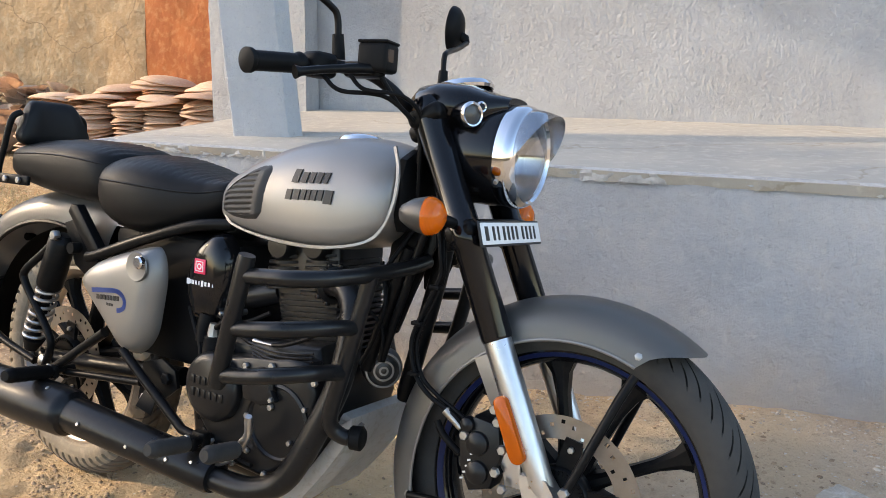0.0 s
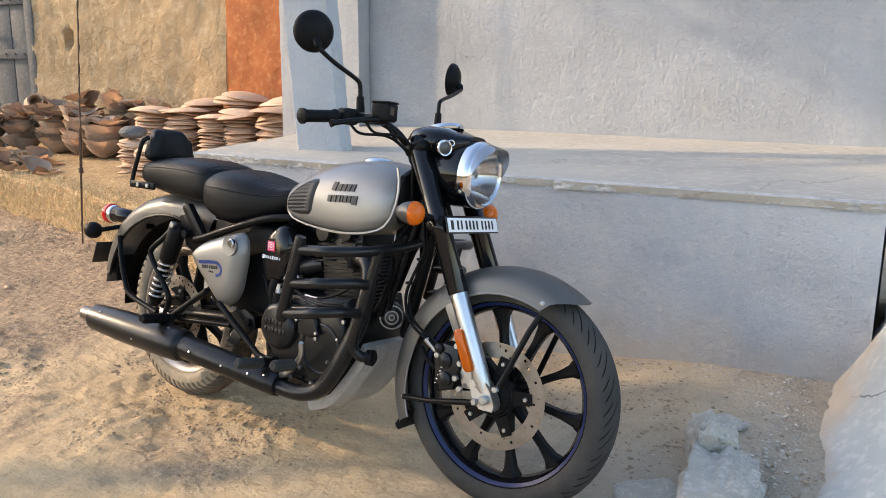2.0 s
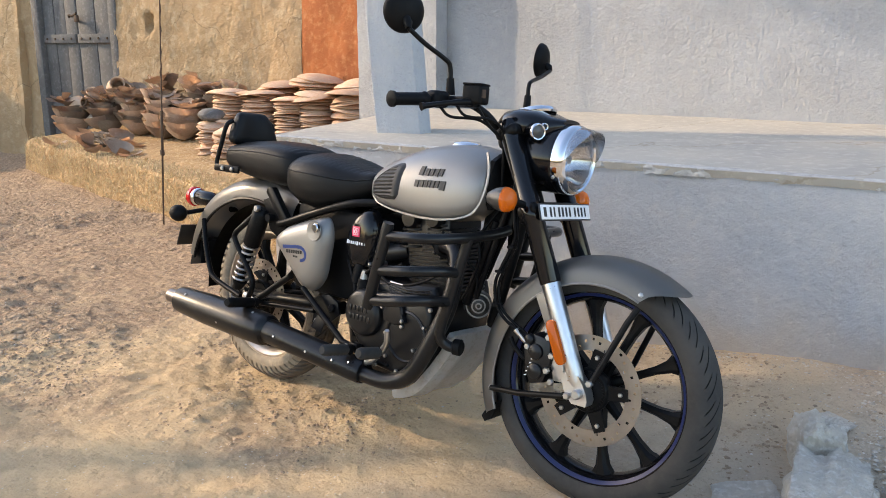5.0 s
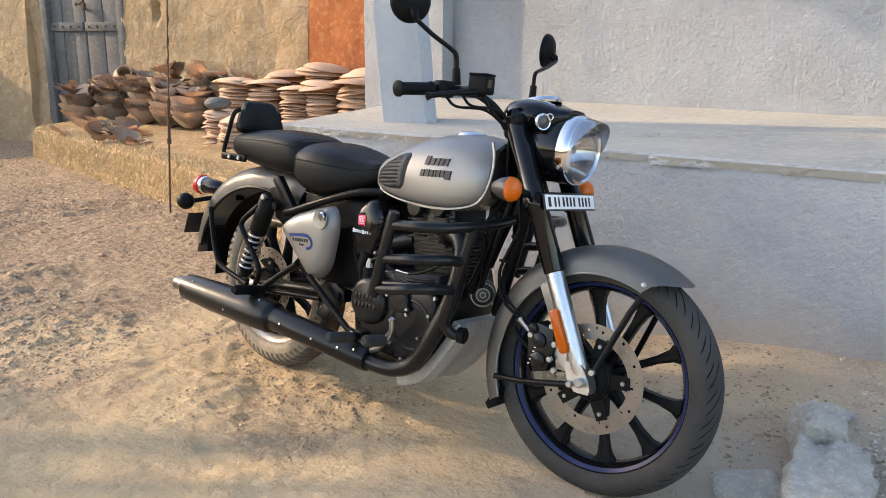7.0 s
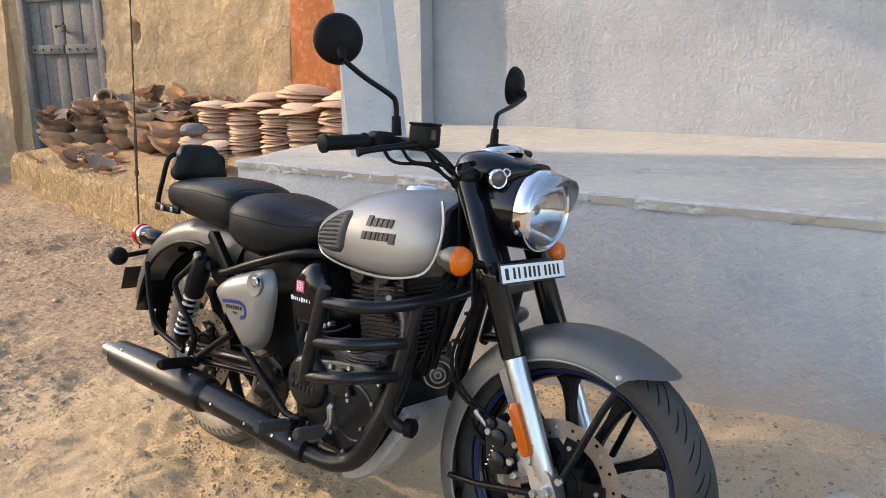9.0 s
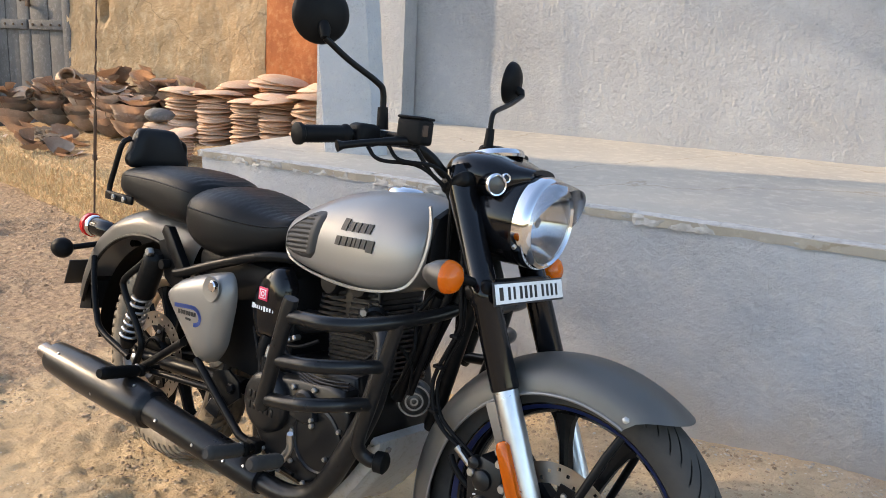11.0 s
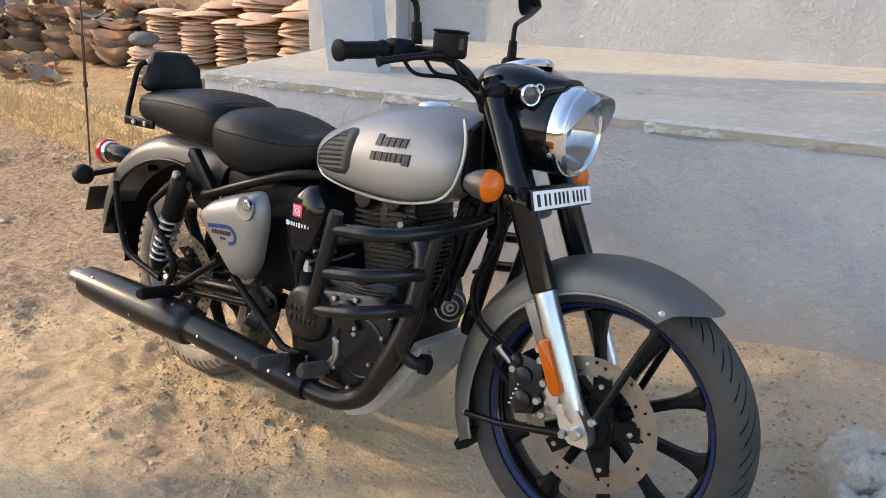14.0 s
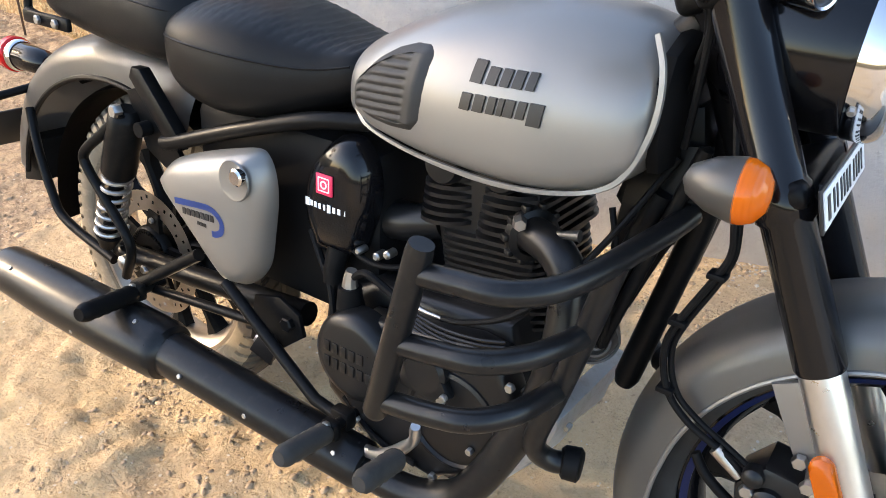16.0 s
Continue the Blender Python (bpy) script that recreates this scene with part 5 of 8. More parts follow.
# front mudguard
bm = bmesh.new()
rings = []
NA, NF = 56, 16
for i in range(NA + 1):
    ring = []
    for k in range(NF + 1):
        ph = math.pi * (k / NF - 0.5)
        cph = math.cos(ph)
        a0, a1 = 53.0 + (1 - cph) * 13.0, 207.0 - (1 - cph) * 3.0
        a = radians(a0 + (a1 - a0) * i / NA)
        flare = 0.012 * max(0.0, (i / NA - 0.75) / 0.25)
        r = 0.286 + flare * (1 - cph) + (0.358 - 0.286) * max(0.0, cph) ** 0.62
        ring.append(AXLE_F + Vector((r * math.cos(a), 0.088 * math.sin(ph), r * math.sin(a))))
    rings.append(ring)
edge_l, edge_r = [r[0] for r in rings], [r[-1] for r in rings]
loft(bm, rings, False)
bmesh.ops.solidify(bm, geom=bm.faces[:], thickness=0.002)
mud = bp("front_mudguard", bm, GUNMETAL, None, "valanced gunmetal front mudguard", True, 50)
for e in (edge_l, edge_r):
    bm = bmesh.new()
    tube(bm, e, 0.0035, 8)
    bp("rolled_edge", bm, GUNMETAL, mud, "", True)
bm = bmesh.new()
bolt(bm, (1.510, -0.0865, 0.606), (0.25, -1, 0.25), 0.007, 0.003)
bp("mudguard_bolt", bm, ZINC, mud, "", True)
bm = bmesh.new()
bolt(bm, (1.098, -0.087, 0.262), (0, -1, 0), 0.008, 0.004)
bp("mudguard_bolt", bm, ZINC, mud, "", True)
bm = bmesh.new()
prism(bm, [(1.085, 0.205), (1.118, 0.225), (1.10, 0.165), (1.075, 0.150), (1.062, 0.165)], -0.07, 0.07, 0.004)
bp("mud_flap", bm, BLACK_PLASTIC, mud, "", True)
for sgn in (-1, 1):
    bm = bmesh.new()
    tube(bm, [(1.420, 0.122 * sgn, 0.357), (1.490, 0.106 * sgn, 0.530), (1.508, 0.088 * sgn, 0.572)], 0.0085, 10)
    bp("mudguard_stay", bm, BLACK_SATIN, mud, "", True)
    bm = bmesh.new()
    tube(bm, [(1.362, 0.122 * sgn, 0.310), (1.20, 0.108 * sgn, 0.275), (1.10, 0.091 * sgn, 0.262)], 0.0085, 10)
    bp("mudguard_stay", bm, BLACK_SATIN, mud, "", True)

# number plate: its writing is left as plain bars
PLM = STEER @ Matrix.Translation((1.222, 0.002, 0.781)) @ Matrix.Rotation(radians(-16), 4, "Y")
bm = bmesh.new()
box(bm, (0, 0, 0), (0.004, 0.286, 0.048), PLM, 0.0015)
box(bm, (-0.014, 0, 0.0), (0.022, 0.16, 0.03), PLM, 0.003)
npl = bp("number_plate", bm, INK, None, "white number plate in a dark frame with plain dark bars")
bm = bmesh.new()
box(bm, (0.0028, 0, 0), (0.002, 0.276, 0.040), PLM, 0.0006)
bp("plate_face", bm, WHITE, npl)
widths = [(-0.118, 0.022), (-0.088, 0.015), (-0.068, 0.012), (-0.042, 0.015), (-0.022, 0.015), (-0.002, 0.015), (0.018, 0.014), (0.048, 0.014), (0.068, 0.014), (0.088, 0.014), (0.108, 0.012)]
for k, (yy, ww) in enumerate(widths):
    bm = bmesh.new()
    box(bm, (0.0042, yy, 0), (0.0012, ww * 0.62, 0.026), PLM)
    bp("plate_bar", bm, INK if k else EMBLEM, npl)

# headlight in its black nacelle
HC = Vector((1.175, 0.0, 0.928))
HM = STEER @ Matrix.Translation(HC) @ Matrix.Rotation(radians(2.5), 4, "Y")


def hlathe(bm, prof, seg=48, start=0.0, sweep=360.0, closed=False):
    lathe(bm, prof, "x", seg, (0, 0, 0), closed, start, sweep)
    bmesh.ops.transform(bm, matrix=HM, verts=bm.verts)


bm = bmesh.new()
hlathe(bm, [(0.02, -0.135), (0.060, -0.125), (0.088, -0.09), (0.098, -0.045), (0.0985, 0.0), (0.0965, 0.030), (0.0945, 0.040), (0.090, 0.044)])
nac = bp("headlight_nacelle", bm, BLACK_GLOSS, None, "gloss black headlight nacelle with chrome ring and peak")
bm = bmesh.new()
hlathe(bm, [(0.094, 0.036), (0.0972, 0.038), (0.0976, 0.056), (0.0962, 0.066), (0.091, 0.074), (0.085, 0.078), (0.081, 0.073), (0.084, 0.062)], 64)
bp("chrome_ring", bm, CHROME, nac, "chrome headlight ring")
bm = bmesh.new()
hlathe(bm, [(0.012, -0.008), (0.04, 0.0), (0.068, 0.032), (0.0815, 0.070)], 48)
bp("reflector_bowl", bm, CHROME, nac, "silvered reflector bowl")
bm = bmesh.new()
hlathe(bm, [(0.0005, 0.042), (0.012, 0.042), (0.016, 0.036), (0.016, 0.012), (0.012, -0.008)], 20)
bp("bulb_shield", bm, CHROME, nac)
bm = bmesh.new()
hlathe(bm, [(0.0005, 0.084), (0.03, 0.083), (0.06, 0.0795), (0.083, 0.072), (0.083, 0.0695), (0.06, 0.077), (0.03, 0.0805), (0.0005, 0.0815)], 48)
lens_ob = bp("headlight_lens", bm, GLASS, nac, "clear headlight glass")
lens_ob.visible_shadow = False
bm = bmesh.new()
rings = []
for k in range(25):
    a = radians(-2 + 184 * k / 24)
    peak = math.sin(radians(180 * k / 24))
    ln = 0.005 + 0.046 * max(0.0, peak) ** 0.8
    ring = []
    for s in (0.0, 0.3, 0.65, 1.0):
        x = 0.070 + ln * s
        r = 0.0915 - 0.001 * s - 0.008 * s * s * peak
        ring.append(HM @ Vector((x, r * math.cos(a), r * math.sin(a))))
    rings.append(ring)
loft(bm, rings, False)
bmesh.ops.solidify(bm, geom=bm.faces[:], thickness=0.0022)
bp("headlight_peak", bm, CHROME, nac, "chrome headlight peak")
bm = bmesh.new()
bolt(bm, HM @ Vector((0.046, -0.083, -0.050)), (0.1, -0.85, -0.5), 0.005, 0.004)
bp("ring_screw", bm, ZINC, nac)
# the cowl over the headlight, with the speedometer and pilot lamps
bm = bmesh.new()
rings = []
for x, hw, z0, z1 in ((-0.175, 0.055, 0.050, 0.095), (-0.14, 0.095, 0.040, 0.118), (-0.09, 0.118, 0.030, 0.128), (-0.04, 0.108, 0.030, 0.124), (0.0, 0.085, 0.04, 0.112), (0.035, 0.05, 0.07, 0.108)):
    ring = []
    for k in range(20):
        a = 2 * math.pi * k / 20
        ca, sa = math.cos(a), math.sin(a)
        ring.append(HM @ Vector((x, hw * abs(ca) ** 0.8 * (1 if ca > 0 else -1), (z0 + z1) / 2 + (z1 - z0) / 2 * abs(sa) ** 0.8 * (1 if sa > 0 else -1))))
    rings.append(ring)
loft(bm, rings)
bp("cowl", bm, BLACK_GLOSS, nac)
bm = bmesh.new()
lathe(bm, [(0.040, 0.0), (0.058, 0.0), (0.060, 0.006), (0.056, 0.014), (0.050, 0.017), (0.046, 0.012)], "z", 40)
bmesh.ops.transform(bm, matrix=HM @ Matrix.Translation((-0.085, 0, 0.113)) @ Matrix.Rotation(radians(-14), 4, "Y"), verts=bm.verts)
bp("speedometer_ring", bm, CHROME, nac, "chrome speedometer ring")
bm = bmesh.new()
lathe(bm, [(0.0005, 0.014), (0.03, 0.0138), (0.048, 0.011)], "z", 32)
bmesh.ops.transform(bm, matrix=HM @ Matrix.Translation((-0.085, 0, 0.113)) @ Matrix.Rotation(radians(-14), 4, "Y"), verts=bm.verts)
bp("speedometer_face", bm, BLACK_GLOSS, nac)
for sgn in (-1, 1):
    pm = HM @ Matrix.Translation((-0.012, 0.102 * sgn, 0.064)) @ Matrix.Rotation(radians(26 * sgn), 4, "Z")
    bm = bmesh.new()
    lathe(bm, [(0.004, -0.065), (0.017, -0.055), (0.0225, -0.03), (0.0235, 0.0), (0.0005, 0.001)], "x", 24)
    bmesh.ops.transform(bm, matrix=pm, verts=bm.verts)
    bp("pilot_lamp", bm, BLACK_GLOSS, nac, "black pilot lamp pod with a chrome bezel")
    bm = bmesh.new()
    lathe(bm, [(0.0235, -0.001), (0.0235, 0.004), (0.0215, 0.007), (0.0185, 0.006), (0.018, 0.001)], "x", 28)
    lathe(bm, [(0.0105, -0.001), (0.0105, 0.004), (0.009, 0.006), (0.0062, 0.005), (0.006, 0.001)], "x", 20, (0, -0.020 * sgn, 0.016))
    bmesh.ops.transform(bm, matrix=pm, verts=bm.verts)
    bp("pilot_ring", bm, CHROME, nac, "chrome bezel of two rings")
    bm = bmesh.new()
    lathe(bm, [(0.0005, 0.006), (0.010, 0.005), (0.0182, 0.002)], "x", 20)
    bmesh.ops.transform(bm, matrix=pm, verts=bm.verts)
    bp("pilot_lens", bm, DARK_METAL, nac)

# turn signals
for sgn in (-1, 1):
    c = Vector((1.155, 0.205 * sgn, 0.806))
    bm = bmesh.new()
    lathe(bm, [(0.004, -0.058), (0.016, -0.052), (0.028, -0.030), (0.0335, -0.006), (0.034, 0.0)], "x", 32, c)
    ind = bp("front_indicator", bm, DARK_METAL, None, "bullet-shaped indicator with amber lens", True)
    bm = bmesh.new()
    lathe(bm, [(0.034, -0.001), (0.0335, 0.006), (0.028, 0.018), (0.016, 0.026), (0.0005, 0.028)], "x", 32, c)
    bp("lens", bm, AMBER, ind, "amber indicator lens", True)
    bm = bmesh.new()
    tube(bm, [c + Vector((-0.012, -0.028 * sgn, 0)), (1.165, 0.135 * sgn, 0.795), (1.165, 0.11 * sgn, 0.795)], [0.012, 0.010, 0.013], 12)
    bp("stem", bm, BLACK_PLASTIC, ind, "", True)
for sgn in (-1, 1):
    c = Vector((-0.412, 0.178 * sgn, 0.580))
    bm = bmesh.new()
    lathe(bm, [(0.0005, -0.036), (0.016, -0.034), (0.029, -0.018), (0.033, 0.0), (0.030, 0.016), (0.018, 0.030), (0.0005, 0.033)], "x", 28, c)
    ind = bp("rear_indicator", bm, BLACK_PLASTIC, None, "matt black ball-shaped rear indicator")
    bm = bmesh.new()
    tube(bm, [c + Vector((0, -0.028 * sgn, 0)), (-0.395, 0.085 * sgn, 0.592), (-0.390, 0.05 * sgn, 0.594)], [0.009, 0.009, 0.012], 12)
    bp("stem", bm, BLACK_PLASTIC, ind)

# handlebar and its controls
bm = bmesh.new()
half = [(0.906, -0.393, 1.047), (0.925, -0.27, 1.058), (0.955, -0.20, 1.062), (0.985, -0.16, 1.055), (1.012, -0.12, 1.03), (1.03, -0.09, 1.00), (1.035, -0.05, 0.995)]
right = half
centre = curve(right + [(x, -y, z) for x, y, z in right[::-1]], 5)
tube(bm, centre, 0.0115, 12)
bar = bp("handlebar", bm, BLACK_SATIN, None, "black handlebar")
for sgn in (-1, 1):
    def hb(x, y, z):
        p = Vector((x, y, z))
        return p if sgn < 0 else STEER @ STEER @ Vector((x, -y, z))
    bm = bmesh.new()
    g0, g1 = hb(0.9035, -0.400, 1.046), hb(0.923, -0.282, 1.057)
    n = 30
    tube(bm, [g0.lerp(g1, k / n) for k in range(n + 1)], [0.010 if k == 0 else 0.0215 if k < 4 else 0.0165 + (0.0012 if k % 2 else 0) + (0.003 if k > 27 else 0) for k in range(n + 1)], 20)
    bp("grip", bm, BLACK_PLASTIC, bar, "ribbed black rubber grip")
    bm = bmesh.new()
    box(bm, (0, 0, 0), (0.05, 0.058, 0.046), Matrix.Translation(hb(0.932, -0.243, 1.060)) @ Matrix.Rotation(radians(9 * sgn), 4, "Z"), 0.014, 3)
    bp("switch_housing", bm, BLACK_PLASTIC, bar)
    bm = bmesh.new()
    tube(bm, curve([hb(1.035, -0.195, 1.058), hb(1.02, -0.235, 1.056), hb(0.995, -0.30, 1.045), hb(0.972, -0.352, 1.033)], 5), [0.009] * 8 + [0.0075] * 6 + [0.008, 0.012], 10)
    bp("lever", bm, BLACK_SATIN, bar, "black hand lever")
    bm = bmesh.new()
    box(bm, (0, 0, 0), (0.075, 0.034, 0.030), Matrix.Translation(hb(1.0, -0.198, 1.058)), 0.008, 2)
    bp("lever_perch", bm, BLACK_SATIN, bar)
    # mirror
    base = hb(0.945, -0.205, 1.075)
    head = Vector((0.871, -0.335, 1.281)) if sgn < 0 else Vector((0.811, 0.425, 1.247))
    neck = head + (Vector((0.028, -0.010, -0.046)) if sgn < 0 else Vector((0.034, 0.004, -0.034)))
    knee = base + Vector((-0.004, 0.006 * sgn, 0.075))
    bm = bmesh.new()
    tube(bm, [base, base.lerp(knee, 0.6)], [0.0125, 0.0105], 14)
    mir = bp("mirror", bm, BLACK_PLASTIC, None, "round black rear-view mirror on a bent stem")
    bm = bmesh.new()
    tube(bm, curve([base.lerp(knee, 0.4), knee, knee.lerp(neck, 0.12) + Vector((0, 0, 0.008)), knee.lerp(neck, 0.6), neck], 5), 0.0065, 10)
    bp("mirror_stem", bm, BLACK_SATIN, mir)
    mm = Matrix.Translation(head) @ Matrix.Rotation(radians(-27 if sgn < 0 else 14), 4, "Z") @ Matrix.Rotation(radians(4), 4, "Y")
    bm = bmesh.new()
    lathe(bm, [(0.0005, 0.022), (0.020, 0.0205), (0.040, 0.0145), (0.053, 0.005), (0.0575, -0.004), (0.0575, -0.009), (0.054, -0.010)], "x", 44)
    bmesh.ops.transform(bm, matrix=mm, verts=bm.verts)
    bp("mirror_shell", bm, BLACK_PLASTIC, mir)
    bm = bmesh.new()
    lathe(bm, [(0.0005, -0.0095), (0.054, -0.0095)], "x", 44)
    bmesh.ops.transform(bm, matrix=mm, verts=bm.verts)
    bp("mirror_glass", bm, CHROME, mir, "silvered mirror glass")
    bm = bmesh.new()
    tube(bm, [neck, neck.lerp(head, 0.3) + Vector((0.004, 0.002 * sgn, 0.0)), neck.lerp(head, 0.62)], [0.0085, 0.0125, 0.011], 14)
    bp("mirror_joint", bm, BLACK_PLASTIC, mir)
bm = bmesh.new()
box(bm, (0, 0, 0), (0.060, 0.050, 0.052), Matrix.Translation((1.028, -0.198, 1.079)) @ Matrix.Rotation(radians(8), 4, "Z"), 0.008, 3)
box(bm, (0, 0, 0.027), (0.0605, 0.0505, 0.006), Matrix.Translation((1.028, -0.198, 1.079)) @ Matrix.Rotation(radians(8), 4, "Z"), 0.003, 2)
res = bp("brake_fluid_reservoir", bm, BLACK_PLASTIC, bar, "square black brake fluid reservoir")
bm = bmesh.new()
box(bm, (1.0590, -0.204, 1.082), (0.002, 0.018, 0.022), None, 0.0008)
bp("reservoir_marking", bm, RUST, bar)
for pts, r in (([(1.04, -0.20, 1.045), (1.06, -0.17, 1.0), (1.075, -0.12, 0.96), (1.07, -0.10, 0.88), (1.06, -0.08, 0.80)], 0.0045),
               ([(1.0, -0.24, 1.045), (1.03, -0.235, 1.02), (1.075, -0.18, 1.015), (1.085, -0.13, 0.98), (1.06, -0.09, 0.9)], 0.004),
               ([(0.95, -0.25, 1.04), (0.99, -0.25, 1.015), (1.05, -0.19, 1.01), (1.07, -0.11, 0.95), (1.04, -0.06, 0.85), (0.98, -0.05, 0.78)], 0.0042),
               ([(1.12, -0.11, 0.86), (1.145, -0.125, 0.745), (1.148, -0.12, 0.706), (1.138, -0.12, 0.675), (1.105, -0.12, 0.602), (1.095, -0.12, 0.558), (1.108, -0.12, 0.506), (1.143, -0.12, 0.471), (1.20, -0.12, 0.445), (1.235, -0.115, 0.41)], 0.0048),
               ([(1.125, -0.10, 0.85), (1.150, -0.118, 0.735), (1.145, -0.112, 0.68), (1.112, -0.112, 0.60), (1.102, -0.112, 0.556), (1.116, -0.112, 0.506), (1.15, -0.112, 0.476), (1.24, -0.115, 0.43), (1.30, -0.11, 0.36)], 0.0042),
               ([(0.96, 0.25, 1.03), (1.0, 0.2, 0.99), (1.05, 0.10, 0.92), (1.04, 0.05, 0.84)], 0.0055)):
    bm = bmesh.new()
    tube(bm, curve(pts, 6), r, 8)
    bp("cable", bm, BLACK_PLASTIC, bar, "black control cable")
for p in ((1.138, -0.117, 0.675), (1.105, -0.117, 0.602), (1.106, -0.117, 0.506)):
    bm = bmesh.new()
    box(bm, p, (0.022, 0.022, 0.008), None, 0.002)
    bp("cable_clip", bm, BLACK_PLASTIC, bar)
bm = bmesh.new()
tube(bm, [(1.18, -0.12, 0.452), (1.215, -0.118, 0.425)], [0.009, 0.007], 10)
bp("cable_sleeve", bm, STEEL, bar)

# ---- fuel tank ----
TANK = [(0.548, 0.812, 0.765, 0.045), (0.558, 0.838, 0.754, 0.085), (0.575, 0.852, 0.745, 0.112), (0.605, 0.868, 0.736, 0.128), (0.64, 0.886, 0.729, 0.139), (0.71, 0.915, 0.719, 0.150), (0.78, 0.933, 0.714, 0.156),
        (0.86, 0.944, 0.712, 0.158), (0.925, 0.943, 0.718, 0.154), (0.975, 0.934, 0.733, 0.149), (1.008, 0.922, 0.752, 0.142), (1.025, 0.910, 0.778, 0.132), (1.033, 0.892, 0.805, 0.115)]
_a = curve([(x, zt, w) for x, zt, zb, w in TANK], 5)
_b = curve([(x, zb, w) for x, zt, zb, w in TANK], 5)
TX = [p.x for p in _a]
TZT, TW, TZB = [p.y for p in _a], [p.z for p in _a], [p.y for p in _b]


def tank_station(x):
    return np.interp(x, TX, TZT), np.interp(x, TX, TZB), np.interp(x, TX, TW)


def tank_y(x, z):
    zt, zb, w = tank_station(x)
    zc = zb + 0.36 * (zt - zb)
    h, n = ((zt - zc), 2.25) if z > zc else ((zc - zb), 5.0)
    return w * max(0.0, 1 - min(1.0, abs(z - zc) / h) ** n) ** (1 / n)


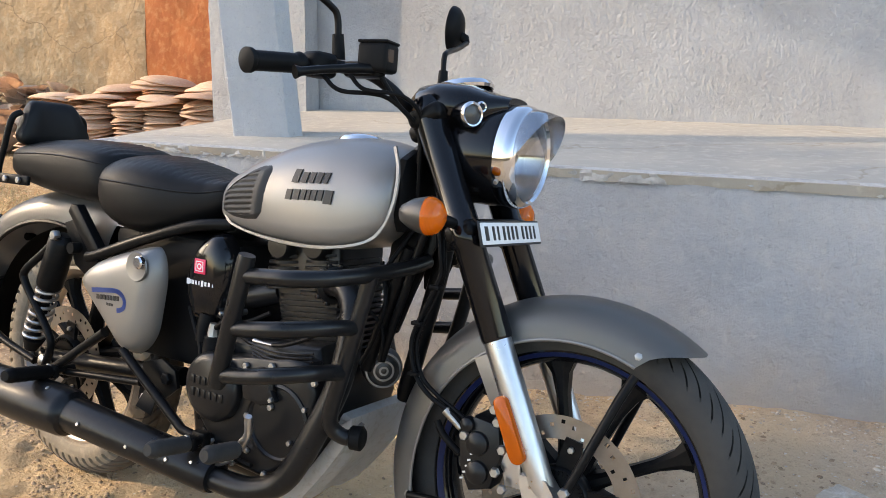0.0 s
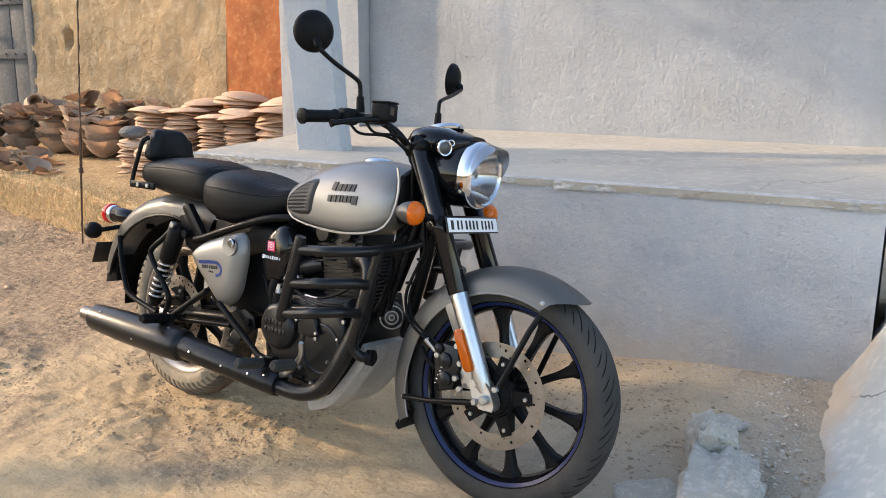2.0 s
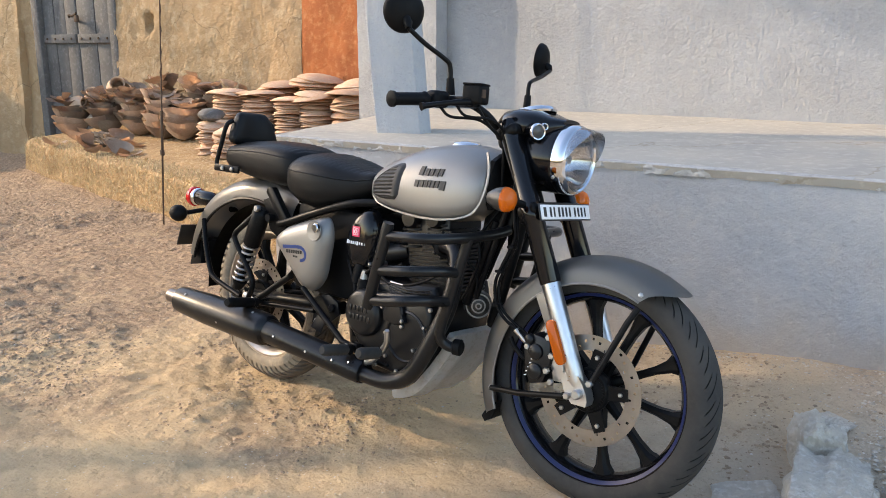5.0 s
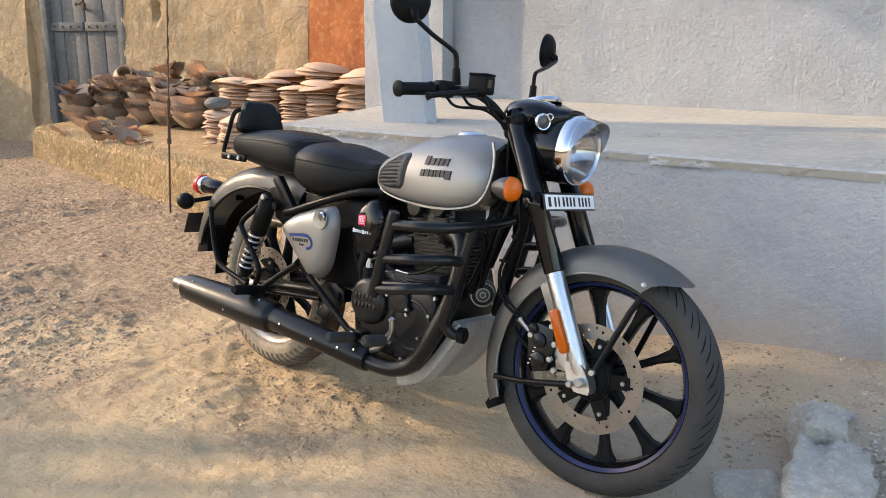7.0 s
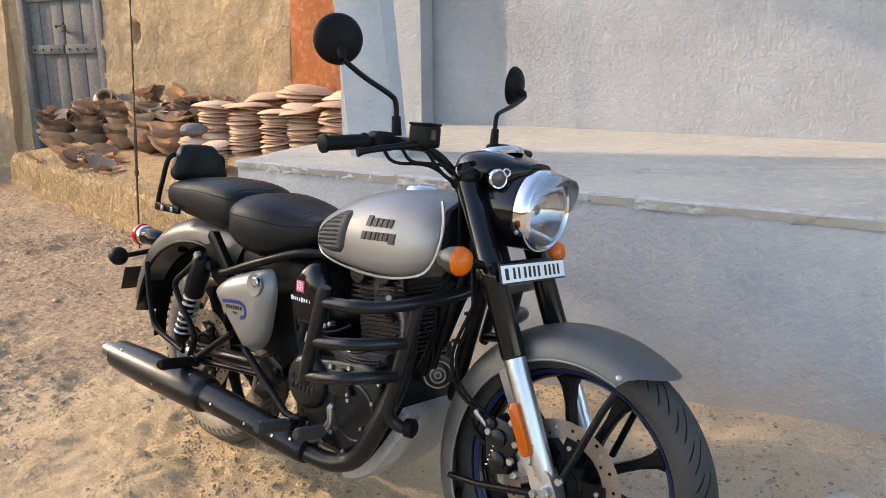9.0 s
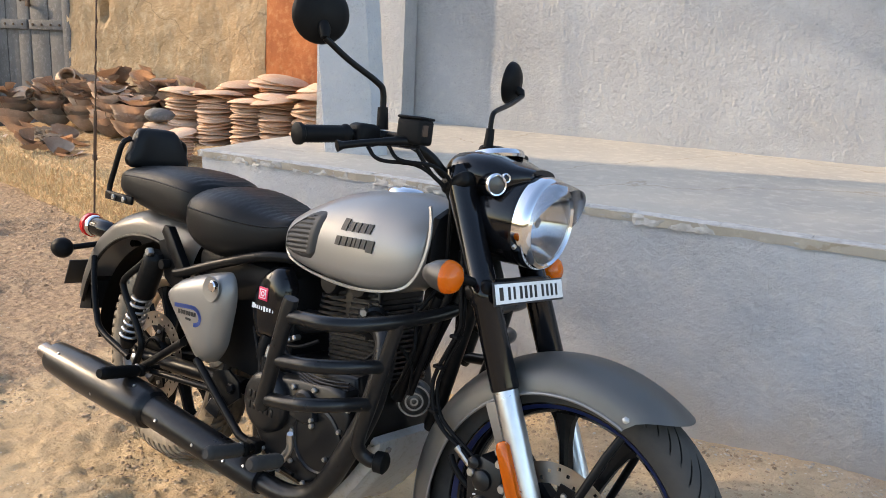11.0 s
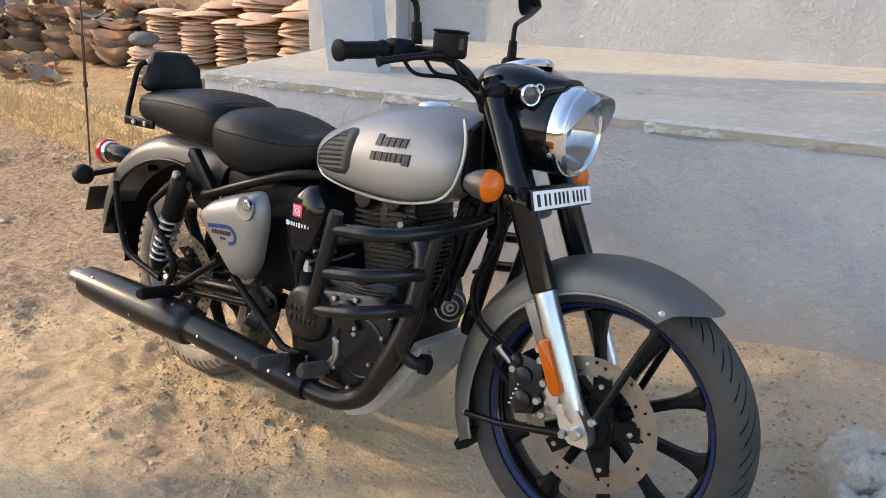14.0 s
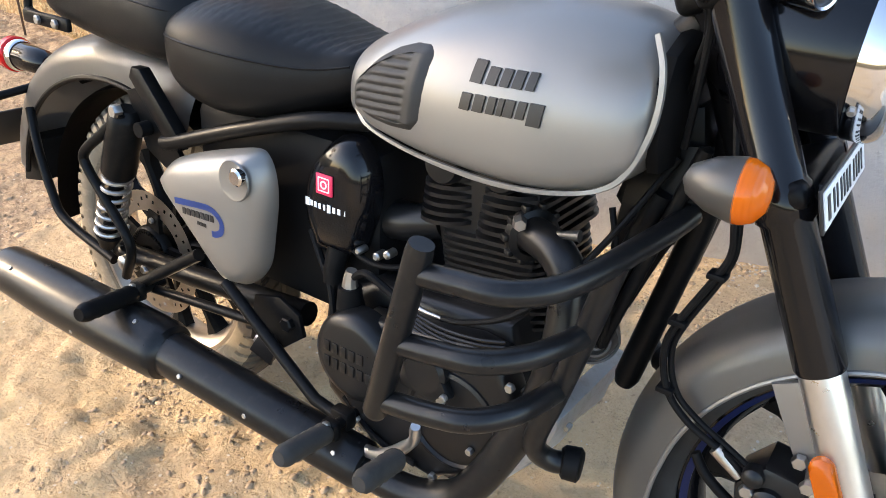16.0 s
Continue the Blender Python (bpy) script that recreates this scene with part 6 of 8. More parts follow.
bm = bmesh.new()
rings = []
for x, zt, zb, w in zip(TX, TZT, TZB, TW):
    zc = zb + 0.36 * (zt - zb)
    ring = []
    for k in range(48):
        a = 2 * math.pi * k / 48
        ca, sa = math.cos(a), math.sin(a)
        n = 2.25 if sa > 0 else 5.0
        ring.append((x, w * abs(ca) ** (2 / n) * (1 if ca > 0 else -1), zc + (zt - zc if sa > 0 else zc - zb) * abs(sa) ** (2 / n) * (1 if sa > 0 else -1)))
    rings.append(ring)
loft(bm, rings)
tank = bp("fuel_tank", bm, GUNMETAL, None, "rounded gunmetal fuel tank with dark emblem", angle=70)
for sgn in (-1, 1):
    bm = bmesh.new()
    flange = [(0.584, 0.108, 0.762), (0.597, 0.117, 0.752), (0.625, 0.126, 0.736), (0.70, 0.136, 0.722), (0.80, 0.142, 0.714), (0.88, 0.142, 0.715), (0.95, 0.137, 0.726), (0.995, 0.130, 0.743), (1.019, 0.126, 0.770), (1.034, 0.122, 0.81), (1.039, 0.118, 0.85), (1.034, 0.112, 0.89), (1.018, 0.102, 0.924)]
    mid = Vector((0.82, 0.0, 0.83))
    rings = []
    for p in curve([(x, sgn * (y + 0.004), z + 0.004) for x, y, z in flange], 6):
        o = Vector((p.x - mid.x, 0, p.z - mid.z)).normalized()
        side = Vector((0, 1, 0))
        rings.append([p + o * a + side * b for a, b in ((-0.005, -0.0025), (0.0015, -0.0025), (0.003, 0.0), (0.0015, 0.0025), (-0.005, 0.0025))])
    loft(bm, rings)
    bp("tank_seam", bm, GUNMETAL, tank, "welded seam flange of the tank")
    # rubber knee pad, ribbed
    bm = bmesh.new()
    NX, NZ = 30, 80
    outl_top = lambda x: np.interp(x, [0.588, 0.606, 0.635, 0.668, 0.70, 0.725, 0.738], [0.785, 0.812, 0.840, 0.860, 0.871, 0.873, 0.862])
    outl_bot = lambda x: np.interp(x, [0.588, 0.608, 0.64, 0.68, 0.722, 0.738], [0.777, 0.763, 0.757, 0.755, 0.758, 0.776])
    rows = []
    for i in range(NX + 1):
        x = 0.588 + 0.150 * i / NX
        xs_lean = 0.010
        row = []
        for j in range(NZ + 1):
            f = j / NZ
            z = outl_bot(x) + (outl_top(x) - outl_bot(x)) * f
            xx = x - xs_lean * (1 - f) * (i / NX)
            edge = min(i, NX - i, j * NX / NZ, (NZ - j) * NX / NZ) / 3.0
            rib = 0.0042 * (0.5 + 0.5 * math.cos(2 * math.pi * (z - 0.76 - 0.10 * (x - 0.59)) / 0.0118)) ** 0.45 if 4 < i < NX - 6 and 6 < j < NZ - 8 else 0.0050
            off = min(1.0, edge) * (0.0035 + rib) - 0.001
            row.append(bm.verts.new((xx, sgn * (tank_y(xx, z) + off), z)))
        rows.append(row)
    for a, b in zip(rows, rows[1:]):
        for k in range(NZ):
            bm.faces.new((a[k], a[k + 1], b[k + 1], b[k]))
    bp("knee_pad", bm, PAD, tank, "ribbed black rubber knee pad", angle=60)
    # emblem: plain raised blocks in two rows
    for z0, z1, x0, x1, cuts in ((0.843, 0.864, 0.806, 0.900, (1.5, 1.3, 1.1, 1.2, 1.0)), (0.808, 0.829, 0.796, 0.918, (1.2, 1.2, 0.9, 0.6, 1.0, 0.9, 1.5))):
        for k in range(len(cuts)):
            bm = bmesh.new()
            xa, xb = x0 + (x1 - x0) * sum(cuts[:k]) / sum(cuts), x0 + (x1 - x0) * (sum(cuts[:k]) + cuts[k] * 0.72) / sum(cuts)
            drop = 0.006 if k == (len(cuts) - 1 if z0 < 0.82 else 0) else 0.0
            slope = 0.05
            pts = []
            for i in range(4):
                for j in range(4):
                    x, z = xa + (xb - xa) * i / 3 + 0.003 * (j - 1.5) / 3, z0 - (drop if z0 < 0.82 else 0.0) + (z1 - z0 + drop) * j / 3 + slope * (xa - x0)
                    pts.append((x, sgn * (tank_y(x, z) + 0.0032), z))
            vs = [bm.verts.new(p) for p in pts]
            lo = {}
            for i in range(3):
                for j in range(3):
                    bm.faces.new((vs[i * 4 + j], vs[i * 4 + j + 1], vs[(i + 1) * 4 + j + 1], vs[(i + 1) * 4 + j]))
            bmesh.ops.recalc_face_normals(bm, faces=bm.faces)
            r = bmesh.ops.extrude_face_region(bm, geom=bm.faces[:])
            for v in r["geom"]:
                if isinstance(v, bmesh.types.BMVert):
                    v.co.y -= sgn * 0.006
            bp("emblem_block", bm, EMBLEM, tank, "", angle=30)
# black plate put in for the shade of the recess before the tank
bm = bmesh.new()
outline = [(0.095, 0.765), (0.116, 0.80), (0.116, 0.86), (0.10, 0.905), (0.06, 0.925)]
ring = outline + [(-y, z) for y, z in outline[::-1]]
loft(bm, [[(x, y * k, 0.84 + (z - 0.84) * k) for y, z in ring] for x, k in ((1.026, 1.0), (1.040, 0.985), (1.048, 0.90))])
bp("tank_front_cover", bm, BLACK_PLASTIC, tank, "black plate standing in for the shade before the tank")
bm = bmesh.new()
lathe(bm, [(0.0005, 0.009), (0.018, 0.009), (0.032, 0.0075), (0.040, 0.004), (0.046, 0.0), (0.05, -0.006)], "z", 32, (0.858, 0, 0.944))
bp("filler_cap", bm, CHROME, tank, "steel fuel filler cap")

# ---- seats ----
def seat_mesh(stations, n_top, n_side, ribs):
    bm = bmesh.new()
    pa = curve([(x, zt, w) for x, zt, zb, w in stations], 9)
    pb = curve([(x, zb, w) for x, zt, zb, w in stations], 9)
    rings = []
    for a, b in zip(pa, pb):
        x, zt, w, zb = a.x, a.y, a.z, b.y
        zc = zb + 0.52 * (zt - zb)
        ring = []
        for k in range(44):
            t = 2 * math.pi * k / 44
            ca, sa = math.cos(t), math.sin(t)
            n = n_top if sa > 0 else n_side
            y = w * abs(ca) ** (2 / n) * (1 if ca > 0 else -1)
            z = zc + (zt - zc if sa > 0 else zc - zb) * abs(sa) ** (2 / n) * (1 if sa > 0 else -1)
            if ribs and sa > 0.55:
                z -= 0.0036 * abs(math.sin(math.pi * (x + 0.25 * abs(y)) / 0.021)) * min(1.0, (sa - 0.55) * 4)
            ring.append((x, y, z))
        rings.append(ring)
    loft(bm, rings)
    return bm


RIDER = [(0.150, 0.802, 0.760, 0.070), (0.163, 0.840, 0.735, 0.115), (0.195, 0.860, 0.706, 0.143), (0.24, 0.870, 0.687, 0.157), (0.30, 0.872, 0.679, 0.161), (0.37, 0.862, 0.686, 0.152), (0.44, 0.846, 0.703, 0.130), (0.50, 0.836, 0.726, 0.108), (0.550, 0.836, 0.752, 0.088), (0.572, 0.828, 0.772, 0.062)]
PILLION = [(-0.240, 0.838, 0.800, 0.060), (-0.225, 0.860, 0.785, 0.100), (-0.18, 0.877, 0.768, 0.120), (-0.09, 0.890, 0.752, 0.131), (0.0, 0.896, 0.743, 0.136), (0.09, 0.894, 0.737, 0.138), (0.16, 0.884, 0.738, 0.130), (0.20, 0.868, 0.755, 0.10), (0.215, 0.84, 0.78, 0.05)]
seat = bp("rider_seat", seat_mesh(RIDER, 2.6, 3.2, True), LEATHER, None, "rounded black rider seat with stitched ribs", angle=70)
pseat = bp("pillion_seat", seat_mesh(PILLION, 3.0, 3.4, True), LEATHER, None, "black pillion seat with a backrest", angle=70)
for stn, ob, f in ((RIDER, seat, 0.64), (PILLION, pseat, 0.70)):
    bm = bmesh.new()
    pts = []
    for x, zt, zb, w in stn[1:-1]:
        zz = zb + f * (zt - zb)
        zc = zb + 0.52 * (zt - zb)
        pts.append((x, -w * (1 - ((zz - zc) / (zt - zc)) ** 2.6) ** (1 / 2.6) - 0.0006, zz))
    tube(bm, curve(pts, 6), 0.0022, 6)
    bp("piping", bm, LEATHER, ob)
bm = bmesh.new()
rings = []
for k, (yy, h) in enumerate(((-0.098, 0.035), (-0.096, 0.052), (-0.084, 0.060), (-0.05, 0.062), (0, 0.062), (0.05, 0.062), (0.084, 0.060), (0.096, 0.052), (0.098, 0.035))):
    th = 0.026 if abs(yy) < 0.09 else 0.018
    ring = []
    for j in range(20):
        a = 2 * math.pi * j / 20
        ca, sa = math.cos(a), math.sin(a)
        z = 0.928 + h * abs(sa) ** 0.6 * (1 if sa > 0 else -1)
        yt = yy * (1.06 - 4.2 * max(0.0, z - 0.89))
        ring.append((-0.205 + th * abs(ca) ** 0.7 * (1 if ca > 0 else -1) - 0.16 * (z - 0.93) + 0.012 * (1 - (yy / 0.10) ** 2) * -1, yt, z))
    rings.append(ring)
loft(bm, rings)
bp("backrest", bm, LEATHER, pseat, "small black padded backrest", angle=60)
for sgn in (-1, 1):
    bm = bmesh.new()
    tube(bm, curve([(-0.215, 0.085 * sgn, 0.955), (-0.222, 0.108 * sgn, 0.935), (-0.240, 0.116 * sgn, 0.86), (-0.256, 0.120 * sgn, 0.795), (-0.235, 0.124 * sgn, 0.780), (-0.12, 0.134 * sgn, 0.772)], 5), 0.0085, 10)
    bp("backrest_bracket", bm, BLACK_SATIN, pseat)
    for x in (-0.180, -0.122):
        bm = bmesh.new()
        bolt(bm, (x, 0.146 * sgn, 0.777), (0, sgn, 0), 0.009, 0.005)
        bp("bracket_bolt", bm, ZINC, pseat)
    bm = bmesh.new()
    box(bm, (-0.165, 0.138 * sgn, 0.777), (0.15, 0.012, 0.026), None, 0.005)
    bp("bracket_plate", bm, BLACK_SATIN, pseat)

# ---- rear mudguard, tail light, rear plate ----
CROWN = curve([(0.20, 0.74, 0), (0.10, 0.755, 0), (-0.02, 0.762, 0), (-0.15, 0.748, 0), (-0.29, 0.703, 0), (-0.40, 0.625, 0), (-0.465, 0.525, 0), (-0.49, 0.42, 0)], 6)
EDGE = curve([(0.16, 0.60, 0), (0.09, 0.645, 0), (-0.03, 0.672, 0), (-0.15, 0.664, 0), (-0.26, 0.622, 0), (-0.345, 0.555, 0), (-0.395, 0.475, 0), (-0.42, 0.40, 0)], 6)
bm = bmesh.new()
rings = []
for cpt, ept in zip(CROWN, EDGE):
    ring = []
    for k in range(NF + 1):
        ph = math.pi * (k / NF - 0.5)
        f = max(0.0, math.cos(ph)) ** 0.6
        ring.append((ept.x + (cpt.x - ept.x) * f, 0.092 * math.sin(ph), ept.y + (cpt.y - ept.y) * f))
    rings.append(ring)
re_l = [r[-1] for r in rings]
re_r = [r[0] for r in rings]
loft(bm, rings, False)
bmesh.ops.solidify(bm, geom=bm.faces[:], thickness=0.002)
rmud = bp("rear_mudguard", bm, GUNMETAL, None, "valanced gunmetal rear mudguard", angle=50)
for e in (re_l, re_r):
    bm = bmesh.new()
    tube(bm, e[4:], 0.006, 8)
    bp("mudguard_rail", bm, BLACK_SATIN, rmud)
bm = bmesh.new()
prism(bm, [(-0.40, 0.47), (-0.455, 0.47), (-0.475, 0.36), (-0.40, 0.375)], -0.075, 0.075, 0.004)
bp("rear_flap", bm, BLACK_PLASTIC, rmud)
bm = bmesh.new()
box(bm, (0, 0, 0), (0.006, 0.20, 0.09), Matrix.Translation((-0.525, 0.0, 0.475)) @ Matrix.Rotation(radians(18), 4, "Y"), 0.002)
bp("rear_plate", bm, EMBLEM, rmud, "back of the rear number plate")
bm = bmesh.new()
lathe(bm, [(0.016, 0.075), (0.028, 0.06), (0.031, 0.0), (0.033, -0.045)], "x", 32, (-0.505, 0, 0.628))
tl = bp("tail_light", bm, BLACK_GLOSS, None, "round tail light with red lens and chrome rim")
bm = bmesh.new()
lathe(bm, [(0.034, -0.030), (0.037, -0.034), (0.038, -0.050), (0.036, -0.054)], "x", 32, (-0.505, 0, 0.628))
bp("rim", bm, CHROME, tl)
bm = bmesh.new()
lathe(bm, [(0.036, -0.052), (0.041, -0.056), (0.041, -0.074), (0.030, -0.086), (0.0005, -0.090)], "x", 32, (-0.505, 0, 0.628))
bp("lens", bm, RED, tl)

# ---- frame, rails and rear suspension ----
for sgn in (-1, 1):
    bm = bmesh.new()
    tube(bm, curve([(0.60, 0.10 * sgn, 0.735), (0.50, 0.125 * sgn, 0.722), (0.34, 0.135 * sgn, 0.672), (0.20, 0.138 * sgn, 0.622), (0.16, 0.138 * sgn, 0.612)], 5), 0.0135, 12)
    rail = bp("seat_rail", bm, BLACK_SATIN)
    bm = bmesh.new()
    prism(bm, [(0.082, 0.715), (0.092, 0.735), (0.115, 0.735), (0.208, 0.632), (0.205, 0.606), (0.176, 0.612)], 0.132 * sgn - 0.013, 0.132 * sgn + 0.013, 0.005)
    bp("seat_bracket", bm, BLACK_SATIN, rail)
    bm = bmesh.new()
    prism(bm, [(0.055, 0.685), (0.10, 0.700), (0.175, 0.620), (0.20, 0.585), (0.15, 0.560), (0.10, 0.585)], 0.128 * sgn - 0.005, 0.128 * sgn + 0.005, 0.002)
    bp("shock_gusset", bm, BLACK_SATIN, rail)
    # saree-guard style tubes
    bm = bmesh.new()
    tube(bm, curve([(-0.352, 0.10 * sgn, 0.562), (-0.31, 0.118 * sgn, 0.48), (-0.262, 0.128 * sgn, 0.395), (-0.21, 0.135 * sgn, 0.352), (-0.04, 0.14 * sgn, 0.315)], 6), 0.010, 10)
    bp("side_guard_tube", bm, BLACK_SATIN, rail)
    bm = bmesh.new()
    tube(bm, curve([(0.075, 0.160 * sgn, 0.652), (0.02, 0.165 * sgn, 0.605), (-0.048, 0.168 * sgn, 0.552), (-0.045, 0.168 * sgn, 0.520), (0.01, 0.166 * sgn, 0.455), (0.06, 0.164 * sgn, 0.385), (0.02, 0.155 * sgn, 0.305)], 6), 0.010, 10)
    bp("side_guard_tube", bm, BLACK_SATIN, rail)
    # shock absorber
    top, low = Vector((0.068, 0.142 * sgn, 0.655)), Vector((-0.055, 0.142 * sgn, 0.345))
    ax = (low - top)
    bm = bmesh.new()
    tube(bm, [top + ax * s for s in (0.0, 0.03, 0.06, 0.42, 0.45)], [0.016, 0.028, 0.033, 0.033, 0.028], 24)
    shock = bp("shock_absorber", bm, BLACK_SATIN, None, "black shock absorber with a bright coil spring")
    bm = bmesh.new()
    pts = []
    u = ax.normalized()
    s1 = u.orthogonal().normalized()
    s2 = u.cross(s1)
    for k in range(7 * 16 + 1):
        a = 2 * math.pi * k / 16
        pts.append(top + ax * (0.42 + 0.46 * k / 112) + (s1 * math.cos(a) + s2 * math.sin(a)) * 0.026)
    tube(bm, pts, 0.0048, 8)
    bp("coil_spring", bm, ZINC, shock, "bright steel coil spring")
    bm = bmesh.new()
    tube(bm, [top + ax * 0.4, top + ax * 0.88, top + ax * 0.9, top + ax], [0.014, 0.014, 0.028, 0.016], 16)
    bp("damper", bm, BLACK_PLASTIC, shock)
    bm = bmesh.new()
    bolt(bm, top + Vector((0.0, 0.018 * sgn, 0)), (0, sgn, 0), 0.013, 0.012)
    bp("shock_bolt", bm, ZINC, shock)
    bm = bmesh.new()
    tube(bm, [(0.115, 0.135 * sgn, 0.628), (0.115, 0.158 * sgn, 0.628)], 0.014, 12)
    bp("rubber_stop", bm, BLACK_PLASTIC, shock)
    # swing arm
    bm = bmesh.new()
    tube(bm, [(0.48, 0.11 * sgn, 0.372), (0.20, 0.112 * sgn, 0.345), (-0.04, 0.112 * sgn, 0.325)], [0.022, 0.022, 0.020], 14)
    box(bm, (-0.04, 0.112 * sgn, 0.322), (0.16, 0.022, 0.05), None, 0.008)
    sw = bp("swing_arm", bm, BLACK_SATIN)
    bm = bmesh.new()
    tube(bm, [(0.0, 0.12 * sgn, 0.322), (0.0, 0.148 * sgn, 0.322), (0.0, 0.152 * sgn, 0.322)], [0.017, 0.017, 0.011], 12)
    bp("axle_nut", bm, ZINC, sw)
    for x, z in ((-0.075, 0.322), (0.045, 0.318)):
        bm = bmesh.new()
        bolt(bm, (x, 0.125 * sgn, z), (0, sgn, 0), 0.010, 0.008)
        bp("swing_arm_bolt", bm, ZINC, sw)
    # hanger plate and bars for the foot rests
    bm = bmesh.new()
    prism(bm, [(0.40, 0.40), (0.46, 0.418), (0.505, 0.398), (0.515, 0.36), (0.46, 0.315), (0.41, 0.295), (0.385, 0.31)], 0.155 * sgn - 0.005, 0.155 * sgn + 0.005, 0.003)
    hang = bp("hanger_plate", bm, BLACK_SATIN)
    bm = bmesh.new()
    tube(bm, [(0.365, 0.19 * sgn, 0.425), (0.45, 0.195 * sgn, 0.372), (0.585, 0.205 * sgn, 0.295), (0.652, 0.208 * sgn, 0.288)], 0.0105, 10)
    box(bm, (0.645, 0.205 * sgn, 0.289), (0.038, 0.024, 0.034), None, 0.006)
    bp("hanger_bar", bm, BLACK_SATIN, hang)
    bm = bmesh.new()
    tube(bm, [(0.10, 0.19 * sgn, 0.325), (0.30, 0.19 * sgn, 0.455)], 0.0115, 10)
    bp("hanger_bar", bm, BLACK_SATIN, hang)
    bm = bmesh.new()
    tube(bm, [(0.10, 0.18 * sgn, 0.325), (0.40, 0.165 * sgn, 0.352)], 0.009, 10)
    bp("hanger_bar", bm, BLACK_SATIN, hang)
    for x, z in ((0.485, 0.378), (0.418, 0.318)):
        bm = bmesh.new()
        bolt(bm, (x, 0.162 * sgn, z), (0, sgn, 0), 0.014, 0.008)
        bp("hanger_bolt", bm, ZINC if z < 0.35 else BLACK_SATIN, hang)
    for (a, b, nm, lb) in (((0.140, 0.215 * sgn, 0.335), (0.165, 0.345 * sgn, 0.352), "rear_foot_rest", "folding black pillion foot rest"), ((0.652, 0.245 * sgn, 0.290), (0.652, 0.350 * sgn, 0.303), "front_foot_rest", "ribbed black rubber foot rest")):
        a, b = Vector(a), Vector(b)
        bm = bmesh.new()
        nn = 14
        tube(bm, [a.lerp(b, k / nn) for k in range(nn + 1)], [0.012] + [0.0165 + (0.0015 if k % 2 else 0) for k in range(nn - 1)] + [0.012], 14)
        fr = bp(nm, bm, RUBBER if "front" in nm else BLACK_PLASTIC, None, lb)
        bm = bmesh.new()
        tube(bm, [a + Vector((0, -0.06 * sgn, 0.0)), a], 0.010, 10)
        box(bm, a + Vector((0, -0.005 * sgn, 0)), (0.03, 0.02, 0.032), None, 0.006)
        bp("pivot", bm, BLACK_SATIN, fr)
        bm = bmesh.new()
        bolt(bm, a + Vector((0.0, 0.004 * sgn, 0.012)), (0, sgn, 0.3), 0.008, 0.006)
        bp("pivot_bolt", bm, ZINC, fr)
bm = bmesh.new()
tube(bm, curve([(0.62, -0.19, 0.245), (0.72, -0.215, 0.262), (0.80, -0.235, 0.335), (0.822, -0.255, 0.388)], 5), [0.010] * 10 + [0.0085] * 5 + [0.007], 10)
pedal = bp("brake_pedal", bm, ALLOY, None, "rear brake pedal with a rubber pad")
bm = bmesh.new()
a, b = Vector((0.789, -0.245, 0.312)), Vector((0.79, -0.335, 0.323))
tube(bm, [a.lerp(b, k / 12) for k in range(13)], [0.012] + [0.017 + (0.0015 if k % 2 else 0) for k in range(11)] + [0.012], 14)
bp("pedal_rubber", bm, RUBBER, pedal)
bm = bmesh.new()
tube(bm, curve([(1.035, 0, 0.93), (0.9, 0, 0.80), (0.7, 0, 0.77), (0.5, 0, 0.70)], 5), 0.028, 14)
bp("frame_spine", bm, BLACK_SATIN)
bm = bmesh.new()
tube(bm, [(1.10, 0, 0.86), (1.07, 0, 0.665), (1.014, 0, 0.425), (1.010, 0, 0.410)], [0.020, 0.019, 0.019, 0.014], 14)
bp("down_tube", bm, BLACK_SATIN)
bm = bmesh.new()
prism(bm, [(1.06, 0.84), (1.075, 0.76), (1.0, 0.66), (0.965, 0.70), (1.0, 0.82)], -0.03, 0.03, 0.004)
bp("headstock_gusset", bm, BLACK_SATIN)
bm = bmesh.new()
prism(bm, [(0.987, 0.735), (1.03, 0.79), (1.085, 0.80), (1.092, 0.745), (1.047, 0.64), (1.017, 0.56), (0.99, 0.545), (0.978, 0.64)], -0.052, -0.046, 0.001)
bp("frame_plate", bm, BLACK_SATIN)
bm = bmesh.new()
prism(bm, [(1.0, 0.735), (1.04, 0.79), (1.085, 0.80), (1.095, 0.745), (1.04, 0.62), (1.01, 0.64)], 0.046, 0.052, 0.001)
bp("frame_plate", bm, BLACK_SATIN)
bm = bmesh.new()
tube(bm, [(1.082, -0.066, 0.80), (0.992, -0.066, 0.50)], 0.009, 10)
bp("frame_tube", bm, BLACK_SATIN)
bm = bmesh.new()
bolt(bm, (1.072, -0.053, 0.778), (0, -1, 0), 0.009, 0.006)
bp("plate_bolt", bm, BLACK_SATIN)
bm = bmesh.new()
tube(bm, [(1.038, -0.06, 0.733), (0.952, -0.06, 0.475)], 0.014, 12)
bp("frame_tube", bm, BLACK_SATIN)
# dark box filling the battery space, added to block light through the frame
bm = bmesh.new()
box(bm, (0.42, 0, 0.545), (0.42, 0.21, 0.30), None, 0.02)
bp("battery_case", bm, BLACK_PLASTIC)
bm = bmesh.new()
tube(bm, [(0.60, 0.12, 0.30), (0.56, 0.23, 0.14), (0.545, 0.262, 0.006)], 0.011, 10)
stand = bp("side_stand", bm, BLACK_SATIN)
bm = bmesh.new()
box(bm, (0.545, 0.266, 0.002), (0.05, 0.045, 0.010), Matrix.Rotation(0, 4, "X"), 0.003)
bp("foot", bm, BLACK_SATIN, stand)

